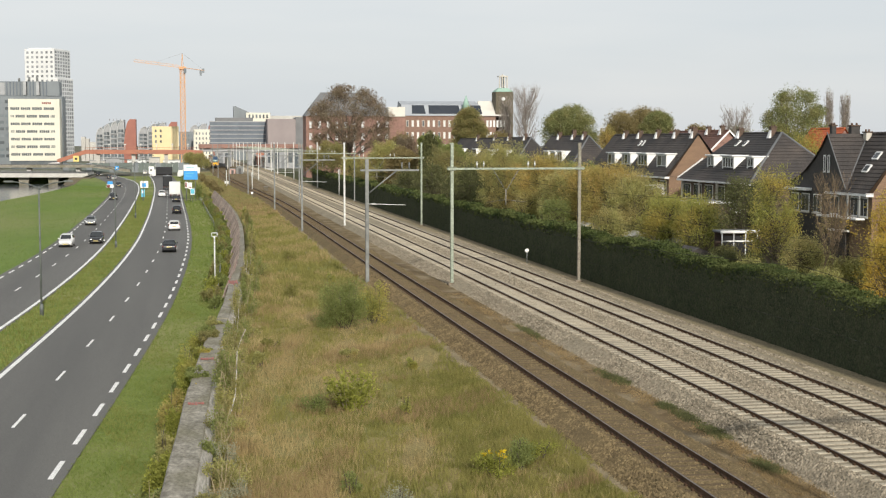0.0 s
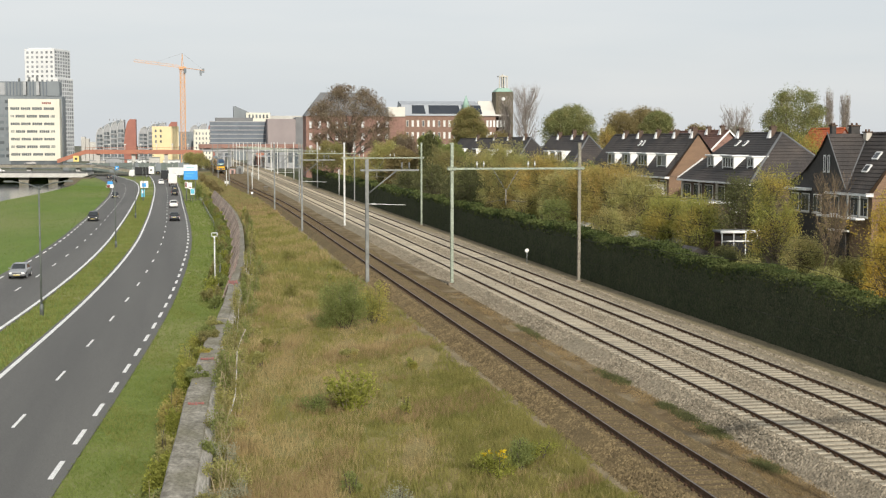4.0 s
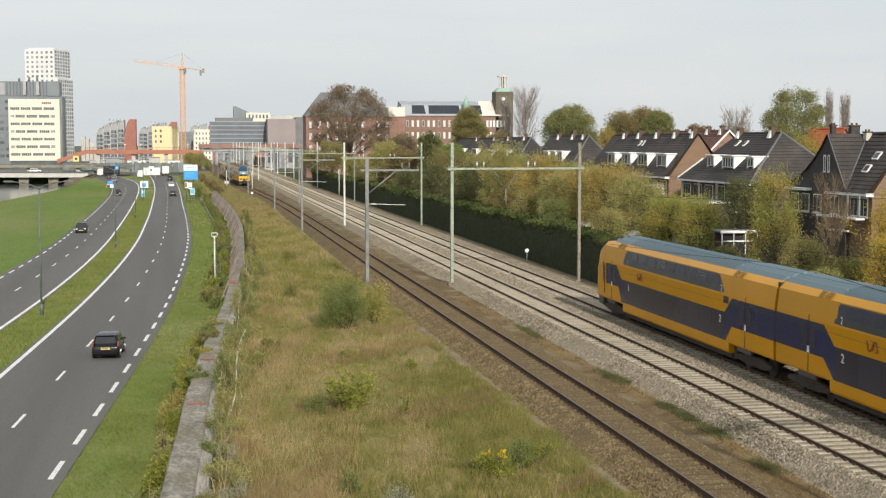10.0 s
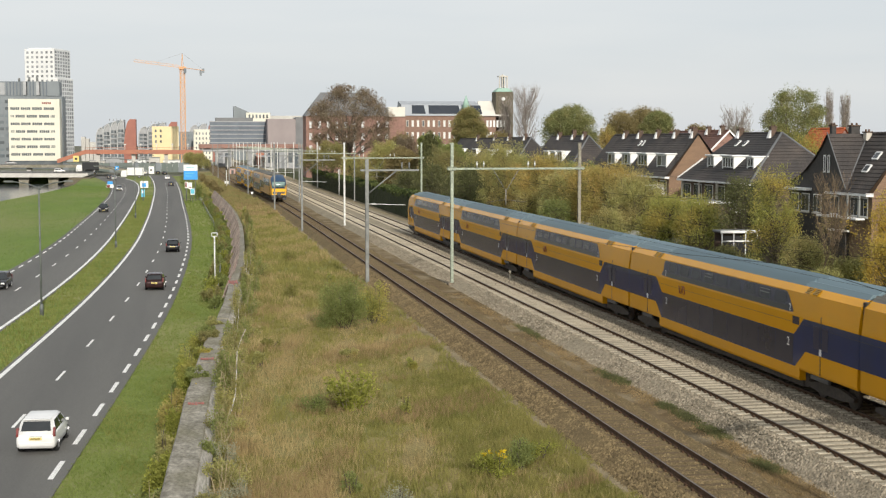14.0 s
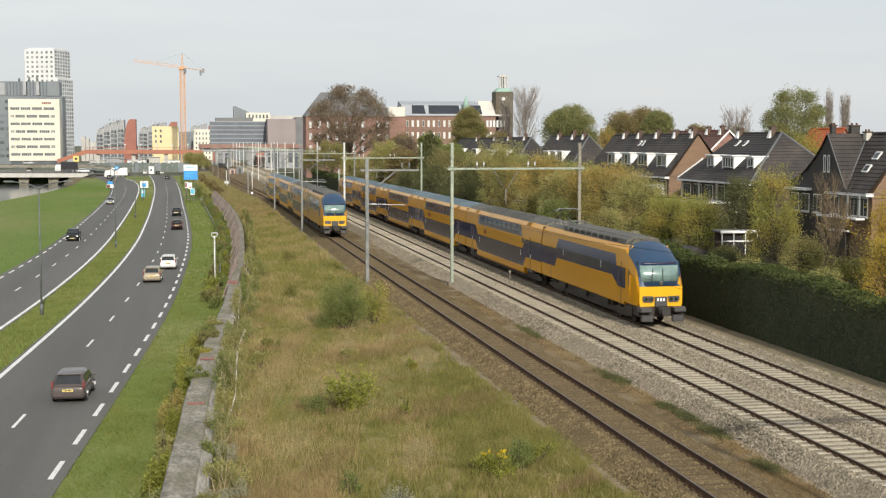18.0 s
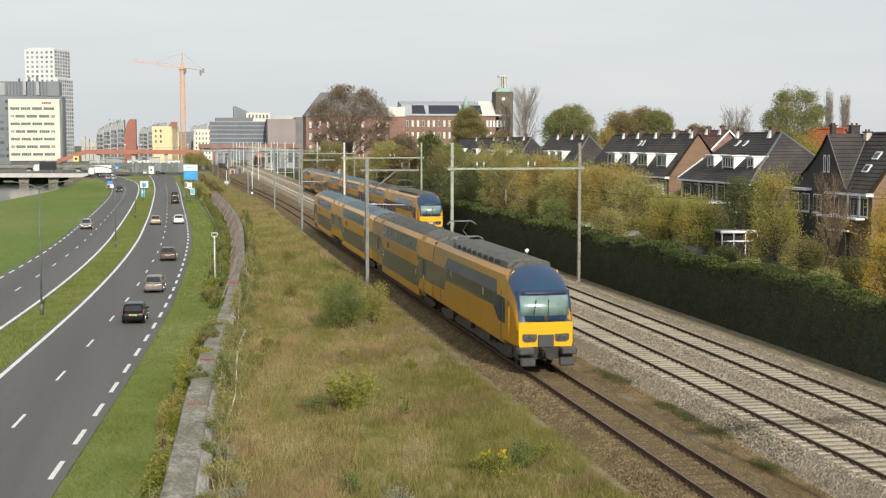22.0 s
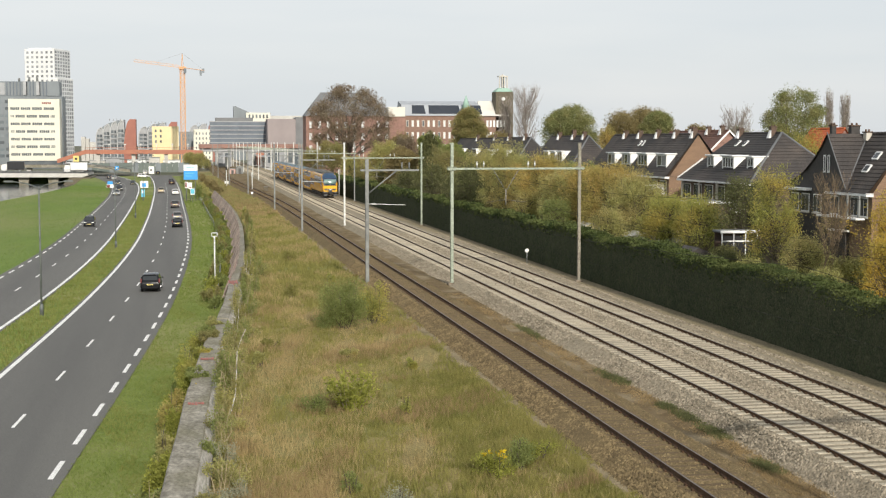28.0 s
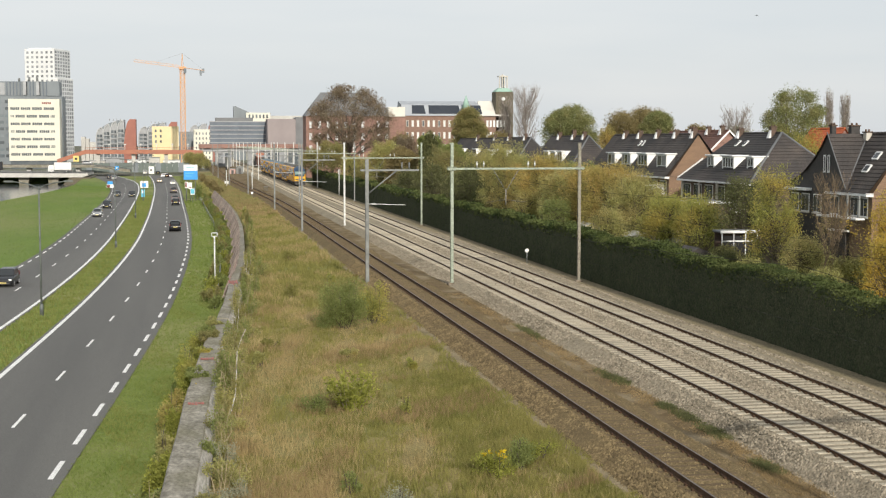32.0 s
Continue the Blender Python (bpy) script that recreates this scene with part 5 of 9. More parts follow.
def truck(colour, box_mat, ln=9.0):
    c = empty("truck")
    tagged(c, f"{colour} box truck among the far traffic", "truck", "trucks on the road")
    bm = bmesh.new()
    bbox(bm, -1.24, -ln / 2, 0.95, 1.24, ln / 2 - 2.2, 3.7, 0.05)
    part("cargo_box", bm, box_mat, c)
    bm = bmesh.new()
    solid(bm, [(ln / 2 - 2.05, 0.5), (ln / 2, 0.5), (ln / 2, 1.6), (ln / 2 - 0.3, 2.7), (ln / 2 - 2.05, 2.8)], "x", -1.15, 1.15)
    part("cab", bm, PAINTS["white"], c)
    bm = bmesh.new()
    solid(bm, [(ln / 2 - 0.02, 1.62), (ln / 2 - 0.27, 2.5), (ln / 2 - 0.21, 2.5), (ln / 2 + 0.02, 1.62)], "x", -1.0, 1.0)
    part("windscreen", bm, M["car_glass"], c)
    bm = bmesh.new()
    box(bm, -0.5, -ln / 2, 0.6, 0.5, ln / 2 - 0.5, 0.95)
    part("chassis", bm, M["under"], c)
    for s in (-1, 1):
        bm = bmesh.new()
        bbox(bm, s * 0.7, -ln / 2 - 0.03, 0.7, s * 1.1, -ln / 2 + 0.02, 0.85, 0.01)
        part("tail_light", bm, M["tail_red"], c)
        for y in (-ln / 2 + 1.6, ln / 2 - 1.2):
            wheel(c, s * 1.1, y, 0.48)
    return c


# side of the road, kind, colour, share of the carriageway's width, then (seconds, y) along the way
LEAVING_EARLY = [
    ("R", "saloon", "dark grey", 0.70, [(0, 160), (5, 239), (9, 307), (14, 400)]),
    ("R", "estate", "white", 0.70, [(0, 199), (3.2, 253), (8, 351)]),
    ("R", "hatchback", "black", 0.77, [(0, 245), (7, 393)]),
    ("R", "saloon", "black", 0.80, [(0, 293), (2, 328)]),
    ("R", "truck", "white", 0.77, [(0, 315), (5.5, 430)]),
    ("R", "suv", "white", 0.30, [(0, 322), (3, 394)]),
    ("R", "truck", "dark grey", 0.52, [(0, 372), (3, 430), (9, 540)]),
    ("R", "small car", "black", 0.76, [(8.5, 53), (11.7, 115.2), (16.5, 209), (24, 352)]),
]
LEAVING_LATER = [
    ("R", "hatchback", "dark red", 0.76, [(11, 57), (14.3, 125.5), (19, 221), (25, 350)]),
    ("R", "hatchback", "white", 0.80, [(14, 58), (17.3, 125), (22, 215), (28, 334)]),
    ("R", "hatchback", "beige", 0.25, [(14.5, 51), (16.5, 93), (19.7, 162.6), (28, 346)]),
    ("R", "estate", "brown grey", 0.74, [(17, 49.5), (18, 69), (21.5, 138.4), (31, 327)]),
    ("R", "hatchback", "grey", 0.77, [(19, 62), (22.1, 119), (30, 260)]),
    ("R", "small car", "black", 0.77, [(20, 59.5), (23.2, 120.3), (31, 260)]),
    ("R", "suv", "black", 0.72, [(25.5, 69), (27.8, 114.2), (32, 197)]),
]
COMING_DRIVES = [
    ("L", "suv", "white", 0.27, [(0, 170), (2, 125)]),
    ("L", "estate", "dark grey", 0.80, [(0, 175), (2, 127)]),
    ("L", "saloon", "silver", 0.27, [(0, 214), (3.5, 142)]),
    ("L", "suv", "dark grey", 0.22, [(0, 307), (5.8, 188), (9, 127)]),
    ("L", "hatchback", "dark grey", 0.24, [(2, 356), (10.2, 192), (14, 122)]),
    ("L", "suv", "black", 0.26, [(7, 388), (16.5, 205.5), (21, 130)]),
    ("L", "hatchback", "silver", 0.26, [(14, 365), (22, 204.6), (25.5, 136)]),
    ("L", "suv", "dark grey", 0.27, [(22, 356), (27.8, 215), (31, 146)]),
    ("L", "hatchback", "silver", 0.22, [(27.5, 344), (32, 237.5)]),
    ("L", "suv", "dark grey", 0.26, [(28, 365), (32, 268)]),
    ("L", "saloon", "black", 0.82, [(30, 368), (32, 322)]),
    ("L", "saloon", "dark grey", 0.28, [(31, 348), (32, 325)]),
]
DRIVES = LEAVING_EARLY + LEAVING_LATER + COMING_DRIVES
VEHICLES = []
for side, kind, colour, share, way in DRIVES:
    if kind == "truck":
        VEHICLES.append(truck(colour, PAINTS[colour], 8.5 if share > 0.5 else 6.0))
    else:
        VEHICLES.append(car(kind, colour, side == "L"))


def along(way, t):
    """Straight between the known moments, on at the same pace outside them."""
    k = 0
    while k < len(way) - 2 and t > way[k + 1][0]:
        k += 1
    (t0, y0), (t1, y1) = way[k], way[k + 1]
    return y0 + (y1 - y0) * (t - t0) / (t1 - t0)


def drive_pose(side, share, y, t, kind, colour):
    lo, hi = (right_solid, right_block) if side == "R" else (left_block, left_solid)
    if colour == "beige":
        share = 0.25 + 0.48 * float(1 - smooth01((t - 17.0) / 4.5))
    at = lambda v: float(lo(v) + (hi(v) - lo(v)) * share)
    d = math.degrees(math.atan(at(y + 1) - at(y - 1)) / 2)
    x = at(y) if y < 640 else at(640) + (y - 640) * (at(640) - at(636)) / 4
    return pose(x, y, TOP, 0, 0, -d if side == "R" else 180 - d)


# ---- the far side of the town ----
M["tower_white"] = mat("white_cladding", (0.66, 0.67, 0.665), (0.60, 0.61, 0.61), 0.1, 0.6)
M["office_cream"] = mat("cream_cladding", (0.64, 0.62, 0.53), (0.58, 0.565, 0.48), 0.1, 0.6)
M["grey_clad"] = mat("blue_grey_cladding", (0.17, 0.195, 0.21), (0.13, 0.15, 0.165), 0.15, 0.5, stretch=(1, 1, 0.3))
M["pane_far"] = mat("far_window_glass", (0.10, 0.12, 0.135), (0.15, 0.165, 0.175), 0.2, 0.15, island=0.5)
# lighter copy of the far glass, with distance haze put into its colour
M["pane_pale"] = mat("haze_paled_far_glass", (0.18, 0.195, 0.21), (0.25, 0.26, 0.27), 0.2, 0.3, island=0.4)
M["silver_clad"] = mat("silver_roof_cladding", (0.30, 0.31, 0.32), (0.24, 0.25, 0.26), 0.2, 0.45, 0.3)
M["bright_metal"] = mat("bright_metal_ribs", (0.50, 0.51, 0.51), (0.42, 0.43, 0.44), 0.2, 0.45, 0.2)
# these facade and brick colours are muted: distance haze is mixed into them
M["red_clad"] = mat("red_facade", (0.31, 0.125, 0.09), (0.27, 0.105, 0.08), 0.2, 0.7)
M["yellow_clad"] = mat("yellow_facade", (0.70, 0.58, 0.34), (0.64, 0.53, 0.31), 0.2, 0.7)
M["orange_steel"] = mat("rust_orange_bridge", (0.36, 0.14, 0.08), (0.30, 0.115, 0.07), 0.2, 0.6)
M["crane_paint"] = mat("orange_crane_paint", (0.62, 0.33, 0.15), (0.54, 0.29, 0.14), 0.3, 0.6)
M["brick_red"] = mat("red_brick", (0.265, 0.155, 0.125), (0.225, 0.13, 0.105), 0.4, 0.9, fine=3)
M["brick_brown"] = mat("brown_brick", (0.235, 0.15, 0.115), (0.20, 0.125, 0.095), 0.4, 0.9, fine=3)
M["brick_dark"] = mat("dark_weathered_brick", (0.125, 0.105, 0.075), (0.095, 0.085, 0.06), 0.3, 0.9, fine=3)
M["screen_glass"] = mat("green_grey_screen", (0.115, 0.14, 0.125), (0.09, 0.115, 0.105), 0.3, 0.4)
M["office_glass"] = mat("blue_grey_office_glass", (0.15, 0.175, 0.21), (0.11, 0.13, 0.155), 0.15, 0.25)
M["slate"] = mat("slate_roof", (0.15, 0.155, 0.16), (0.12, 0.125, 0.13), 0.3, 0.6)
M["pale_roof"] = mat("pale_metal_roof", (0.62, 0.60, 0.54), (0.55, 0.53, 0.48), 0.3, 0.55)
M["zinc"] = mat("pale_zinc_roof", (0.34, 0.36, 0.385), (0.28, 0.30, 0.325), 0.3, 0.6)
M["solar"] = mat("solar_panel", (0.025, 0.03, 0.04), (0.035, 0.04, 0.05), 0.3, 0.25)
M["copper_green"] = mat("green_copper", (0.30, 0.45, 0.37), (0.25, 0.38, 0.32), 0.4, 0.7)
M["stone_trim"] = mat("pale_stone_trim", (0.55, 0.52, 0.46), (0.47, 0.44, 0.39), 0.6, 0.8)
M["office_pink"] = mat("faded_pink_render", (0.50, 0.33, 0.29), (0.43, 0.29, 0.25), 0.6, 0.85)
M["sign_blue"] = mat("blue_road_sign", (0.03, 0.29, 0.68), (0.03, 0.26, 0.62), 0.5, 0.45)
M["cyan"] = mat("pale_blue_sign", (0.10, 0.45, 0.62), None, 0.5, 0.45)


def grid_windows(bm, x0, x1, z0, z1, cols, rows, fw, fh, y, depth=0.25, jitter=None):
    """Recessed panes in rows and columns on a face at y that looks along -y."""
    dx, dz = (x1 - x0) / cols, (z1 - z0) / rows
    for r in range(rows):
        for c_ in range(cols):
            cx, cz = x0 + dx * (c_ + 0.5), z0 + dz * (r + 0.5)
            if jitter:
                cx += jitter.uniform(-0.12, 0.12) * dx
            box(bm, cx - dx * fw / 2, y - 0.05, cz - dz * fh / 2, cx + dx * fw / 2, y + depth, cz + dz * fh / 2)


def building(name, label, x, y, rz=0.0, z=-1.6, category="building"):
    b = empty(name, (x, y, z), radians(rz))
    return tagged(b, label, category)


def stuff_part(name, bm, material, parent, label=""):
    p = part(name, bm, material, parent, label)
    p["kind"] = "stuff"
    return p


def white_tower():
    b = building("apartment_tower", "white residential tower with a grid of small square windows", -95, 836, -21)
    w, d, h = 18.9, 21.0, 67.2
    bm = bmesh.new()
    bbox(bm, 0, 0, 0, w, d, h, 0.1)
    part("wall", bm, M["tower_white"], b)
    bm = bmesh.new()
    bbox(bm, 1.6, 1.6, h, w - 2.6, d - 2.6, h + 0.6, 0.1)
    part("roof_plant", bm, M["tower_white"], b)
    rng = random.Random(2)
    bm = bmesh.new()
    grid_windows(bm, 0.4, w - 0.2, 2, h - 0.8, 6, 23, 0.46, 0.50, 0.0)
    stuff_part("glazing", bm, M["pane_pale"], b)
    bm = bmesh.new()
    grid_windows(bm, 0.4, d - 0.4, 50.5, h - 0.8, 6, 8, 0.66, 0.66, 0.0)
    p = stuff_part("glazing", bm, M["pane_pale"], b)
    p.matrix_local = pose(w, 0, 0, 0, 0, 90)
    # the lower storeys step out to the side
    bm = bmesh.new()
    bbox(bm, w, 0.3, 0, w + 1.6, d, 50.0, 0.1)
    part("lower_wing", bm, M["tower_white"], b)
    bm = bmesh.new()
    grid_windows(bm, 0.4, d - 0.6, 2, 49.4, 7, 20, 0.66, 0.66, 0.0)
    p = stuff_part("glazing", bm, M["pane_pale"], b)
    p.matrix_local = pose(w + 1.6, 0.3, 0, 0, 0, 90)


def office():
    b = building("office_building", "cream office block with long ribbon windows", -78.2, 622)
    w, d, h = 22.0, 10.0, 31.0
    bm = bmesh.new()
    bbox(bm, 0, 0, 3.6, w, d, h, 0.1)
    part("wall", bm, M["office_cream"], b)
    bm = bmesh.new()
    box(bm, 0.5, 0.4, 0, w - 0.3, d, 3.6)
    part("ground_floor", bm, M["pane_far"], b, "dark glazed ground floor")
    for r in range(7):
        z = 5.9 + r * 3.38
        cuts = (0.9, 4.7, 5.4, 9.4, 10.2, 14.4, 15.2, 19.6) if r % 2 == 0 else (1.0, 2.4, 3.1, 7.0, 7.8, 12.2, 13.2, 17.4, 18.1, 19.8)
        for a, c_ in zip(cuts[::2], cuts[1::2]):
            bm = bmesh.new()
            box(bm, a, -0.06, z, c_, 0.3, z + 1.15)
            k = part("window", bm, M["pane_far"], b)
            bm = bmesh.new()
            for q in range(1, 5):
                x = a + (c_ - a) * q / 5
                box(bm, x - 0.06, -0.09, z, x + 0.06, -0.05, z + 1.15)
            part("mullion", bm, M["office_cream"], k)
    bm = bmesh.new()
    for k in range(5):
        box(bm, 14.5 + k * 0.8, -0.15, h - 2.2, 15.1 + k * 0.8, -0.02, h - 1.3)
    part("roof_letters", bm, M["mark_red"], b, "small red lettering")
    top = building("rooftop_block", "dark blue-grey building with upright ribs behind the office", -97, 646)
    bm = bmesh.new()
    bbox(bm, 0, 0, 0, 40, 16, 33.0, 0.1)
    part("wall", bm, M["grey_clad"], top)
    bm = bmesh.new()
    bbox(bm, 2, 0.5, 33.0, 38.6, 15, 39.8, 0.1)
    part("upper_storey", bm, M["grey_clad"], top)
    bm = bmesh.new()
    bbox(bm, 2.2, 0.2, 33.6, 14.5, 0.6, 39.2, 0.05)
    part("blank_panel", bm, M["silver_clad"], top, "pale grey blank panel")
    for k in range(16):
        wide = 1.9 if k in (5, 9, 14) else 0.45
        bm = bmesh.new()
        bbox(bm, 15.2 + k * 1.46, 0.0, 33.4, 15.2 + k * 1.46 + wide, 0.6, 39.7 + (0.3 if wide > 1 else 0.0), 0.05)
        part("rib", bm, M["silver_clad"] if wide > 1 else M["office_glass"], top)
    bm = bmesh.new()
    bbox(bm, 33.4, -0.2, 33.2, 38.8, 0.6, 39.9, 0.05)
    part("dark_end", bm, M["grey_clad"], top)
    for k, x in enumerate((20.5, 25.0, 28.5)):
        bm = bmesh.new()
        tube(bm, (x, 4, 39.8), (x, 4, 41.5 + k * 0.6), 0.5, n=8)
        part("flue", bm, M["galv"], top)
    bm = bmesh.new()
    grid_windows(bm, 0.5, 17.5, 4, 32, 5, 9, 0.8, 0.45, 0.0)
    stuff_part("glazing", bm, M["pane_far"], top)


def vaulted(x0, x1, y, top, red, wings):
    """Apartment block with rounded silver roofs over bays and a red end wall."""
    b = building("apartment_block", "apartment block with rounded silver roof bays and a red end wall", x0, y)
    w = (x1 - x0) * (0.71 if red else 1.0)
    n = wings
    for k in range(n):
        a, c_ = w * k / n, w * (k + 1) / n - 0.05
        h = top + 1.6 - (n - 1 - k) ** 1.6 * 0.75
        prof = [(a, 0), (c_, 0)] + [(c_ - (c_ - a) * 0.0 - (c_ - a) * (1 - math.cos(t)) * 0.0, h * 0.72) for t in (0,)]
        prof += [(c_ - (c_ - a) * 0.06, h * 0.93), (c_ - (c_ - a) * 0.2, h), (a + (c_ - a) * 0.6, h * 0.985), (a + (c_ - a) * 0.28, h * 0.93), (a + (c_ - a) * 0.08, h * 0.83), (a, h * 0.68)]
        bm = bmesh.new()
        solid(bm, prof, "y", 0, 14)
        bay = part("bay", bm, M["silver_clad"], b)
        bm = bmesh.new()
        arc = [(p[0] - 0.1, p[1] + 0.1) for p in prof[2:]] + [(a - 0.1, 0.0)]
        for p, q in zip(arc, arc[1:]):
            tube(bm, (p[0], -0.35, p[1]), (q[0], -0.35, q[1]), 0.30, n=5)
        part("rib", bm, M["bright_metal"], bay)
        bm = bmesh.new()
        for r in range(6):
            for q in range(2):
                xx = a + (c_ - a) * (0.10 + 0.45 * q)
                box(bm, xx, -0.06, 3 + r * (h * 0.82 - 3) / 6, xx + (c_ - a) * 0.38, 0.3, 3 + r * (h * 0.82 - 3) / 6 + 1.9)
        p = part("glazing", bm, M["pane_far"], bay)
        p["kind"] = "stuff"
        bm = bmesh.new()
        for r in range(6):
            box(bm, a + 0.5, -0.7, 2.6 + r * (h * 0.82 - 3) / 6, c_ - 0.4, -0.06, 3.3 + r * (h * 0.82 - 3) / 6)
        p = part("balcony_tier", bm, M["silver_clad"], bay)
        p["kind"] = "stuff"
    bm = bmesh.new()
    solid(bm, [(w * 0.04, 0), (w, 0), (w, top + 1.9), (w * 0.72, top + 1.3), (w * 0.40, top - 0.4), (w * 0.16, top - 3.0), (w * 0.04, top - 6.0)], "y", 0.6, 14.5)
    part("barrel_roof", bm, M["grey_clad"], b, "dark curved roof behind the bays")
    if red:
        bm = bmesh.new()
        h = top + 2.2
        r = x1 - x0 - w
        solid(bm, [(w - 0.3, 0), (x1 - x0, 0), (x1 - x0, h), (w + 0.48 * r, h), (w + 0.27 * r, h * 0.93), (w + 0.09 * r, h * 0.76), (w - 0.3, h * 0.45)], "y", -0.4, 14)
        part("end_wall", bm, M["red_clad"], b, "red rendered end wall")
    bm = bmesh.new()
    for k in range(4):
        box(bm, w * (0.45 + 0.13 * k), 4, top + 1.4, w * (0.48 + 0.13 * k), 6, top + 2.4)
    part("roof_stack", bm, M["silver_clad"], b)


def far_blocks():
    vaulted(-52.2, -29.8, 800, 23.0, True, 4)
    vaulted(-29.5, -6.5, 835, 22.0, True, 3)
    vaulted(0.5, 16.0, 840, 21.5, True, 2)
    for x0, x1, y, h, m, lab in ((-19.6, -5.2, 760, 20.6, M["yellow_clad"], "yellow rendered apartment building"), (3.0, 13.2, 765, 19.0, M["office_cream"], "cream and yellow apartment building"), (-5.0, 2.8, 790, 18.0, M["grey_clad"], "grey apartment building behind the crane")):
        b = building("apartment_building", lab, x0, y)
        bm = bmesh.new()
        bbox(bm, 0, 0, 0, x1 - x0, 12, h, 0.08)
        part("wall", bm, m, b)
        bm = bmesh.new()
        grid_windows(bm, 0.6, (x1 - x0) * (0.42 if m is M["yellow_clad"] else 0.95), 2, h - 1, 2 if m is M["yellow_clad"] else 5, 6, 0.36, 0.5, 0.0)
        stuff_part("glazing", bm, M["pane_far"], b)
        if m is M["yellow_clad"]:
            bm = bmesh.new()
            bbox(bm, 0.2, -0.25, 0, x1 - x0 - 1.5, 0.0, h * 0.55, 0.05)
            part("lower_front", bm, M["yellow_clad"], b, "brighter yellow lower front")
    b = building("white_houses", "row of low white buildings far off", -66, 870)
    rng = random.Random(8)
    x = 0.0
    while x < 16:
        wd = rng.uniform(2.2, 4.0)
        bm = bmesh.new()
        bbox(bm, x, 0, 0, x + wd - 0.2, 9, rng.uniform(11, 15.5), 0.06)
        part("block", bm, M["pale_concrete"], b)
        x += wd
    # glass offices beside the railway
    b = building("glass_office", "blue-grey glass office with level bands", 10.2, 640)
    for k in range(6):
        bm = bmesh.new()
        box(bm, 0, 0, 10.0 + k * 1.95, 26, 14, 11.55 + k * 1.95)
        part("glass_band", bm, M["office_glass"], b)
        bm = bmesh.new()
        box(bm, -0.15, -0.2, 11.55 + k * 1.95, 26.15, 14, 11.95 + k * 1.95)
        part("parapet_band", bm, M["silver_clad"], b)
    bm = bmesh.new()
    box(bm, 0.5, 0.5, 7.6, 25.5, 14, 10.0)
    part("plinth", bm, M["brick_red"], b)
    for x0, x1 in ((2.3, 9.3), (17.6, 25.4)):
        bm = bmesh.new()
        box(bm, x0, 0.6, 0, x1, 13.9, 7.59)
        part("lower_wall", bm, M["silver_clad"], b)
    bm = bmesh.new()
    bbox(bm, 2.5, 2, 21.7, 20, 12, 23.4, 0.1)
    part("roof_plant", bm, M["slate"], b)
    b = building("theatre_block", "brown grey windowless building beside the station", 36.0, 625)
    bm = bmesh.new()
    bbox(bm, 0, 0, 10.2, 13, 14, 22.6, 0.1)
    part("wall", bm, mat("taupe_cladding", (0.27, 0.235, 0.23), (0.23, 0.20, 0.20), 0.1, 0.7), b)
    bm = bmesh.new()
    bbox(bm, -0.5, -0.2, 0, 19, 14, 10.2, 0.1)
    part("plinth", bm, M["brick_red"], b)
    bm = bmesh.new()
    bbox(bm, 13, 0.5, 10.2, 18.5, 14, 23.5, 0.1)
    part("side_wing", bm, M["slate"], b)
    b = building("office_slab", "pale office with a dark wedge-shaped roof far off", 30, 905)
    bm = bmesh.new()
    solid(bm, [(0, 0), (13, 0), (13, 30.5), (1.2, 35.8), (0, 35.8)], "y", 0, 14)
    part("wedge", bm, M["grey_clad"], b)
    bm = bmesh.new()
    bbox(bm, 8, -3, 0, 24, 8, 31.5, 0.1)
    part("front_block", bm, M["office_cream"], b)
    bm = bmesh.new()
    bbox(bm, 24, -2, 0, 46, 8, 29.5, 0.1)
    part("side_block", bm, M["pale_concrete"], b)
    bm = bmesh.new()
    grid_windows(bm, 9, 23, 27, 31, 6, 1, 0.5, 0.6, -3)
    stuff_part("glazing", bm, M["pane_far"], b)


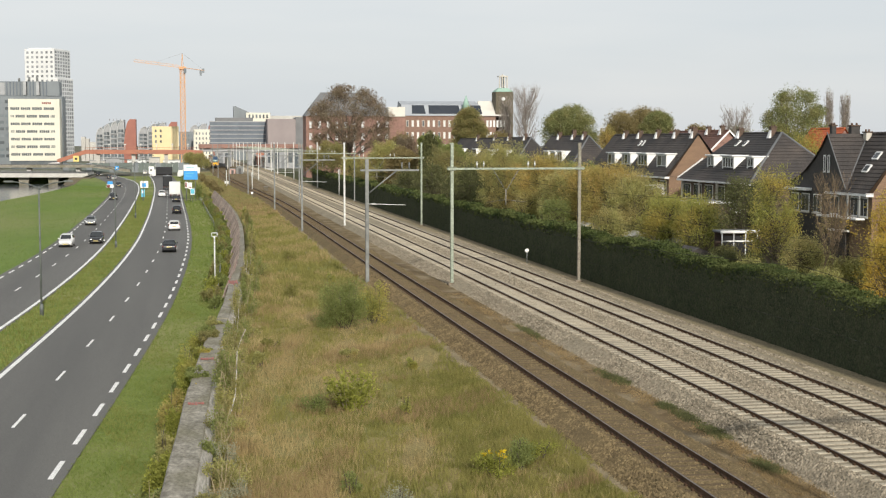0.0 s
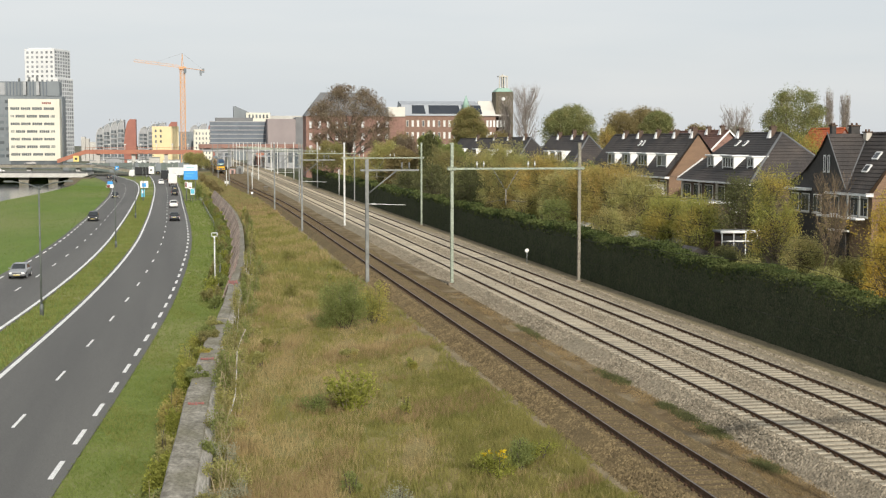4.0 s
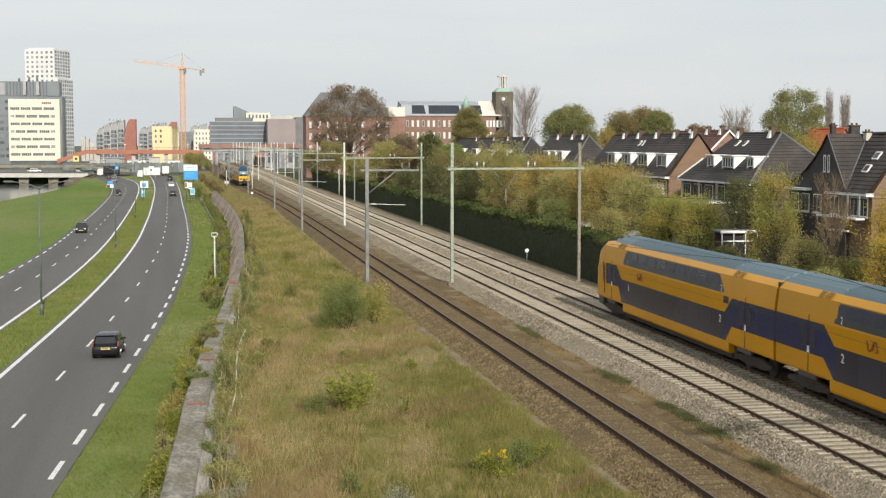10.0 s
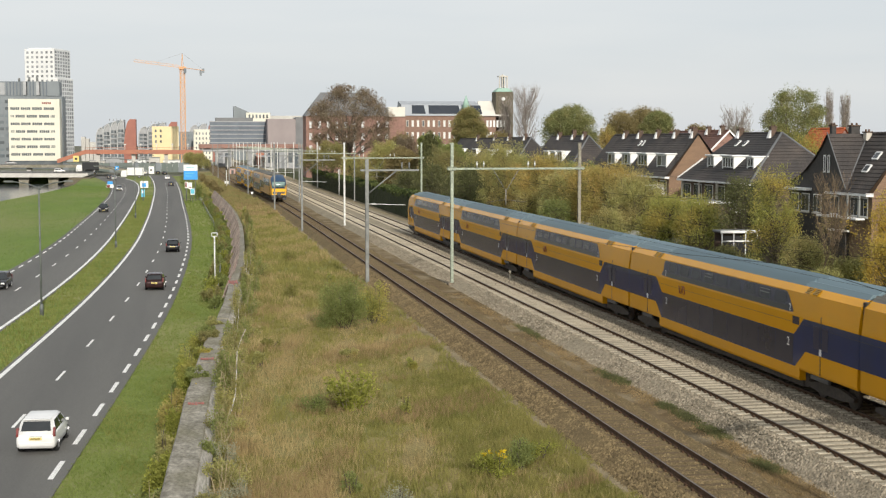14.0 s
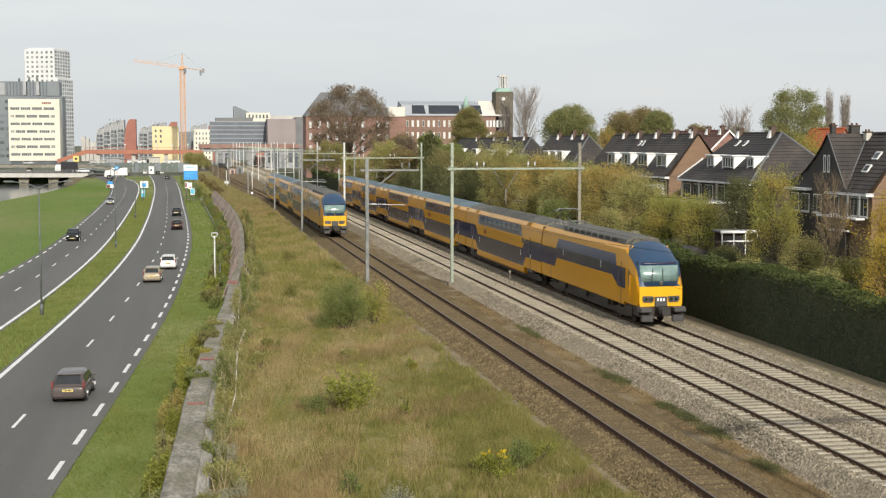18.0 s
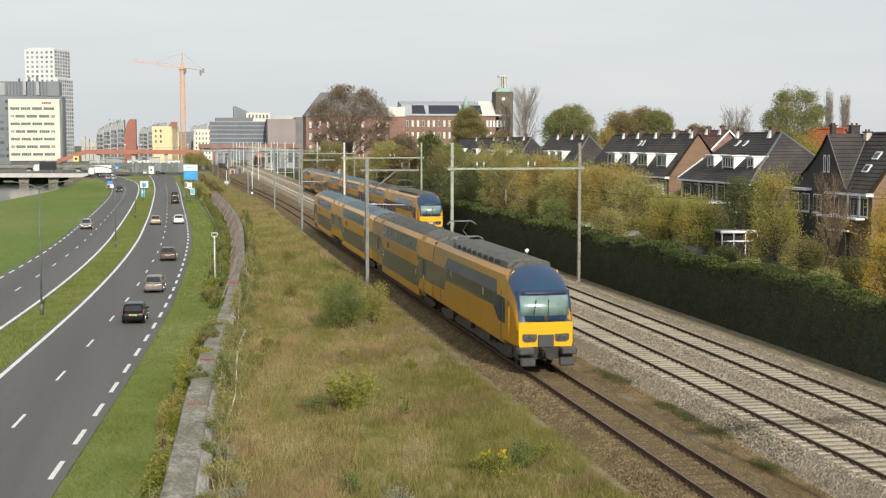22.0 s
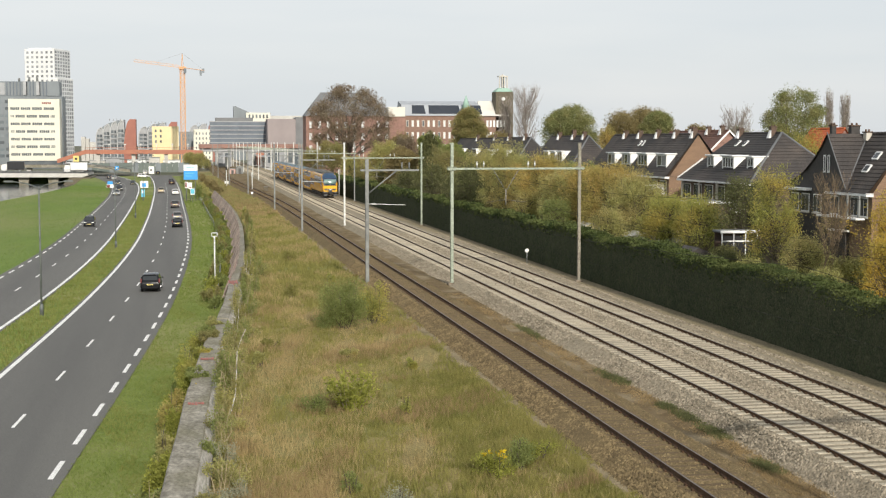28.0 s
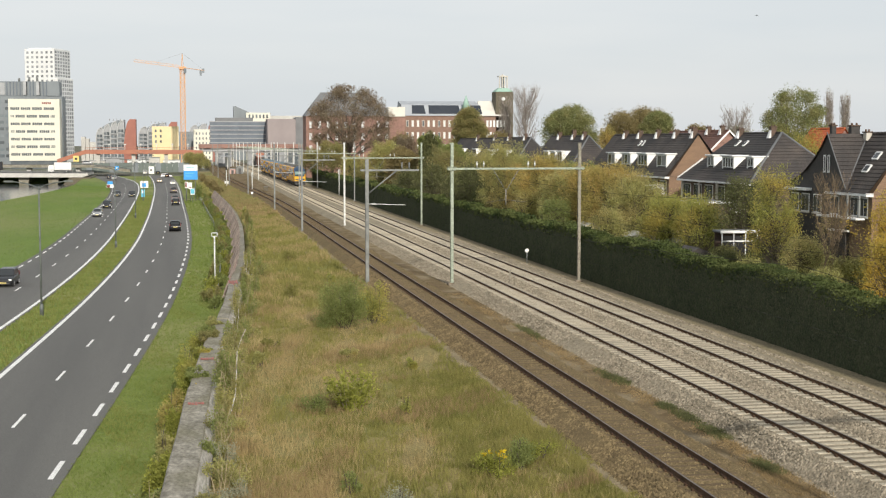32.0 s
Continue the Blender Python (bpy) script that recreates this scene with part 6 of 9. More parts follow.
def crane():
    c = building("tower_crane", "orange lattice tower crane with a long jib", -2.4, 700, category="crane")
    bm = bmesh.new()
    h = 49.0
    for sx in (-1, 1):
        for sy in (-1, 1):
            tube(bm, (sx * 1.15, sy * 1.15, 0), (sx * 1.15, sy * 1.15, h), 0.24, n=5)
    for k in range(22):
        z0, z1 = h * k / 22, h * (k + 1) / 22
        for sy in (-1, 1):
            tube(bm, (-1.15, sy * 1.15, z0), (1.15, sy * 1.15, z0), 0.10, n=4)
            tube(bm, (-1.15, sy * 1.15, z0), (1.15, sy * 1.15, z1), 0.15, n=4)
            tube(bm, (1.15, sy * 1.15, z0), (-1.15, sy * 1.15, z1), 0.13, n=4)
            tube(bm, (sy * 1.15, -1.15, z0), (sy * 1.15, 1.15, z1), 0.08, n=4)
    part("mast", bm, M["crane_paint"], c)
    bm = bmesh.new()
    bbox(bm, -1.7, -1.7, h - 0.3, 1.7, 1.7, h + 1.2, 0.1)
    part("slewing_ring", bm, M["crane_paint"], c)
    bm = bmesh.new()
    bbox(bm, 0.6, -2.4, h - 2.2, 2.0, -0.9, h + 0.2, 0.1)
    part("cabin", bm, M["pane_far"], c)
    bm = bmesh.new()
    for s in (-0.5, 0.5):
        tube(bm, (s, 0, h + 1), (0, 0, h + 8), 0.15, n=5)
    part("apex", bm, M["crane_paint"], c)
    bm = bmesh.new()
    for k in range(16):
        x0, x1 = -1.4 - k * 1.42, -1.4 - (k + 1) * 1.42
        r = lambda x: h + 0.5 + (-x) * 0.125
        for s in (-0.6, 0.6):
            tube(bm, (x0, s, r(x0)), (x1, s, r(x1)), 0.10, n=4)
            tube(bm, (x0, s, r(x0)), ((x0 + x1) / 2, 0, r(x0) + 1.25), 0.06, n=4)
            tube(bm, ((x0 + x1) / 2, 0, r(x0) + 1.25), (x1, s, r(x1)), 0.06, n=4)
        tube(bm, (x0, 0, r(x0) + 1.2), (x1, 0, r(x1) + 1.2), 0.10, n=4)
    part("jib", bm, M["crane_paint"], c)
    bm = bmesh.new()
    for s in (-0.7, 0.7):
        tube(bm, (1.4, s, h + 0.6), (11, s, h - 0.6), 0.14, n=5)
    part("counter_jib", bm, M["crane_paint"], c)
    bm = bmesh.new()
    bbox(bm, 8.6, -0.8, h - 3.2, 9.6, 0.8, h - 0.6, 0.1)
    bbox(bm, 9.8, -0.8, h - 1.6, 11.0, 0.8, h + 0.4, 0.1)
    part("counterweight", bm, M["grey_clad"], c)
    bm = bmesh.new()
    tube(bm, (0, 0, h + 8), (-13, 0, h + 3.4), 0.05, n=4)
    tube(bm, (0, 0, h + 8), (10.5, 0, h - 0.2), 0.05, n=4)
    part("stay", bm, M["galv"], c)


def bridges():
    b = building("footbridge", "rust-orange steel bridge over the road", 0, 560, z=0, category="bridge")
    bm = bmesh.new()
    solid(bm, [(-52, 1.8), (-41, 5.5), (2, 5.4), (6, 5.0), (6, 6.8), (2, 7.1), (-41, 7.2), (-52, 3.4)], "y", 0, 4)
    part("deck", bm, M["orange_steel"], b)
    bm = bmesh.new()
    for k in range(46):
        x = -41 + k * 0.95
        box(bm, x, -0.05, 7.1, x + 0.08, 0.05, 8.1)
    box(bm, -41, -0.06, 8.05, 3, 0.06, 8.15)
    part("railing", bm, M["orange_steel"], b)
    for k in range(7):
        bm = bmesh.new()
        x = -38 + k * 6.3
        tube(bm, (x, 2, 7.1), (x, 2, 9.3), 0.12, n=6)
        bbox(bm, x - 0.5, 1.7, 9.2, x + 0.5, 2.3, 9.6, 0.05)
        part("lamp", bm, M["white_steel"], b)
    for x in (-36, -22, -9, 3):
        bm = bmesh.new()
        solid(bm, [(x - 0.5, -2), (x + 0.5, -2), (x + 0.8, 5.5), (x - 0.8, 5.5)], "y", 1, 3)
        part("pier", bm, M["pale_concrete"], b)
    v = building("viaduct", "low pale concrete road bridge over the canal", 0, 488, z=0, category="bridge")
    bm = bmesh.new()
    solid(bm, [(-140, -1.7), (-37, -2.1), (-35, -1.5), (-35, -0.75), (-140, 0.05)], "y", 0, 30)
    part("deck", bm, M["pale_concrete"], v)
    bm = bmesh.new()
    solid(bm, [(-140, 0.052), (-35, -0.748), (-35, -0.70), (-140, 0.10)], "y", 1.2, 29)
    part("carriageway", bm, M["asphalt"], v)
    bm = bmesh.new()
    for k in range(60):
        x = -140 + k * 1.75
        box(bm, x, 0.1, -0.6, x + 0.08, 0.2, 0.55)
    box(bm, -140, 0.08, 0.5, -36, 0.22, 0.6)
    box(bm, -140, 0.08, 0.1, -36, 0.22, 0.17)
    part("guard_rail", bm, M["galv"], v)
    for x in (-92, -75, -57, -47):
        bm = bmesh.new()
        solid(bm, [(x - 1.4, -5.2), (x + 1.4, -5.2), (x + 1.9, -1.9), (x - 1.9, -1.9)], "y", 2, 28)
        part("pier", bm, M["concrete"], v)
    bm = bmesh.new()
    solid(bm, [(-44, -5.2), (-34, -5.2), (-34, -2.15), (-41, -2.15)], "y", -1, 31)
    part("abutment", bm, M["brick_dark"], v)
    # second deck behind and the green-grey screens along the ramps
    v2 = building("flyover", "far concrete flyover with a pale parapet", 0, 524, z=0, category="bridge")
    bm = bmesh.new()
    solid(bm, [(-150, 1.1), (-36, 0.7), (-22, -1.2), (-22, -0.2), (-36, 1.7), (-150, 2.0)], "y", 0, 11)
    part("deck", bm, M["concrete"], v2)
    bm = bmesh.new()
    solid(bm, [(-150, 2.005), (-36, 1.705), (-22, -0.195), (-22, -0.15), (-36, 1.75), (-150, 2.05)], "y", 1.0, 10.5)
    part("carriageway", bm, M["asphalt"], v2)
    for x in (-110, -85, -60, -42):
        bm = bmesh.new()
        box(bm, x, 2, -4, x + 1.6, 7, 0.5)
        part("pier", bm, M["pale_concrete"], v2)
    f = building("noise_screen", "long green-grey glass screen along the far ramp", 0, 540, z=-1.6, category="fence")
    for k in range(22):
        bm = bmesh.new()
        bbox(bm, -48 + k * 2.2, 0, 0, -48 + k * 2.2 + 2.14, 0.12, 3.6 + 0.12 * (k % 3), 0.03)
        part("panel", bm, M["screen_glass"] if k % 4 else M["grey_clad"], f)


def city_hall():
    b = building("town_hall", "brown brick town hall with a slate roof and solar panels", 0, 440, z=-0.9)
    x0, x1, d, eave, top = 70.0, 96.2, 14.0, 19.9, 24.4
    bm = bmesh.new()
    bbox(bm, x0, 0, 0, x1 + 9.5, d, eave, 0.05)
    part("wall", bm, M["brick_brown"], b)
    bm = bmesh.new()
    solid(bm, [(-0.4, eave), (d + 0.4, eave), (d / 2 + 2, top + 0.6), (2.6, top - 0.8)], "x", x0 - 0.3, x1)
    part("roof", bm, M["zinc"], b)
    for a, c_ in ((73.0, 77.6), (78.6, 89.4), (90.3, 96.8)):
        bm = bmesh.new()
        vs = [bm.verts.new(p) for p in ((a, 0.0, eave + 0.75), (c_, 0.0, eave + 0.75), (c_ - 0.3, 2.35, top - 0.95), (a + 0.3, 2.35, top - 0.95), (a, 0.35, eave + 0.5), (c_, 0.35, eave + 0.5), (c_ - 0.3, 2.7, top - 1.2), (a + 0.3, 2.7, top - 1.2))]
        for f in BOX_F:
            bm.faces.new([vs[i] for i in f])
        part("solar_panel", bm, M["solar"], b)
    bm = bmesh.new()
    vs = [bm.verts.new(p) for p in ((x1 - 0.5, -0.6, eave), (x1 + 9.8, -0.6, eave), (x1 + 6.3, 5.5, top + 0.6), (x1 + 0.2, 5.5, top + 0.6), (x1 - 0.5, 12, eave), (x1 + 9.8, 12, eave))]
    for f in ((0, 1, 2, 3), (1, 5, 2), (5, 4, 3, 2), (4, 0, 3), (0, 4, 5, 1)):
        bm.faces.new([vs[i] for i in f])
    part("pale_roof", bm, M["pale_roof"], b, "pale metal hipped roof of the end wing")
    for r, z in enumerate((16.2, 12.3, 8.4)):
        for k in range(14):
            bm = bmesh.new()
            x = x0 + 1.0 + k * 1.78
            box(bm, x, -0.1, z, x + 0.8, 0.3, z + 2.2)
            w = part("window", bm, M["stone_trim"], b)
            bm = bmesh.new()
            box(bm, x + 0.12, -0.14, z + 0.14, x + 0.68, -0.08, z + 2.06)
            part("pane", bm, M["pane_far"] if k % 3 == 0 else M["tower_white"], w)
        for k in range(6):
            bm = bmesh.new()
            x = x1 + 2.0 + k * 1.15
            box(bm, x, -0.1, z, x + 0.7, 0.3, z + 2.2)
            part("window", bm, M["tower_white"], b)
    bm = bmesh.new()
    tube(bm, (91.0, -1.0, 0), (91.0, -1.0, eave + 2.2), 1.5, n=12)
    part("turret", bm, M["brick_brown"], b)
    bm = bmesh.new()
    tube(bm, (91.0, -1.0, eave + 2.2), (91.0, -1.0, eave + 6.8), 1.6, 0.05, n=12)
    part("spire", bm, M["copper_green"], b)
    t = building("clock_tower", "dark brick clock tower with an open lantern on top", 104.4, 443, z=-0.9, category="tower")
    bm = bmesh.new()
    bbox(bm, -3.0, -3.0, 0, 3.0, 3.0, 28.0, 0.06)
    part("shaft", bm, M["brick_dark"], t)
    bm = bmesh.new()
    vs = [bm.verts.new(p) for p in ((-3.1, -3.1, 28.0), (3.1, -3.1, 28.0), (3.1, 3.1, 28.0), (-3.1, 3.1, 28.0), (-1.5, -1.5, 29.3), (1.5, -1.5, 29.3), (1.5, 1.5, 29.3), (-1.5, 1.5, 29.3))]
    for f in BOX_F:
        bm.faces.new([vs[i] for i in f])
    part("roof", bm, M["copper_green"], t)
    for s in (-1.25, -0.4, 0.4, 1.25):
        bm = bmesh.new()
        box(bm, s - 0.16, -1.4, 29.2, s + 0.16, -1.0, 33.0)
        part("column", bm, M["stone_trim"], t)
    bm = bmesh.new()
    box(bm, -0.35, -0.1, 29.2, 0.35, 0.6, 33.0)
    part("lantern_core", bm, M["slate"], t)
    bm = bmesh.new()
    bbox(bm, -1.5, -1.5, 33.0, 1.5, 1.5, 33.4, 0.05)
    tube(bm, (0, 0, 33.4), (0, 0, 34.0), 0.6, 0.1, n=8)
    part("lantern_cap", bm, M["stone_trim"], t)
    bm = bmesh.new()
    tube(bm, (-0.4, -3.12, 25.6), (-0.4, -3.0, 25.6), 0.6, n=16)
    part("clock_face", bm, M["tower_white"], t)
    b = building("brick_school", "red brick building with a steep slate roof behind the tree", 36.5, 424, z=-0.9)
    bm = bmesh.new()
    bbox(bm, 0, 0, 0, 26, 12, 19.4, 0.05)
    bbox(bm, 26.2, -0.4, 0, 31.6, 12, 19.2, 0.05)
    part("wall", bm, M["brick_red"], b)
    bm = bmesh.new()
    vs = [bm.verts.new(p) for p in ((-0.3, -0.3, 19.4), (26.2, -0.3, 19.4), (26.2, 12.3, 19.4), (-0.3, 12.3, 19.4), (5.2, 6, 27.0), (21, 6, 27.0))]
    for f in ((0, 1, 5, 4), (1, 2, 5), (2, 3, 4, 5), (3, 0, 4), (0, 3, 2, 1)):
        bm.faces.new([vs[i] for i in f])
    part("roof", bm, M["slate"], b)
    bm = bmesh.new()
    bbox(bm, 26.0, -0.8, 19.2, 31.5, 12, 22.3, 0.1)
    part("attic_block", bm, M["pale_roof"], b)
    for r in range(3):
        for k in range(9):
            x = 1.0 + k * 2.75 + (0 if k < 7 else 2.2)
            bm = bmesh.new()
            box(bm, x, -0.55, 8 + r * 3.8, x + 0.85, 0.3, 10.1 + r * 3.8)
            part("window", bm, M["tower_white"], b)


def kiosks():
    """Low pale pavilions and site huts behind the footbridge."""
    rng = random.Random(12)
    for k, (x, w, h, m) in enumerate(((-46, 7, 3.0, M["pale_concrete"]), (-37, 6, 4.2, M["silver_clad"]), (-29, 9, 3.4, M["tower_white"]), (-18.5, 5, 4.6, M["pale_concrete"]), (-12, 8, 3.2, M["tower_white"]), (-3, 7, 3.8, M["office_cream"]), (5, 6, 3.0, M["tower_white"]))):
        b = building("site_hut", "low pale hut beyond the far junction", x, 655 + 4 * (k % 3), category="hut")
        bm = bmesh.new()
        bbox(bm, 0, 0, 0, w, 5, h, 0.06)
        part("wall", bm, m, b)
        bm = bmesh.new()
        bbox(bm, -0.3, -0.3, h, w + 0.3, 5.3, h + 0.25, 0.05)
        part("roof", bm, M["silver_clad"], b)
        for q in range(3):
            bm = bmesh.new()
            box(bm, w * (0.1 + 0.3 * q), -0.06, 1.0, w * (0.1 + 0.3 * q) + w * 0.18, 0.1, 2.2)
            part("window", bm, M["pane_far"], b)


def station():
    """A low railway station beyond the far end of the tracks, with platform roofs."""
    b = building("station", "grey railway station hall with a red-brown roof edge", 9.0, 606, z=-1.5, category="station")
    # the hall bridges the tracks; waiting rooms stand between and beside them
    bm = bmesh.new()
    bbox(bm, -4, 0, 7.6, 56, 14, 9.0, 0.1)
    part("bridge_beam", bm, M["silver_clad"], b)
    for x0, x1 in ((3.7, 9.6), (19.5, 56)):
        bm = bmesh.new()
        bbox(bm, x0, 0.5, 0, x1, 13.5, 7.59, 0.1)
        part("wall", bm, M["silver_clad"], b)
    bm = bmesh.new()
    bbox(bm, -4.5, -1.2, 9.0, 56.5, 14.5, 10.9, 0.1)
    part("roof_edge", bm, M["brick_red"], b, "red-brown roof edge")
    for k in range(14):
        x = 4.0 + k * 3.0 if k < 2 else 20.0 + (k - 2) * 3.0
        bm = bmesh.new()
        box(bm, x, 0.42, 0.4 + 2.2 * (k % 3 == 1), x + 2.1, 0.8, 7.0 - 1.4 * (k % 4 == 2))
        part("window", bm, M["pane_far"] if k % 3 else M["pane_pale"], b)
    for x in (-3.0, 3.4, 9.6, 19.4, 27.0, 34.5, 42.0, 49.5):
        bm = bmesh.new()
        bbox(bm, x, -1.1, 0, x + 0.5, -0.6, 9.0, 0.05)
        part("column", bm, M["pale_concrete"], b)
    bm = bmesh.new()
    bbox(bm, 20.4, -3.0, 0, 24.2, -1.3, 7.4, 0.08)
    part("lift_shaft", bm, M["orange_steel"], b, "orange lift shaft")
    for x, y, w in ((12.8, 560, 6.2), (28.0, 562, 7.0)):
        p = building("platform_roof", "pale grey platform roof on white posts", x, y, z=-1.5, category="platform roof")
        bm = bmesh.new()
        bbox(bm, 0, 0, 0, w, 42, 0.9, 0.05)
        part("platform", bm, M["pale_concrete"], p)
        bm = bmesh.new()
        solid(bm, [(0.2, 5.9), (w / 2, 5.5), (w - 0.2, 5.9), (w - 0.2, 6.2), (w / 2, 5.8), (0.2, 6.2)], "y", 0.5, 39)
        part("roof", bm, M["silver_clad"], p)
        for k in range(5):
            bm = bmesh.new()
            bbox(bm, w / 2 - 0.16, 2 + k * 8.5, 0.9, w / 2 + 0.16, 2.3 + k * 8.5, 5.55, 0.03)
            part("post", bm, M["white_steel"], p)


def lineside_huts():
    for x, w, h, m, lab in ((13.7, 2.0, 1.7, M["office_pink"], "small pinkish lineside hut beside the tracks"), (16.0, 2.4, 2.4, M["galv"], "dark grey lineside equipment cabin beside the tracks")):
        b = building("equipment_hut", lab, x, 464, z=-0.62, category="hut")
        bm = bmesh.new()
        bbox(bm, 0, 0, 0, w, 3.0, h, 0.05)
        part("wall", bm, m, b)
        bm = bmesh.new()
        solid(bm, [(-0.1, h), (w + 0.1, h), (w + 0.1, h + 0.08), (w / 2, h + 0.3), (-0.1, h + 0.08)], "y", -0.1, 3.1)
        part("roof", bm, M["galv"], b)
        bm = bmesh.new()
        box(bm, w * 0.3, -0.04, 0.05, w * 0.7, 0.1, h * 0.8)
        part("door", bm, M["dark_grey"], b)


station()
lineside_huts()
white_tower()
office()
kiosks()
far_blocks()
crane()
bridges()
city_hall()


# ---- houses along the railway ----
M["roof_tile"] = mat("dark_brown_roof_tiles", (0.055, 0.047, 0.044), (0.08, 0.068, 0.060), 0.8, 0.75, fine=9, spec=0.3, c3=(0.045, 0.041, 0.04))
M["roof_red"] = mat("old_red_roof_tiles", (0.17, 0.075, 0.05), (0.12, 0.06, 0.045), 0.8, 0.8, fine=9)
M["orange_tile"] = mat("orange_roof_tiles", (0.56, 0.13, 0.04), (0.48, 0.11, 0.04), 0.8, 0.8, fine=6)
M["brick_tan"] = mat("tan_brown_brick", (0.225, 0.145, 0.092), (0.18, 0.117, 0.078), 0.5, 0.9, fine=7, stretch=(1, 1, 3))
M["brick_deep"] = mat("deep_brown_brick", (0.115, 0.075, 0.055), (0.085, 0.06, 0.045), 0.5, 0.9, fine=7, stretch=(1, 1, 3))
M["black_clad"] = mat("black_tile_hanging", (0.030, 0.027, 0.026), (0.045, 0.04, 0.037), 1.0, 0.7, fine=6, stretch=(1, 1, 2))
M["house_glass"] = mat("house_window_glass", (0.045, 0.05, 0.055), (0.07, 0.075, 0.08), 0.8, 0.08, rand=0.4)
M["curtain"] = mat("net_curtain_behind_glass", (0.30, 0.30, 0.28), (0.20, 0.20, 0.19), 3.0, 0.4, stretch=(4, 4, 0.3), rand=0.3)


def tiled_slope(parent, p_eave, p_ridge, y0, y1, courses, material, hip0=0.0, hip1=0.0, name="roof_slope"):
    """Overlapping courses of tiles between an eave line and a ridge line, given as (x, z); hip: how far the ridge end is drawn in."""
    bm = bmesh.new()
    (xe, ze), (xr, zr) = p_eave, p_ridge
    nx_, nz_ = -(zr - ze), (xr - xe)
    ln = math.hypot(nx_, nz_)
    nx_, nz_ = nx_ / ln, nz_ / ln
    if nz_ < 0:
        nx_, nz_ = -nx_, -nz_
    prev = None
    for k in range(courses):
        t0, t1 = k / courses, (k + 1) / courses
        row = []
        for t, lift in ((t0, 0.055), (t1, 0.02)):
            x, z = xe + (xr - xe) * t + nx_ * lift, ze + (zr - ze) * t + nz_ * lift
            row.append((bm.verts.new((x, y0 + hip0 * t, z)), bm.verts.new((x, y1 - hip1 * t, z))))
        bm.faces.new((row[0][0], row[0][1], row[1][1], row[1][0]))
        if prev:
            bm.faces.new((prev[0], prev[1], row[0][1], row[0][0]))
        else:
            lo = (bm.verts.new((xe, y0, ze - 0.05)), bm.verts.new((xe, y1, ze - 0.05)))
            bm.faces.new((lo[0], lo[1], row[0][1], row[0][0]))
        prev = row[1]
    back = [bm.verts.new(p) for p in ((xe, y0, ze - 0.06), (xe, y1, ze - 0.06), (xr, y1 - hip1, zr - 0.06), (xr, y0 + hip0, zr - 0.06))]
    bm.faces.new(back)
    return part(name, bm, material, parent)


def courses(bm, eave_a, eave_b, ridge_a, ridge_b, n):
    """Overlapping tile courses on any flat slope, from its eave line up to its ridge line or point."""
    ea, eb, ra, rb = (Vector(v) for v in (eave_a, eave_b, ridge_a, ridge_b))
    nrm = (eb - ea).cross(ra - ea).normalized()
    if nrm.z < 0:
        nrm = -nrm
    prev = [bm.verts.new(ea - nrm * 0.06), bm.verts.new(eb - nrm * 0.06)]
    low = prev
    for k in range(n):
        for t, lift in ((k / n, 0.06), ((k + 1) / n, 0.02)):
            row = [bm.verts.new(ea.lerp(ra, t * 0.995) + nrm * lift), bm.verts.new(eb.lerp(rb, t * 0.995) + nrm * lift)]
            bm.faces.new((prev[0], prev[1], row[1], row[0]))
            prev = row
    bm.faces.new((low[1], low[0], prev[0], prev[1]))


def chimney(parent, x, y, z0, z1, w=0.58, d=0.5, brick=None, lead=True):
    z1 = z0 + (z1 - z0) * 0.74
    bm = bmesh.new()
    bbox(bm, x - w / 2, y - d / 2, z0, x + w / 2, y + d / 2, z1, 0.02)
    c = part("chimney", bm, brick or M["brick_deep"], parent)
    bm = bmesh.new()
    bbox(bm, x - w / 2 - 0.06, y - d / 2 - 0.06, z1, x + w / 2 + 0.06, y + d / 2 + 0.06, z1 + 0.1, 0.02)
    for s in (-0.27 * w, 0.27 * w):
        tube(bm, (x + s, y, z1 + 0.1), (x + s, y, z1 + 0.26), 0.09, 0.07, n=7)
    part("chimney_pot", bm, M["brick_deep"], c)
    if not lead:
        return
    bm = bmesh.new()
    solid(bm, [(x - w / 2 - 0.30, z0 + 0.05), (x - w / 2 - 0.02, z0 + 0.05), (x - w / 2 - 0.02, z0 + 0.85)], "y", y - d / 2 - 0.05, y + d / 2)
    part("lead_flashing", bm, M["white"], c)


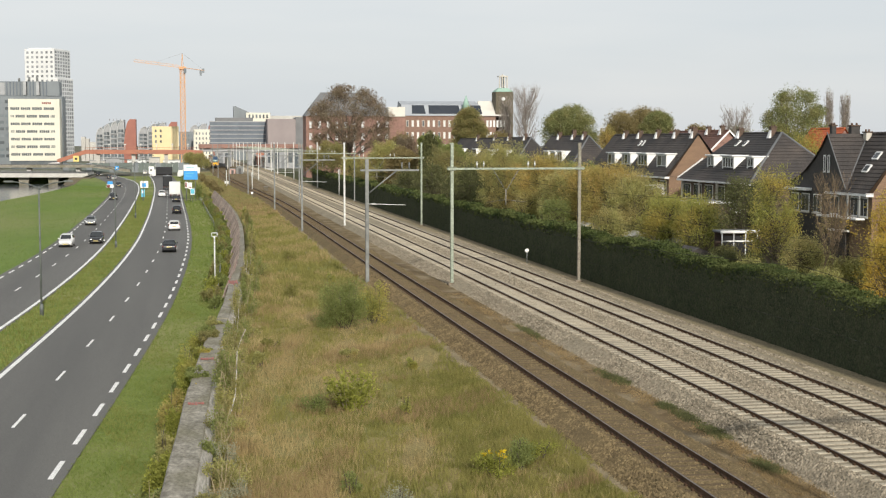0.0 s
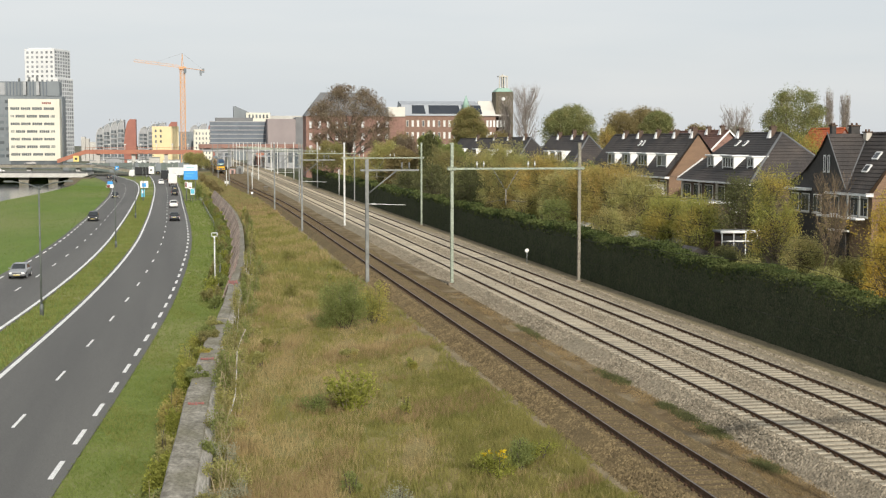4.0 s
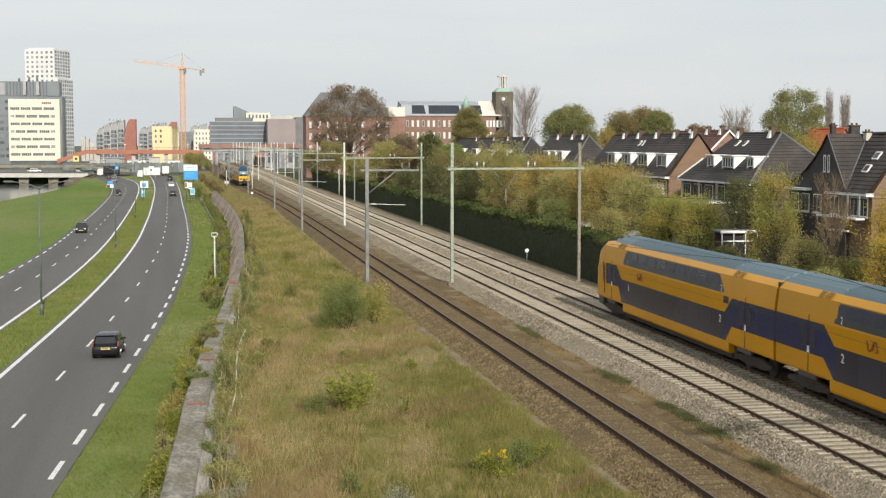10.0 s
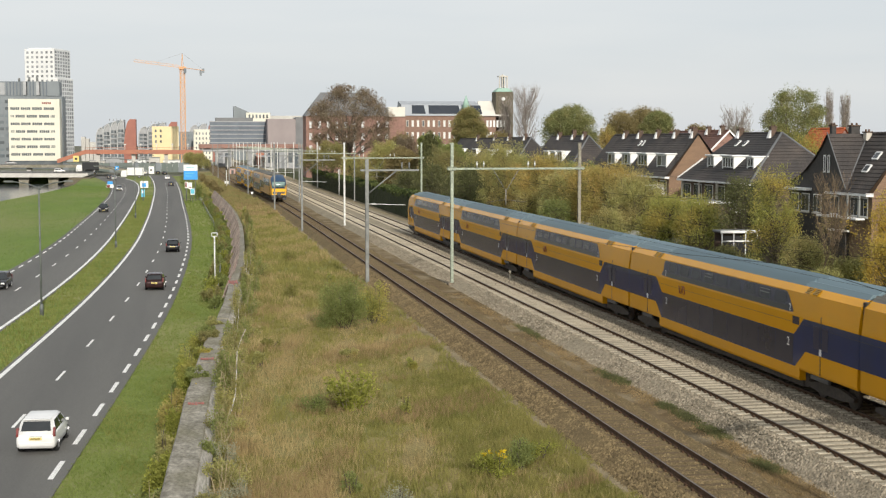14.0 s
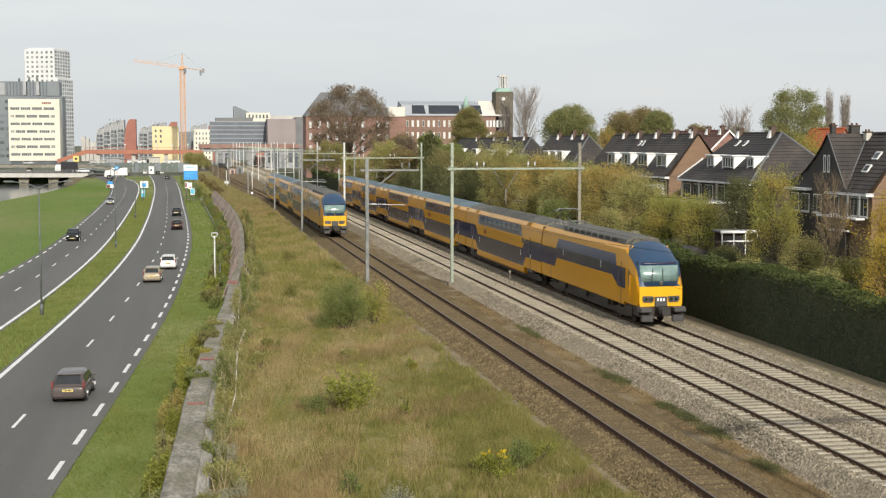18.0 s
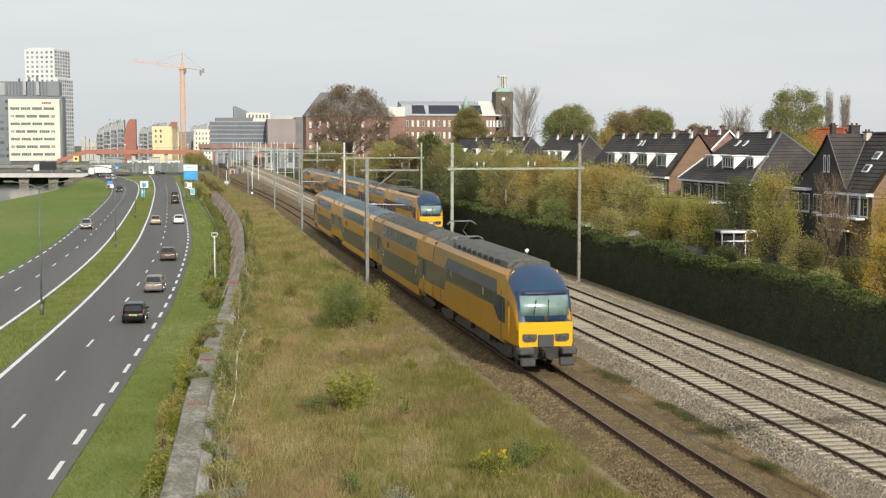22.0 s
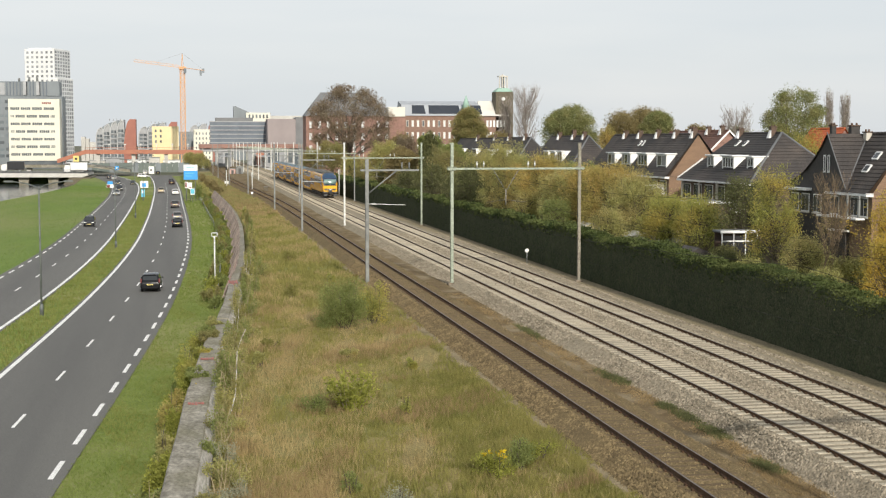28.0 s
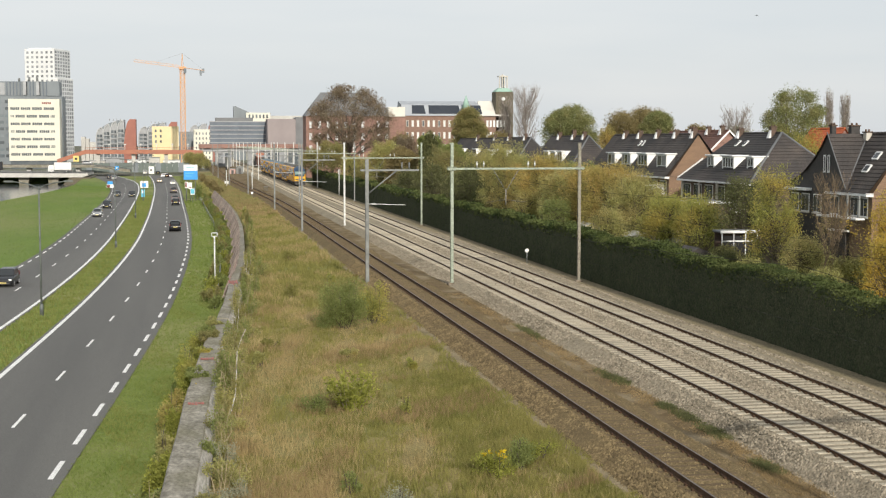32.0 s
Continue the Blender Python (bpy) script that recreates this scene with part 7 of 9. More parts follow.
def dormer(parent, xf, yc, w, z0, z1, xback, panes=3, curtain=False):
    """A flat-roofed dormer that looks along -x, with white cheeks."""
    bm = bmesh.new()
    box(bm, xf + 0.1, yc - w / 2 + 0.08, z0, xback, yc + w / 2 - 0.08, z1 - 0.05)
    d = part("dormer", bm, M["black_clad"], parent)
    for s in (-1, 1):
        bm = bmesh.new()
        solid(bm, [(xf, z0 + 0.02), (xf, z1), (xback, z1), (xf + (xback - xf) * 0.95, z1 - 0.1)], "y", yc + s * w / 2 - 0.06, yc + s * w / 2 + 0.06)
        part("cheek", bm, M["white"], d)
    bm = bmesh.new()
    bbox(bm, xf - 0.22, yc - w / 2 - 0.18, z1, xback + 0.1, yc + w / 2 + 0.18, z1 + 0.16, 0.03)
    part("dormer_roof", bm, M["white"], d)
    for k in range(panes):
        a = yc - w / 2 + 0.12 + (w - 0.24) * k / panes
        b = a + (w - 0.24) / panes - 0.08
        bm = bmesh.new()
        box(bm, xf, a, z0 + 0.18, xf + 0.12, b, z1 - 0.06)
        f = part("window_frame", bm, M["white"], d)
        bm = bmesh.new()
        box(bm, xf - 0.015, a + 0.09, z0 + 0.27, xf + 0.05, b - 0.09, z1 - 0.15)
        part("pane", bm, M["curtain"] if (curtain and k % 2 == 0) else M["house_glass"], f)


def wall_window(parent, x, y0, y1, z0, z1, panes=2):
    """A window in a wall that looks along -x."""
    bm = bmesh.new()
    box(bm, x - 0.05, y0, z0, x + 0.12, y1, z1)
    f = part("window", bm, M["white"], parent)
    for k in range(panes):
        a = y0 + 0.07 + (y1 - y0 - 0.07) * k / panes
        bm = bmesh.new()
        box(bm, x - 0.065, a, z0 + 0.08, x + 0.05, a + (y1 - y0 - 0.07) / panes - 0.07, z1 - 0.08)
        part("pane", bm, M["house_glass"], f)
    bm = bmesh.new()
    box(bm, x - 0.14, y0 - 0.08, z0 - 0.09, x + 0.02, y1 + 0.08, z0)
    part("sill", bm, M["stone_trim"], f)


def skylight(parent, x, y, z, w, h, tilt):
    bm = bmesh.new()
    m = Matrix.Translation((x, y, z)) @ Euler((0, tilt, 0)).to_matrix().to_4x4()
    box(bm, -h / 2, -w / 2, 0.02, h / 2, w / 2, 0.12, m=m)
    s = part("skylight", bm, M["white"], parent)
    bm = bmesh.new()
    box(bm, -h / 2 + 0.1, -w / 2 + 0.1, 0.05, h / 2 - 0.1, w / 2 - 0.1, 0.135, m=m)
    part("pane", bm, M["house_glass"], s)


def row_houses(y0, y1, ridge, eave, half, label, dormers=(), stacks=(), gable=None, tiles=None, xr=58.2, base=-0.9, hip=0.0, far_hip=0.0, lights=(), balcony=False, lower_windows=True):
    h = empty("terraced_house")
    tagged(h, label, "house", "houses beside the railway")
    gable, tiles = gable or M["brick_tan"], tiles or M["roof_tile"]
    xe, xw = xr - half, xr - half + 0.45
    top = lambda d: ridge - (ridge - eave) * (abs(d) / half)
    bm = bmesh.new()
    out = [(xw, base), (2 * xr - xw, base), (2 * xr - xw, eave - 0.05), (xr, ridge - 0.12) if not hip else (2 * xr - xw, eave - 0.06), (xw, eave - 0.05)]
    if hip:
        out = [(xw, base), (2 * xr - xw, base), (2 * xr - xw, eave - 0.05), (xw, eave - 0.05)]
    solid(bm, out, "y", y0 + 0.05, y1 - 0.05)
    part("wall", bm, gable, h)
    n = max(10, int(math.hypot(half, ridge - eave) / 0.34))
    tiled_slope(h, (xe, eave), (xr, ridge), y0 - 0.12, y1 + 0.12, n, tiles, hip0=hip, hip1=far_hip)
    tiled_slope(h, (2 * xr - xe, eave), (xr, ridge), y0 - 0.12, y1 + 0.12, n, tiles, hip0=hip, hip1=far_hip)
    if far_hip:
        bm = bmesh.new()
        courses(bm, (xe, y1 + 0.12, eave), (2 * xr - xe, y1 + 0.12, eave), (xr, y1 + 0.12 - far_hip, ridge), (xr, y1 + 0.12 - far_hip, ridge), 16)
        part("hip_slope", bm, tiles, h)
    if hip:
        bm = bmesh.new()
        courses(bm, (xe, y0 - 0.12, eave), (2 * xr - xe, y0 - 0.12, eave), (xr, y0 - 0.12 + hip, ridge), (xr, y0 - 0.12 + hip, ridge), 16)
        part("hip_slope", bm, tiles, h)
        bm = bmesh.new()
        tube(bm, (xe, y0 - 0.12, eave + 0.03), (xr, y0 - 0.12 + hip, ridge + 0.05), 0.12, n=6)
        tube(bm, (2 * xr - xe, y0 - 0.12, eave + 0.03), (xr, y0 - 0.12 + hip, ridge + 0.05), 0.12, n=6)
        part("hip_tiles", bm, M["slate"], h)
    bm = bmesh.new()
    for k in range(int((y1 - y0 - hip - far_hip) / 0.42)):
        tube(bm, (xr, y0 + hip + k * 0.42, ridge + 0.03), (xr, y0 + hip + k * 0.42 + 0.40, ridge + 0.05), 0.12, n=6)
    part("ridge_tiles", bm, tiles, h)
    bm = bmesh.new()
    box(bm, xe - 0.16, y0 - 0.25, eave - 0.2, xe + 0.06, y1 + 0.1, eave - 0.02)
    box(bm, xe - 0.2, y0 - 0.30, eave - 0.22, xe + 0.35, y0 - 0.14, eave + 0.02)
    part("gutter", bm, M["white"], h)
    for d in dormers:
        yc, w, z0, z1 = d[:4]
        xf = xr - half * (ridge - z0) / (ridge - eave) - 0.05
        xb = xr - half * (ridge - z1) / (ridge - eave) + 0.15
        dormer(h, xf, yc, w, z0, z1, xb, d[4] if len(d) > 4 else 3, len(d) > 5)
    for y, z1 in stacks:
        chimney(h, xr - 0.25, y, ridge - 0.55, z1)
    for y, d, w, hh in lights:
        skylight(h, xr - d, y, top(d) + 0.02, w, hh, -math.atan2(ridge - eave, half))
    if lower_windows:
        y, k = y0 + 0.8, 0
        while y + 2.4 < y1:
            wall_window(h, xw, y, y + 2.2, max(base + 3.6, eave - 2.1), eave - 0.45, 3)
            wall_window(h, xw, y + 0.1, y + 2.0, base + 0.9, base + 2.5, 2)
            y += 3.1
    if balcony:
        bm = bmesh.new()
        bbox(bm, xw - 1.5, y0 + 0.8, eave - 2.85, xw, y1 - 0.4, eave - 2.55, 0.03)
        part("balcony_slab", bm, M["white"], h)
        for k in range(4):
            y = y0 + 3.5 + (y1 - y0 - 4.4) * k / 3
            bm = bmesh.new()
            bbox(bm, xw - 0.4, y - 0.1, base, xw - 0.2, y + 0.1, eave - 0.2, 0.02)
            part("post", bm, M["stone_trim"], h)
    return h


row_houses(147.8, 179.2, 11.15, 6.2, 3.95, "terraced brick houses with dark tiled roof and white dormers", dormers=[(170.5, 3.0, 7.2, 8.75, 2, 1), (164.4, 3.4, 7.2, 8.75, 3, 1), (158.1, 3.4, 7.2, 8.75, 3), (151.3, 3.2, 7.2, 8.75, 2, 1)], stacks=[(173.3, 11.9), (167.4, 11.9), (160.6, 12.0), (154.2, 11.9), (148.4, 12.2)], lights=[(165.5, 0.9, 0.5, 0.8), (164.2, 0.9, 0.5, 0.8)])
row_houses(120.6, 139.6, 11.1, 6.25, 5.3, "terraced houses with dark hipped tile roof and dormers", dormers=[(133.8, 1.7, 7.55, 8.75, 2, 1), (128.9, 2.9, 7.45, 8.75, 4), (123.7, 1.5, 7.6, 8.7, 2)], stacks=[(134.6, 11.9), (126.6, 12.1)], gable=M["brick_deep"], xr=58.0, hip=4.6, far_hip=4.2, lights=[(133.0, 1.2, 0.5, 0.8), (131.0, 1.2, 0.5, 0.8)], balcony=True)
row_houses(188.0, 212.0, 11.1, 6.2, 3.95, "terraced brick houses with dark hipped roof and white dormers", dormers=[(203.5, 2.4, 7.2, 8.75, 2), (199.6, 2.4, 7.2, 8.75, 2), (195.8, 2.4, 7.2, 8.75, 2)], stacks=[(206.0, 12.0), (198.0, 12.4), (192.5, 12.0)], hip=3.4)
row_houses(222.0, 252.0, 11.0, 6.2, 3.9, "distant terraced houses with dark tiled roofs", dormers=[(244, 3, 7.2, 8.75, 2), (232, 3, 7.2, 8.75, 2)], stacks=[(240, 12), (228, 12)], lower_windows=False, hip=3.4)
row_houses(262.0, 305.0, 11.0, 6.2, 3.9, "distant terraced houses with dark tiled roofs", dormers=[(290, 3, 7.2, 8.75, 2), (275, 3, 7.2, 8.75, 2)], stacks=[(285, 12), (268, 12)], xr=62.0, lower_windows=False, hip=3.4)
row_houses(160.0, 181.0, 11.65, 7.1, 4.6, "brick houses with a dull red roof behind the terrace", stacks=[(161.5, 12.6), (166, 12.5), (172, 12.5)], gable=M["brick_red"], tiles=M["roof_red"], xr=67.05, lower_windows=False)
row_houses(135.2, 143.2, 11.66, 6.0, 4.4, "house with a bright orange tiled roof behind the others", gable=M["brick_red"], tiles=M["orange_tile"], xr=70.0, lower_windows=False)


def verge_boards(xr, y, ridge, eave, half):
    v = empty("verge_boards")
    tagged(v, "white painted verge boards on a brick gable", "roof trim")
    for s in (-1, 1):
        bm = bmesh.new()
        solid(bm, [(xr, ridge + 0.12), (xr + s * half, eave + 0.12), (xr + s * half, eave - 0.15), (xr, ridge - 0.15)], "y", y - 0.1, y)
        part("board", bm, M["white"], v)


def back_extension(x0, x1, y0, y1, top, rail, label):
    """A brick extension with a white-edged flat roof, or a railed balcony on it."""
    e = empty("house_extension", (x0, y0, -0.9))
    tagged(e, label, "extension")
    w, d, h = x1 - x0, y1 - y0, top + 0.9
    bm = bmesh.new()
    bbox(bm, 0.1, 0.1, 0, w, d, h - 0.25, 0.02)
    part("wall", bm, M["brick_deep"], e)
    bm = bmesh.new()
    bbox(bm, 0, 0, h - 0.246, w, d, h, 0.03)
    part("roof_edge", bm, M["white"], e, "white roof edge")
    bm = bmesh.new()
    bbox(bm, 0.14, 0.14, h + 0.004, w - 0.1, d - 0.1, h + 0.05, 0.01)
    part("roof_felt", bm, M["slate"], e)
    if rail:
        for z in (h + 0.10, h + 0.92):
            bm = bmesh.new()
            bbox(bm, 0.03, 0.03, z, w - 0.03, 0.09, z + 0.07, 0.01)
            part("rail", bm, M["white"], e)
        for k in range(15):
            bm = bmesh.new()
            box(bm, 0.08 + k * (w - 0.2) / 14, 0.045, h + 0.17, 0.13 + k * (w - 0.2) / 14, 0.075, h + 0.92)
            part("baluster", bm, M["white"], e)


back_extension(47.6, 51.2, 121.6, 126.0, 4.5, False, "brick house extension with a white-edged flat roof")
back_extension(51.8, 54.2, 147.9, 151.5, 4.3, True, "brick extension with a white railed balcony on it")


def hip_board(p, q):
    v = empty("verge_board")
    tagged(v, "white painted board along a roof edge", "roof trim")
    bm = bmesh.new()
    tube(bm, p, q, 0.11, n=4)
    part("board", bm, M["white"], v)


hip_board((52.7, 139.75, 6.35), (54.9, 138.0, 8.45))
verge_boards(67.05, 159.8, 11.65, 7.1, 4.6)


def corner_house():
    """A steep wing with roof windows, and a black gable with bell-cast eaves towards the railway."""
    h = row_houses(86.4, 92.4, 10.8, 6.6, 3.3, "dark corner house with steep cross gable and roof windows", gable=M["brick_tan"], xr=49.8, lights=[(88.7, 1.28, 0.8, 0.68), (88.8, 2.0, 0.8, 0.68)], lower_windows=False)
    x0, x1, yc = 46.62, 52.9, 92.5
    prof = [(89.5, 6.75), (yc, 10.82), (93.76, 9.62), (94.83, 8.80), (96.02, 8.06), (97.3, 7.5), (98.9, 7.05)]
    bm = bmesh.new()
    solid(bm, [(89.6, -0.9), (89.6, 6.7)] + prof[1:] + [(98.8, -0.9)], "x", x0, x1)
    part("cross_gable", bm, M["black_clad"], h)
    for a, b in zip(prof, prof[1:]):
        bm = bmesh.new()
        lo, hi = (a, b) if a[1] < b[1] else (b, a)
        n = max(3, int(math.hypot(b[0] - a[0], b[1] - a[1]) / 0.34))
        courses(bm, (x0 - 0.12, *lo), (x1, *lo), (x0 - 0.12, *hi), (x1, *hi), n)
        part("gable_slope", bm, M["roof_tile"], h)
    # a pale lead valley and a light verge strip
    for p, q, r in (((46.5, 89.55, 6.75), (49.75, 92.42, 10.86), 0.06), ((x0 - 0.14, 89.5, 6.85), (x0 - 0.14, yc, 10.92), 0.045)):
        bm = bmesh.new()
        tube(bm, p, q, r, n=6)
        part("valley_strip", bm, M["slate"], h)
    for y in (92.86, 92.22):
        bm = bmesh.new()
        box(bm, x0 - 0.04, y, 7.95, x0 + 0.05, y + 0.34, 9.25)
        f = part("window", bm, M["white"], h)
        bm = bmesh.new()
        box(bm, x0 - 0.05, y + 0.1, 8.05, x0 + 0.02, y + 0.24, 9.15)
        part("pane", bm, M["house_glass"], f)
    for y in (90.6, 93.4, 95.4, 97.2):
        wall_window(h, x0, y, y + 1.3, 4.9, 6.3, 2)
    for y in (87.0, 88.4):
        wall_window(h, 46.95, y, y + 1.1, 4.9, 6.3, 2)
    for y0, y1, z in ((86.8, 92.9, 4.72), (89.0, 91.0, 3.75)):
        bm = bmesh.new()
        bbox(bm, x0 - 0.7, y0, z, x0, y1, z + 0.13, 0.03)
        part("canopy", bm, M["white"], h)
    bm = bmesh.new()
    bbox(bm, x0 - 0.55, 95.1, 6.52, x0 + 0.1, 98.9, 6.72, 0.03)
    part("gutter", bm, M["white"], h)
    for y in (88.6, 86.9):
        bm = bmesh.new()
        bbox(bm, x0 - 0.5, y - 0.08, 4.9, x0 - 0.34, y + 0.08, 6.42, 0.02)
        part("post", bm, M["galv"], h)
    chimney(h, 47.2, 93.0, 10.2, 11.8, 0.36, 0.4, M["black_clad"], False)
    chimney(h, 48.85, 92.9, 10.3, 11.75, 0.7, 0.5, M["black_clad"], False)
    chimney(h, 49.45, 92.0, 10.3, 11.1, 0.45, 0.5, M["stone_trim"], False)


corner_house()


def shed(x, y, w, d, h, wallm, roofm, label):
    s = empty("garden_shed", (x, y, -0.9))
    tagged(s, label, "shed", "sheds in the gardens")
    bm = bmesh.new()
    bbox(bm, 0, 0, 0, w, d, h, 0.03)
    part("wall", bm, wallm, s)
    bm = bmesh.new()
    solid(bm, [(-0.25, h - 0.05), (w + 0.25, h - 0.05), (w + 0.25, h + 0.15), (w / 2, h + 0.75), (-0.25, h + 0.15)], "y", -0.2, d + 0.2)
    part("roof", bm, roofm, s)
    bm = bmesh.new()
    box(bm, -0.04, d * 0.3, 0.1, 0.03, d * 0.3 + 0.85, h - 0.3)
    part("door", bm, M["board"], s)
    bm = bmesh.new()
    box(bm, w * 0.3, -0.04, 1.0, w * 0.6, 0.03, h - 0.4)
    part("window", bm, M["house_glass"], s)


def conservatory(x, y):
    s = empty("conservatory", (x, y, -0.9))
    tagged(s, "white flat-roofed conservatory in a back garden", "conservatory")
    bm = bmesh.new()
    bbox(bm, -0.12, -0.08, 4.42, 2.9, 1.5, 4.58, 0.03)
    part("roof", bm, M["slate"], s, "dark felt roof")
    bm = bmesh.new()
    bbox(bm, -0.15, -0.15, 4.40, 2.93, -0.085, 4.60, 0.02)
    part("fascia", bm, M["white"], s, "white fascia board")
    for k in range(4):
        bm = bmesh.new()
        bbox(bm, k * 0.92 + 0.02, 0, 0, k * 0.92 + 0.08, 0.12, 4.42, 0.01)
        part("post", bm, M["white"], s)
    for k in range(3):
        bm = bmesh.new()
        box(bm, k * 0.92 + 0.08, 0.04, 1.6, k * 0.92 + 0.94, 0.07, 4.2)
        part("pane", bm, M["sill_black"], s)
        bm = bmesh.new()
        box(bm, k * 0.92 + 0.10, 0.02, 3.75, k * 0.92 + 0.92, 0.09, 3.85)
        part("transom", bm, M["white"], s)
    bm = bmesh.new()
    box(bm, 0.0, -0.02, 0, 2.84, 0.14, 1.6)
    part("plinth", bm, M["brick_tan"], s)
    bm = bmesh.new()
    box(bm, 0.0, 1.3, 0, 2.8, 1.4, 4.42)
    part("back_wall", bm, M["brick_deep"], s)


shed(39.2, 104, 3.2, 3.0, 2.6, M["board"], M["slate"], "brown timber garden shed with a dark roof")
shed(37.5, 112, 3.0, 2.6, 2.5, M["brick_tan"], M["pale_roof"], "small brick shed with a pale roof")
shed(35.2, 92, 2.3, 2.4, 2.7, M["board"], M["roof_tile"], "small timber shed with a brown tiled roof")
conservatory(38.55, 93)
shed(35.8, 121, 2.6, 2.6, 2.8, M["brick_tan"], M["pale_roof"], "small shed with a pale roof by the hedge")


# ---- plants ----
LEAF = {
    "green": leafy("green_leaves", (0.17, 0.20, 0.07), (0.36, 0.395, 0.145), 0.55),
    "pale": leafy("pale_green_leaves", (0.175, 0.195, 0.082), (0.36, 0.37, 0.165), 0.5, other=(0.33, 0.29, 0.13)),
    "lime": leafy("yellow_green_leaves", (0.205, 0.225, 0.07), (0.52, 0.505, 0.155), 0.6, other=(0.62, 0.45, 0.12)),
    "gold": leafy("golden_autumn_leaves", (0.30, 0.275, 0.10), (0.56, 0.475, 0.175), 0.6, other=(0.60, 0.40, 0.14)),
    "amber": leafy("amber_autumn_leaves", (0.43, 0.32, 0.07), (0.74, 0.53, 0.11), 0.62, other=(0.40, 0.37, 0.11)),
    "mixed": leafy("dull_mixed_leaves", (0.27, 0.275, 0.11), (0.58, 0.545, 0.22), 0.6, other=(0.50, 0.38, 0.17)),
    "moss": leafy("mossy_olive_leaves", (0.185, 0.18, 0.075), (0.40, 0.37, 0.16), 0.5, other=(0.36, 0.285, 0.13)),
    "spring": leafy("lime_green_leaves", (0.19, 0.205, 0.05), (0.45, 0.46, 0.11), 0.55),
    "copper": leafy("copper_beech_leaves", (0.14, 0.105, 0.075), (0.31, 0.235, 0.165), 0.4, other=(0.25, 0.225, 0.15)),
    "olive": leafy("olive_leaves", (0.20, 0.165, 0.08), (0.38, 0.31, 0.15), 0.5),
    "dark": leafy("dark_evergreen_leaves", (0.078, 0.086, 0.042), (0.20, 0.205, 0.090), 0.35),
    "ivy": leafy("ivy_leaves", (0.032, 0.049, 0.020), (0.108, 0.132, 0.046), 0.2, other=(0.125, 0.138, 0.052)),
    # darker copy of ivy: the shade of the hedge face is in the colour
    "shade_ivy": leafy("shaded_ivy_leaves", (0.037, 0.050, 0.032), (0.094, 0.112, 0.060), 0.15),
    "straw": leafy("dry_grass_blades", (0.265, 0.215, 0.10), (0.50, 0.405, 0.205), 0.4, other=(0.39, 0.285, 0.145)),
    "russet": leafy("russet_dry_stalks", (0.245, 0.18, 0.092), (0.41, 0.305, 0.165), 0.4),
    "blade": leafy("green_grass_blades", (0.162, 0.168, 0.052), (0.345, 0.308, 0.110), 0.4),
    "lawn": leafy("short_verge_blades", (0.136, 0.182, 0.046), (0.232, 0.277, 0.088), 0.3),
    "bank_blade": leafy("bank_grass_blades", (0.125, 0.19, 0.045), (0.20, 0.26, 0.075), 0.3),
    "verge_blade": leafy("yellowing_verge_blades", (0.165, 0.18, 0.05), (0.29, 0.295, 0.105), 0.35),
    "flower": leafy("yellow_flower_heads", (0.45, 0.33, 0.02), (0.62, 0.46, 0.04), 0.2),
    "grey_weed": leafy("grey_green_weed", (0.19, 0.20, 0.13), (0.40, 0.40, 0.29), 0.35),
}


def quads_at(p, size, rng, flat=0.0, aspect=1.0):
    """A small pointed leaf at each point."""
    n = len(p)
    d = rng.normal(size=(n, 3))
    d[:, 2] *= 1 - flat
    d /= np.linalg.norm(d, axis=1)[:, None] + 1e-9
    e = np.cross(d, rng.normal(size=(n, 3)))
    e /= np.linalg.norm(e, axis=1)[:, None] + 1e-9
    s = (size * (0.55 + 0.9 * rng.rand(n)))[:, None]
    a, b = d * s * aspect, e * s
    v = np.stack([p + a, p - a * 0.7 + b * 0.64, p - a * 0.7 - b * 0.64], 1)
    return v.reshape(-1, 3), np.arange(n * 3).reshape(n, 3)


def cloud(name, blobs, n, size, material, parent, seed, shell_=(0.15, 1.3), flat=0.2):
    """Leaves spread over many uneven clumps: (x, y, z, rx, rz)."""
    rng = np.random.RandomState(seed)
    bl = np.array(blobs, float)
    w = bl[:, 3] ** 2
    i = rng.choice(len(bl), n, p=w / w.sum())
    d = rng.normal(size=(n, 3))
    d /= np.linalg.norm(d, axis=1)[:, None]
    r = shell_[0] + (shell_[1] - shell_[0]) * rng.rand(n) ** 0.8
    r *= 1 + 0.18 * np.sin(d[:, 0] * 7 + i) * np.cos(d[:, 2] * 6 + d[:, 1] * 5)
    p = bl[i, :3] + d * np.stack([bl[i, 3], bl[i, 3], bl[i, 4]], -1) * r[:, None]
    v, f = quads_at(p, size, rng, flat)
    return mesh_ob(name, v.tolist(), f.tolist(), material, parent)


def limb(bm, p, q, r0, r1, rng, bends=3, sides=5):
    """A bent, tapering branch with joined rings."""
    p, q = Vector(p), Vector(q)
    way = (q - p).normalized()
    side = way.orthogonal().normalized()
    other = way.cross(side)
    last = None
    for k in range(bends + 1):
        t = k / bends
        c = p.lerp(q, t)
        if 0 < k < bends:
            c += Vector((rng.uniform(-1, 1), rng.uniform(-1, 1), rng.uniform(-0.3, 0.8))) * (q - p).length * 0.07
        r = r0 + (r1 - r0) * t
        ring = [bm.verts.new(c + side * (r * math.cos(6.2832 * i / sides)) + other * (r * math.sin(6.2832 * i / sides))) for i in range(sides)]
        if last:
            for i in range(sides):
                bm.faces.new((last[i], last[(i + 1) % sides], ring[(i + 1) % sides], ring[i]))
        last = ring


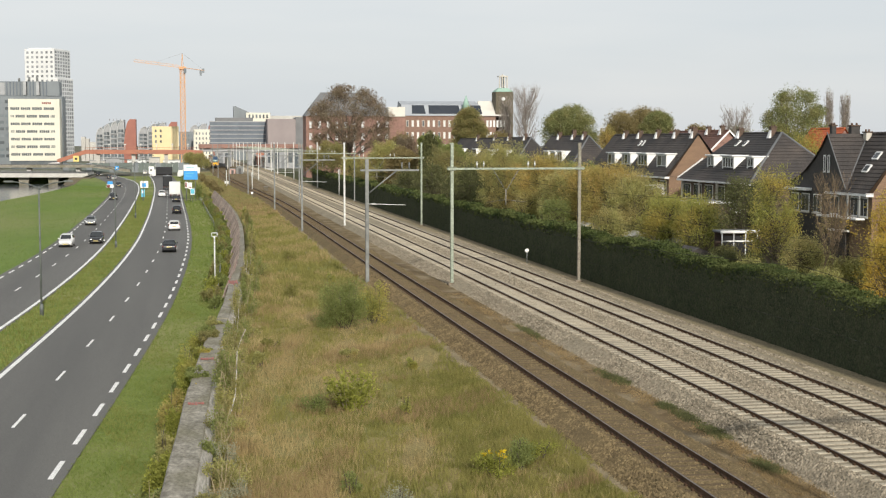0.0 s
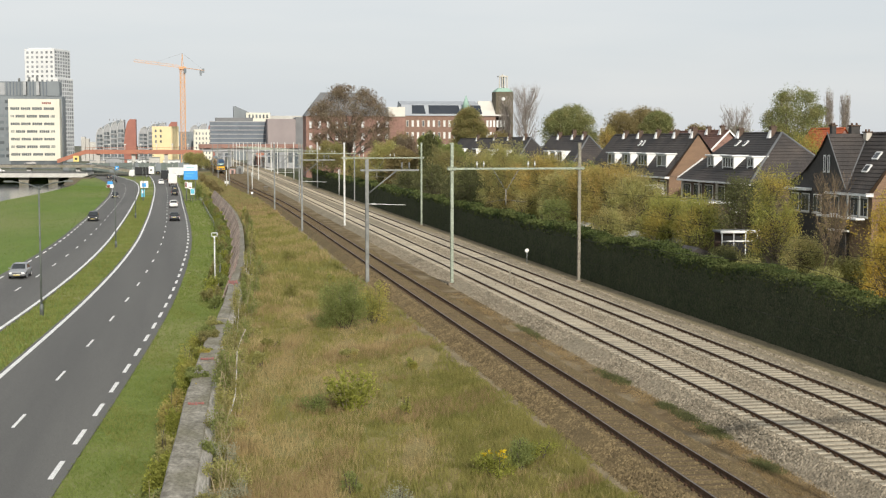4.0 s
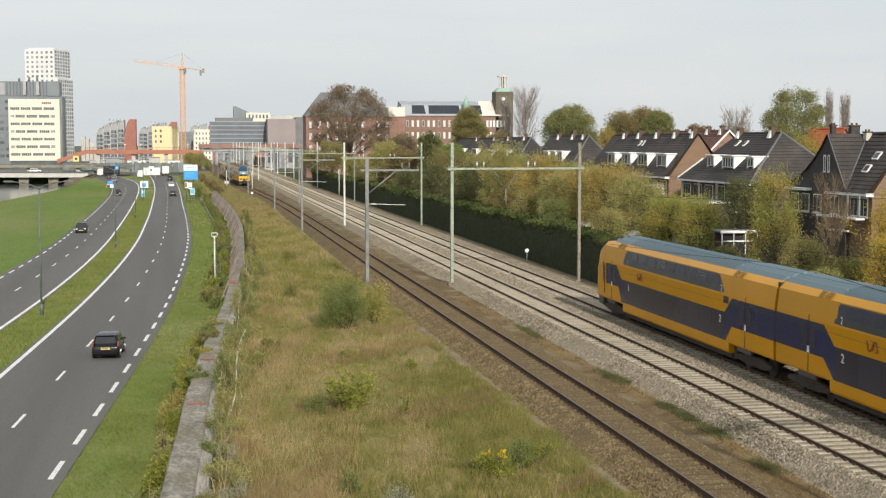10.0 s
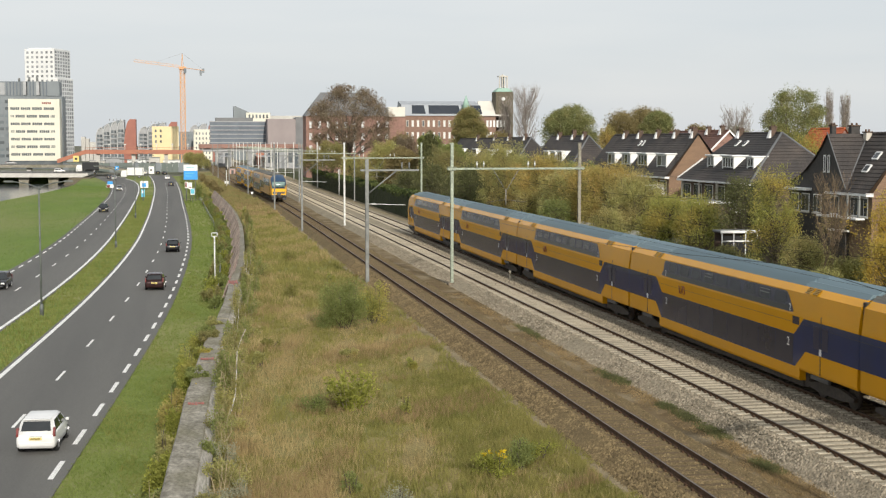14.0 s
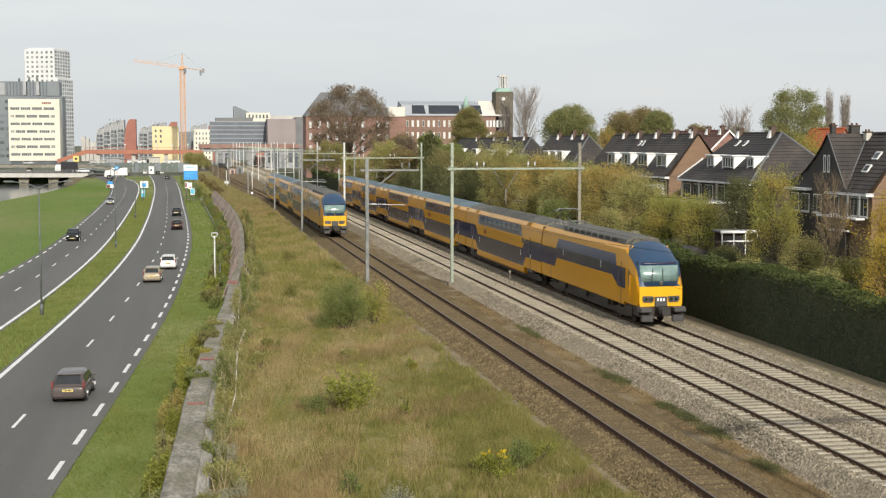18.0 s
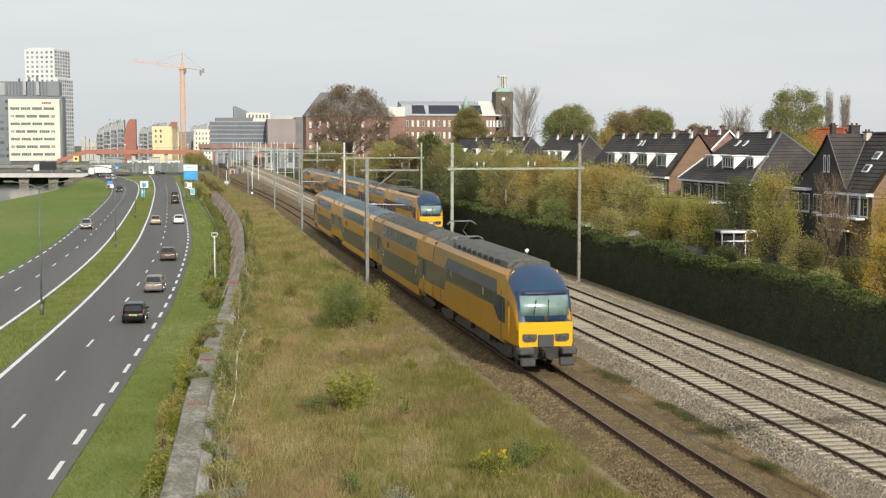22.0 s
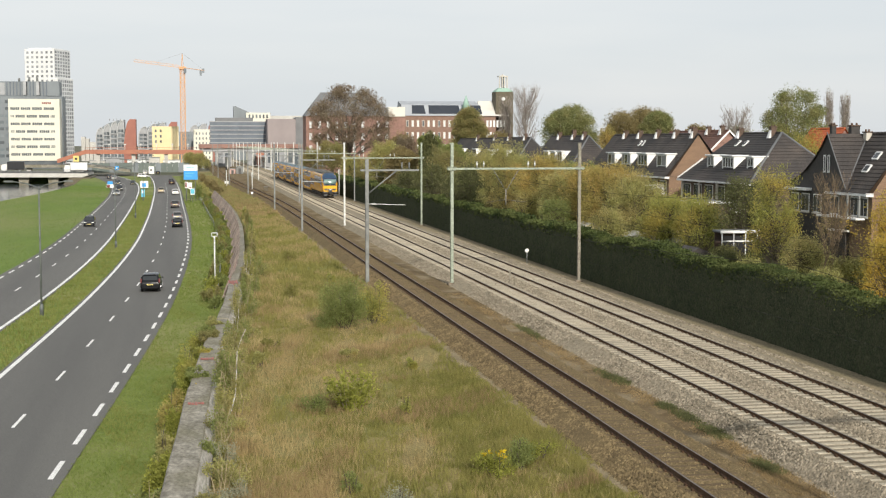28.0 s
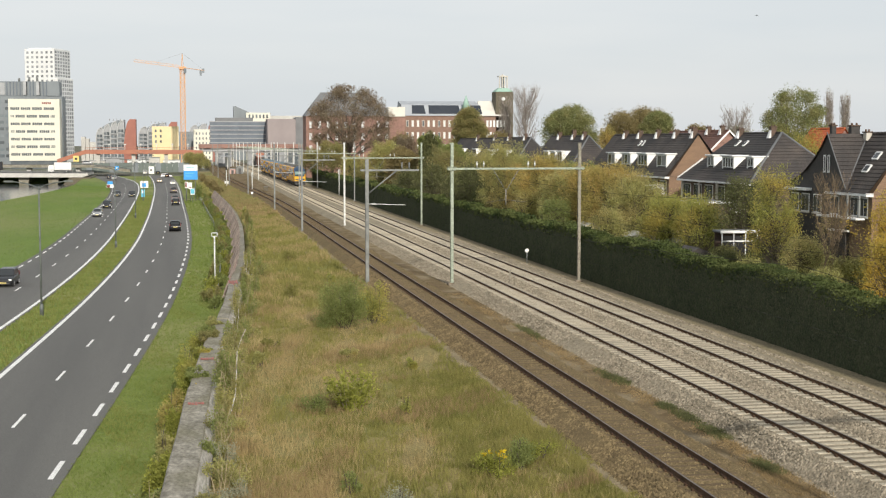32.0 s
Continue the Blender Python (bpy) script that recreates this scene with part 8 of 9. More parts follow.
NAMES = {"pale": "full pale green tree", "green": "leafy green tree", "lime": "yellow-green autumn tree", "gold": "golden autumn tree", "mixed": "dull green autumn tree", "copper": "large copper-brown beech", "copper_s": "copper-leaved small tree", "amber": "amber-yellow autumn tree", "olive": "olive-brown autumn tree", "moss": "dull olive-green autumn tree", "dark": "dark evergreen tree", "shrub": "dense green shrub", "bare": "bare tree with fine upright twigs", "fan": "nearly leafless small tree with upright pale twigs", "poplar": "tall narrow brown poplar"}


def tree(kind, x, y, top, low, r, seed):
    rng = random.Random(seed)
    base = float(ground_z(x, y)) if y < 500 else -1.6
    h = top - base
    t = empty("tree" if kind != "shrub" else "shrub", (x, y, base))
    tagged(t, NAMES[kind] + (" standing in the gardens" if y < 200 else " far behind the houses"), "tree" if kind != "shrub" else "shrub")
    dist = math.hypot(x, y)
    clear = max(0.08 * h, min(low - base, 0.55 * h))
    bm = bmesh.new()
    r0 = max(0.12, h * 0.018)
    if kind in ("bare", "poplar", "fan"):
        limb(bm, (0, 0, -0.1), (0, 0, h * 0.9), r0 * (0.6 if kind == "fan" else 1), 0.02 if kind == "fan" else 0.05, rng)
        fan = kind == "fan"
        for k in range(60 if fan else 100):
            z = h * rng.uniform(0.2, 0.75)
            a = rng.uniform(0, 6.28)
            reach = r * rng.uniform(0.5, 1.0) * (1 if kind == "bare" else 0.8)
            q = (math.cos(a) * reach, math.sin(a) * reach, min(h, z + h * rng.uniform(0.2, 0.42)))
            limb(bm, (0, 0, z), q, r0 * (0.09 if fan else 0.16), 0.006 if fan else 0.02, rng, 3, 4)
            for j in range(9):
                s = Vector((0, 0, z)).lerp(Vector(q), rng.uniform(0.4, 0.9))
                limb(bm, s, s + Vector((rng.uniform(-1, 1), rng.uniform(-1, 1), rng.uniform(0.8, 2.0))) * r * 0.28, 0.008 if fan else 0.03, 0.004 if fan else 0.012, rng, 2, 3)
        part("twig_crown", bm, M["fan_twig"] if fan else mat("bare_twig", (0.30, 0.265, 0.235), (0.22, 0.19, 0.165), 2, 0.9) if "bare_twig" not in bpy.data.materials else bpy.data.materials["bare_twig"], t)
        if kind == "fan":
            blobs = [(rng.uniform(-1, 1) * r * 0.8, rng.uniform(-1, 1) * r * 0.8, h * rng.uniform(0.35, 0.9), r * 0.3, h * 0.08) for k in range(26)]
            cloud("crown", blobs, 1500, 0.05, LEAF["olive"], t, seed, (0.1, 1.2))
        if kind == "poplar":
            blobs = [(rng.uniform(-0.3, 0.3), rng.uniform(-0.3, 0.3), h * (0.25 + 0.7 * k / 9), r * (1 - 0.6 * k / 9), h * 0.12) for k in range(10)]
            cloud("crown", blobs, 4500, 0.11, LEAF["olive"], t, seed, (0.1, 0.95))
        return t
    nr = np.random.RandomState(seed)
    size = 0.028 + dist * 0.00027
    leaf = {"copper_s": "copper", "shrub": "moss"}.get(kind, kind)
    lumpy = kind == "copper" or (dist > 215 and kind in ("green", "olive", "dark", "pale", "moss"))
    limb(bm, (0, 0, -0.1), (rng.uniform(-0.2, 0.2), 0, h * 0.6), r0, r0 * 0.4, rng)
    high = h - clear
    if lumpy:
        # a domed crown: leaf clumps all over it, branches spreading inside
        n = 130 if kind == "copper" else 75
        blobs = [(0, 0, clear + high * 0.50, r * (0.55 if kind == "copper" else 0.74), high * (0.34 if kind == "copper" else 0.42))] * (1 if kind == "copper" else 4)
        for k in range(n):
            a, u = rng.uniform(0, 6.28), rng.uniform(-0.92, 1.0)
            q = rng.uniform(0.72, 0.93)
            br = r * rng.uniform(0.10, 0.19) * (1.0 if kind == "copper" else 1.5)
            wide = r * math.sqrt(max(0.05, 1 - max(u, 0) ** 2.2)) * (1 if u > 0 else 1 + 0.15 * u)
            blobs.append((math.cos(a) * wide * q, math.sin(a) * wide * q, clear + high * (0.42 + (0.55 if u > 0 else 0.40) * u * (0.96 if u > 0 else 1)), br, br * 0.8))
        for b in blobs[4:49]:
            limb(bm, (0, 0, clear * rng.uniform(0.6, 1.0) + high * rng.uniform(0, 0.15)), b[:3], r0 * 0.30, 0.04, rng)
        part("trunk", bm, M["bark"], t)
        cloud("crown", blobs, 40000 if kind == "copper" else 44000, size * (1.2 if kind == "copper" else 1.35), LEAF[leaf], t, seed, (0.35, 1.2))
        return t
    # slender upright shoots set with small leaves
    shoots = 90 if kind == "shrub" else 170
    airy = dist < 215 and kind in ("lime", "mixed", "gold", "moss", "green", "dark", "amber") and h > 4.5
    area = (r * high * 6 + r * r * 6)
    count = int(min(30000, max(1500, area / (size * size) * (0.68 if airy else 0.85))))
    pts, each = [], count // shoots
    for k in range(shoots):
        f = rng.random() ** 0.9
        wide = r * math.sqrt(max(0.04, 1 - ((f - 0.36) / 0.68) ** 2))
        a = rng.uniform(0, 6.28)
        q = wide * math.sqrt(rng.uniform(0.04, 1.05 if airy else 0.80))
        s0 = Vector((math.cos(a) * q, math.sin(a) * q, clear + high * 0.80 * f))
        way = Vector((math.cos(a) * 0.42 + rng.gauss(0, 0.28), math.sin(a) * 0.42 + rng.gauss(0, 0.28), 1.0))
        s1 = s0 + way.normalized() * high * (rng.uniform(0.12, 0.26) if not airy else rng.uniform(0.12, 0.24) if k % 4 else rng.uniform(0.22, 0.38))
        limb(bm, (q * 0.15 * math.cos(a), q * 0.15 * math.sin(a), max(0.2, s0.z - q * rng.uniform(0.7, 1.3))), s0, r0 * 0.18 + 0.012, 0.014, rng, 2, 4)
        limb(bm, s0, s1, 0.014, 0.006, rng, 1, 3)
        u = nr.rand(each)[:, None]
        w = ((0.15 if airy else 0.13) * r * (1.15 - 0.8 * u) + 0.05) * nr.normal(size=(each, 3))
        pts.append(np.array(s0)[None] * (1 - u) + np.array(s1)[None] * u + w)
    part("trunk", bm, M["bark"], t)
    v, fc = quads_at(np.concatenate(pts), size, nr, 0.0, 1.1)
    mesh_ob("crown", v.tolist(), fc.tolist(), LEAF[leaf], t)
    return t


FAR_TREES_A = [
    ("copper", 39.7, 335, 24.4, 7.8, 10.9), ("shrub", 31.6, 300, 10.5, 4.2, 3.8), ("copper_s", 41.5, 260, 11.5, 4.9, 2.8), ("moss", 69.3, 330, 18.7, 6.5, 4.6), ("bare", 101.5, 400, 26.9, 12.3, 5.3),
    ("bare", 97.6, 410, 24.6, 12.4, 2.7), ("pale", 87.2, 300, 18.3, 8.9, 6.5), ("olive", 99.8, 290, 17.3, 10.5, 8.0), ("pale", 97.3, 270, 16.4, 10.5, 3.9), ("bare", 119.2, 280, 17.9, 11.7, 4.0),
    ("poplar", 151.1, 300, 22.6, 13.2, 1.6),
]
FAR_TREES_B = [
    ("poplar", 155.4, 300, 21.6, 13.2, 1.9), ("shrub", 35.2, 260, 7.0, 1.6, 3.3), ("shrub", 35.0, 385, 8.6, 1.8, 4.0), ("mixed", 34.5, 285, 7.4, 1.3, 2.9), ("mixed", 44.0, 290, 10.0, 1, 4.0),
    ("olive", 52.0, 330, 12.5, 1, 4.6), ("green", 62.0, 345, 12.5, 1, 4.6), ("olive", 82.0, 350, 13.0, 1, 5.0), ("olive", 130, 330, 14.5, 1, 6.0), ("green", 145, 340, 14.2, 1, 6.5),
    ("olive", 170, 340, 14.0, 1, 7.0),
]
HEDGE_TREES = [
    ("mixed", 35.6, 150, 10.3, 1.9, 2.5), ("gold", 36.4, 145, 7.8, 1.5, 2.3), ("gold", 37.4, 140, 9.1, 1.8, 2.7), ("mixed", 37.9, 132, 7.4, 2.0, 2.7), ("gold", 39.1, 128, 8.1, 1.9, 2.6),
    ("gold", 39.5, 122, 8.4, 1.7, 2.8), ("mixed", 40.0, 116, 7.2, 1.6, 2.6), ("green", 35.0, 126, 4.9, 1, 1.6), ("mixed", 35.2, 138, 5.2, 1, 1.8), ("dark", 35.3, 157, 6.0, 1, 2.0),
    ("green", 46.0, 155, 8.0, 1, 2.6), ("gold", 44.0, 136, 6.6, 1, 2.2), ("mixed", 42.5, 116, 5.2, 1, 1.9),
]
GARDEN_TREES = [
    ("lime", 40.0, 108, 5.8, 1.7, 2.3), ("lime", 40.4, 102, 5.8, 1.7, 1.9), ("dark", 42.5, 98, 7.4, 3.2, 2.0), ("lime", 38.5, 84, 8.4, 2.2, 1.35), ("fan", 38.7, 76, 8.3, 1.4, 1.7),
    ("mixed", 38.4, 79, 4.3, 1.4, 1.3), ("amber", 39.9, 70, 7.6, 1.2, 1.6), ("amber", 37.0, 66, 5.2, 1.0, 1.2), ("mixed", 35.2, 110, 4.6, 1, 1.5), ("green", 43.0, 108, 4.8, 1, 1.6),
    ("green", 40.0, 96.4, 2.3, 0.1, 1.2), ("mixed", 42.0, 96.8, 2.1, 0.1, 1.2), ("dark", 43.8, 96.4, 2.6, 0.1, 1.3), ("moss", 38.2, 91.3, 2.8, 0, 1.3), ("dark", 40.5, 90.8, 2.7, 0, 1.3), ("dark", 39.3, 88.6, 1.6, 0, 1.3), ("dark", 37.6, 86.5, 1.9, 0, 1.2), ("dark", 36.9, 94.5, 2.2, 0, 1.3), ("dark", 37.4, 100.5, 2.4, 0, 1.4), ("dark", 38.0, 81.5, 1.9, 0, 1.2), ("dark", 37.6, 77.5, 1.7, 0, 1.2), ("dark", 36.4, 106.0, 2.4, 0, 1.4), ("dark", 37.0, 89, 2.5, 0, 1.3), ("mixed", 36.4, 83, 2.6, 0, 1.3), ("mixed", 36.8, 73, 2.8, 0, 1.3), ("mixed", 40.2, 80.5, 3.0, 0.2, 1.6), ("mixed", 39.6, 75.5, 3.2, 0.2, 1.5),
]
STREET_TREES = [
    ("mixed", 34.0, 235, 10.4, 2.5, 3.5), ("olive", 35.5, 225, 9.3, 2.4, 2.9), ("dark", 38.6, 215, 11.8, 2.1, 1.7), ("moss", 37.5, 195, 9.5, 2.0, 2.6), ("dark", 35.5, 165, 7.5, 1.8, 2.8),
    ("pale", 104.1, 220, 19.8, 5.0, 5.9), ("lime", 68.9, 141.5, 11.6, 3.0, 2.3), ("lime", 64.8, 132.5, 11.0, 3.0, 1.6), ("gold", 70.2, 220, 13.0, 9.3, 1.7), ("dark", 34.2, 190, 7.1, 2.7, 2.1), ("dark", 34.6, 212, 5.8, 1.7, 2.5),
    ("lime", 110.0, 200, 11.3, 5.8, 3.0), ("dark", 35.4, 176, 6.5, 1, 2.3), ("mixed", 47.0, 170, 8.0, 1, 2.8), ("green", 46.0, 188, 8.6, 1, 3.0), ("mixed", 45.0, 205, 9.0, 1, 3.2),
    ("green", 47.0, 240, 10.0, 1, 3.6),
]
TOWN_TREES = [
    ("mixed", 0.2, 552, 6.6, -0.1, 3.0), ("mixed", 4.4, 550, 6.2, 0, 2.8), ("mixed", 7.0, 540, 4.0, 0, 1.6),
]
TREES = FAR_TREES_A + FAR_TREES_B + HEDGE_TREES + GARDEN_TREES + STREET_TREES + TOWN_TREES
for k, spec in enumerate(TREES):
    tree(*spec, seed=100 + k)


# dark core colour paints the shadow seen between the ivy leaves
M["ivy_shade"] = mat("shaded_ivy_core", (0.055, 0.065, 0.040), (0.08, 0.083, 0.052), 2.0, 0.95, fine=8, bump=0.5, spec=0.1)


def hedge():
    """A high screen wall overgrown with ivy along the railway."""
    hd = empty("hedge", (0, 0, 0))
    tagged(hd, "tall dark ivy-covered screen along the railway path", "hedge")
    rng = np.random.RandomState(11)
    for a, b, n, size in ((24, 70, 60000, 0.062), (70, 110, 44000, 0.078), (110, 170, 30000, 0.115), (170, 335, 22000, 0.2)):
        bm = bmesh.new()
        ys = np.linspace(a, b, 12)
        top = lambda y: 3.05 + 0.16 * math.sin(y * 0.31) + 0.1 * math.sin(y * 0.83 + 1)
        rings = [[bm.verts.new(v) for v in ((30.35, y, -0.9), (30.25, y, top(y) - 0.35), (30.6, y, top(y)), (31.4, y, top(y)), (31.8, y, top(y) - 0.4), (31.8, y, -0.9))] for y in ys]
        for r0, r1 in zip(rings, rings[1:]):
            for i in range(5):
                bm.faces.new((r0[i], r0[i + 1], r1[i + 1], r1[i]))
        bm.faces.new(rings[0])
        bm.faces.new(rings[-1][::-1])
        part("core", bm, M["ivy_shade"], hd)
        y = a + (b - a) * rng.rand(n)
        k = rng.rand(n)
        tops = 3.05 + 0.16 * np.sin(y * 0.31) + 0.1 * np.sin(y * 0.83 + 1) + 0.14 * np.sin(y * 2.3) * np.sin(y * 0.9)
        on_top = k < 0.42
        drop = rng.rand(n) ** 2.2
        x = np.where(on_top, 30.12 + 1.5 * rng.rand(n), 30.18 + 0.16 * rng.rand(n))
        z = np.where(on_top, tops + 0.02 + 0.26 * rng.rand(n) ** 2 - np.where(x < 30.42, 0.75 * drop, 0), -0.8 + (tops + 0.8) * rng.rand(n) ** 0.75)
        v, f = quads_at(np.stack([x, y, z], -1), size, rng, 0.2)
        # on the upright face the leaves lie flat against the wall
        face = np.repeat(~on_top, 3)
        v[face, 0] = np.repeat(x, 3)[face] + (v[face, 0] - np.repeat(x, 3)[face]) * 0.10
        for name, rows, leaf in (("crest_leaves", f[on_top], "ivy"), ("face_leaves", f[~on_top], "shade_ivy")):
            o = mesh_ob(name, v[rows.ravel()].tolist(), np.arange(rows.size).reshape(-1, 3).tolist(), LEAF[leaf], hd, "dense ivy leaves")
            o["kind"] = "stuff"


hedge()


def blades(name, pts, height, width, per, material, label, seed, lean=0.35):
    """Tufts of thin blades: each blade a tapering sliver."""
    rng = np.random.RandomState(seed)
    p = np.repeat(pts, per, 0)
    n = len(p)
    h = height * (0.45 + 0.8 * rng.rand(n))
    a = rng.rand(n) * 6.28
    off = rng.normal(size=(n, 2)) * height * 0.22
    base = p + np.stack([off[:, 0], off[:, 1], np.zeros(n)], -1)
    side = np.stack([np.cos(a), np.sin(a), np.zeros(n)], -1) * (width * (0.6 + 0.8 * rng.rand(n)))[:, None]
    bend = np.stack([rng.normal(size=n) * lean, rng.normal(size=n) * lean, np.ones(n)], -1) * h[:, None]
    v = np.stack([base - side * 1.15 - [0, 0, 0.03], base + side * 1.15 - [0, 0, 0.03], base + bend], 1).reshape(-1, 3)
    f = np.arange(n * 3).reshape(n, 3)
    return tagged(mesh_ob(name, v.tolist(), f.tolist(), material), label, "grass", kind="stuff")


def spread(n, lo, hi, y0, y1, seed, power=1.5):
    rng = np.random.RandomState(seed)
    y = y0 + (y1 - y0) * rng.rand(n) ** power
    a, b = lo(y), hi(y)
    x = a + (b - a) * rng.rand(n)
    return np.stack([x, y, ground_z(x, y)], -1)


def patchy(p, scale, cut, seed, sign=1):
    """Keeps the points where a slow wave over the ground is high (or low)."""
    r = np.random.RandomState(seed)
    f = np.zeros(len(p))
    for k in range(6):
        d = r.normal(size=2) * scale
        f += np.sin(p[:, 0] * d[0] * 2.2 + p[:, 1] * d[1] * 0.9 + r.rand() * 6.28)
    return p[sign * f > cut]


field_lo, field_hi = (lambda y: wall_mid(y) + 0.9), (lambda y: 12.9 + 0.25 * np.sin(y * 0.9) * np.sin(y * 0.37))
def drier_by_the_wall(p, seed):
    """Fewer points the farther from the wall."""
    return p[np.random.RandomState(seed).rand(len(p)) < np.clip(1.15 - (p[:, 0] - wall_mid(p[:, 1])) / 10.5, 0.12, 1)]


blades("dry_grass", drier_by_the_wall(patchy(spread(20000, field_lo, field_hi, 36, 105, 21), 0.5, -0.8, 1), 7), 0.34, 0.011, 5, LEAF["straw"], "tall dry straw-coloured grass", 31)
blades("russet_weeds", patchy(spread(16000, field_lo, field_hi, 40, 110, 41), 0.55, 1.3, 5), 0.36, 0.011, 5, LEAF["russet"], "patches of russet dead stalks in the field", 42)
blades("field_grass", patchy(spread(26000, field_lo, field_hi, 36, 115, 22), 0.5, -1.2, 1, -1), 0.24, 0.012, 5, LEAF["blade"], "rough green and yellow field grass", 32)
blades("field_grass", spread(9000, field_lo, field_hi, 90, 260, 23, 1.1), 0.40, 0.035, 4, LEAF["blade"], "rough grass on the far field", 33)
blades("dry_grass", patchy(spread(9000, field_lo, field_hi, 90, 230, 24, 1.1), 0.4, 0.3, 2), 0.45, 0.03, 4, LEAF["straw"], "dry grass on the far field", 34)
blades("field_grass", spread(7000, lambda y: wall_mid(np.minimum(y, 330)) + 1.0, lambda y: track_c(y) - 2.4, 235, 430, 67, 1.0), 0.55, 0.06, 4, LEAF["moss"], "rough olive scrub grass on the far field", 68)
blades("dry_grass", patchy(spread(7000, lambda y: wall_mid(np.minimum(y, 330)) + 1.0, lambda y: track_c(y) - 2.3, 200, 430, 69, 1.0), 0.3, -0.4, 4), 0.5, 0.06, 4, LEAF["russet"], "brown dead grass on the far field", 70)
blades("verge_grass", spread(15000, lambda y: right_block(y) + 0.45, lambda y: wall_mid(y) - 0.7, 44, 120, 25), 0.11, 0.014, 4, LEAF["lawn"], "mown green verge grass", 35, 0.6)
blades("verge_grass", spread(8000, lambda y: right_block(y) + 0.5, lambda y: wall_mid(y) - 0.6, 110, 300, 26, 1.0), 0.16, 0.04, 4, LEAF["lawn"], "green verge grass farther off", 36, 0.6)
blades("verge_grass", patchy(spread(12000, lambda y: right_block(y) + 0.45, lambda y: wall_mid(y) - 0.7, 44, 140, 65), 0.5, 0.6, 9), 0.11, 0.014, 4, LEAF["verge_blade"], "yellowish patches in the verge grass", 66, 0.6)
blades("median_grass", spread(5000, lambda y: left_solid(y) + 0.35, lambda y: right_solid(y) - 0.35, 70, 330, 27, 1.3), 0.20, 0.03, 4, LEAF["lawn"], "long grass on the central strip", 37)
blades("median_grass", spread(6000, lambda y: left_solid(y) + 0.35, lambda y: right_solid(y) - 0.35, 70, 330, 47, 1.3), 0.22, 0.025, 4, LEAF["verge_blade"], "long yellowing grass on the central strip", 48)
blades("bank_grass", spread(9000, lambda y: bank_edge(y) + 0.5, lambda y: left_block(y) - 0.7, 120, 400, 28, 1.0), 0.10, 0.04, 5, LEAF["bank_blade"], "green grass on the canal bank", 38, 0.5)
blades("edge_grass", patchy(spread(9000, lambda y: 12.5 + 0 * y, lambda y: 13.4 + 0 * y, 36, 120, 45), 0.8, 0.3, 8), 0.12, 0.010, 4, LEAF["blade"], "straggling grass on the sandy edge of the track", 46)
def tufts(n, spots, seed):
    """Points gathered round a few spots: (x, y, reach across, reach along)."""
    rng = np.random.RandomState(seed)
    sp = np.array(spots)[rng.randint(len(spots), size=n)]
    d = np.clip(rng.normal(size=(n, 2)) * 0.5, -1, 1)
    return np.stack([sp[:, 0] + d[:, 0] * sp[:, 2], sp[:, 1] + d[:, 1] * sp[:, 3], np.full(n, -0.6)], -1)


blades("track_weeds", tufts(3000, [(19.3, 50.0, 0.5, 2.2), (19.2, 46.6, 0.45, 1.3), (18.9, 58.5, 0.35, 2.0), (18.9, 73.5, 0.3, 3.0), (18.7, 41.0, 0.35, 1.0), (19.3, 57.4, 0.45, 1.2), (19.2, 49.3, 0.50, 1.0), (19.3, 46.1, 0.55, 1.0), (19.0, 51.3, 0.30, 0.7)], 29), 0.15, 0.012, 5, LEAF["dark"], "patches of low green weeds between the tracks", 39, 0.7)
blades("dead_weeds", tufts(3600, [(18.9, 54.0, 0.7, 5.0), (18.9, 44.0, 0.75, 4.5), (18.5, 39.0, 0.7, 3.0), (18.6, 66.0, 0.6, 7.0), (18.5, 84.0, 0.5, 9.0)], 30), 0.10, 0.012, 5, LEAF["russet"], "flattened brown weeds between the tracks", 40, 1.1)


blades("field_grass", spread(9000, lambda y: 9.0 + 0 * y, lambda y: 12.95 + 0 * y, 36, 62, 61, 1.2), 0.17, 0.012, 5, LEAF["blade"], "green grass along the sandy edge of the track", 62)
M["straw_stem"] = mat("dry_straw_stem", (0.36, 0.30, 0.18), (0.28, 0.23, 0.14), 5, 0.9)


def bush(name, label, x, y, r, h, n, size, leaf, seed, stems=8, base=None, flowers=0, stem_mat=None):
    rng = random.Random(seed)
    z = float(ground_z(x, y)) if base is None else base
    b = empty(name, (x, y, z))
    tagged(b, label, "shrub")
    ends = []
    for k in range(stems):
        a = rng.uniform(0, 6.28)
        q = r * rng.uniform(0.1, 0.75)
        e = (math.cos(a) * q, math.sin(a) * q, h * rng.uniform(0.5, 0.98))
        ends.append(e)
        bm = bmesh.new()
        limb(bm, (math.cos(a) * q * 0.2, math.sin(a) * q * 0.2, -0.05), e, 0.022, 0.008, rng)
        part("stem", bm, stem_mat or M["bark"], b)
    blobs = [(e[0], e[1], e[2] * rng.uniform(0.28, 0.92), r * rng.uniform(0.25, 0.42), h * rng.uniform(0.16, 0.28)) for e in ends for _ in (0, 1)]
    cloud("foliage", blobs, int(n * 2.6), size * 0.66, LEAF[leaf], b, seed, (0.3, 1.05))
    if flowers:
        fb = [(e[0], e[1], e[2] * rng.uniform(0.8, 1.1), r * 0.16, 0.06) for e in ends[::2]]
        cloud("flower_head", fb, flowers, 0.06, LEAF["flower"], b, seed + 1, (0.2, 1.0))
    return b


bush("shrub", "round green willow shrub in the dry field", 9.1, 79.0, 1.95, 3.1, 6200, 0.066, "green", 201, 22)
bush("shrub", "yellow-green leafy shrub standing behind the willow", 10.9, 80.6, 1.15, 2.7, 1500, 0.07, "lime", 202, 9)


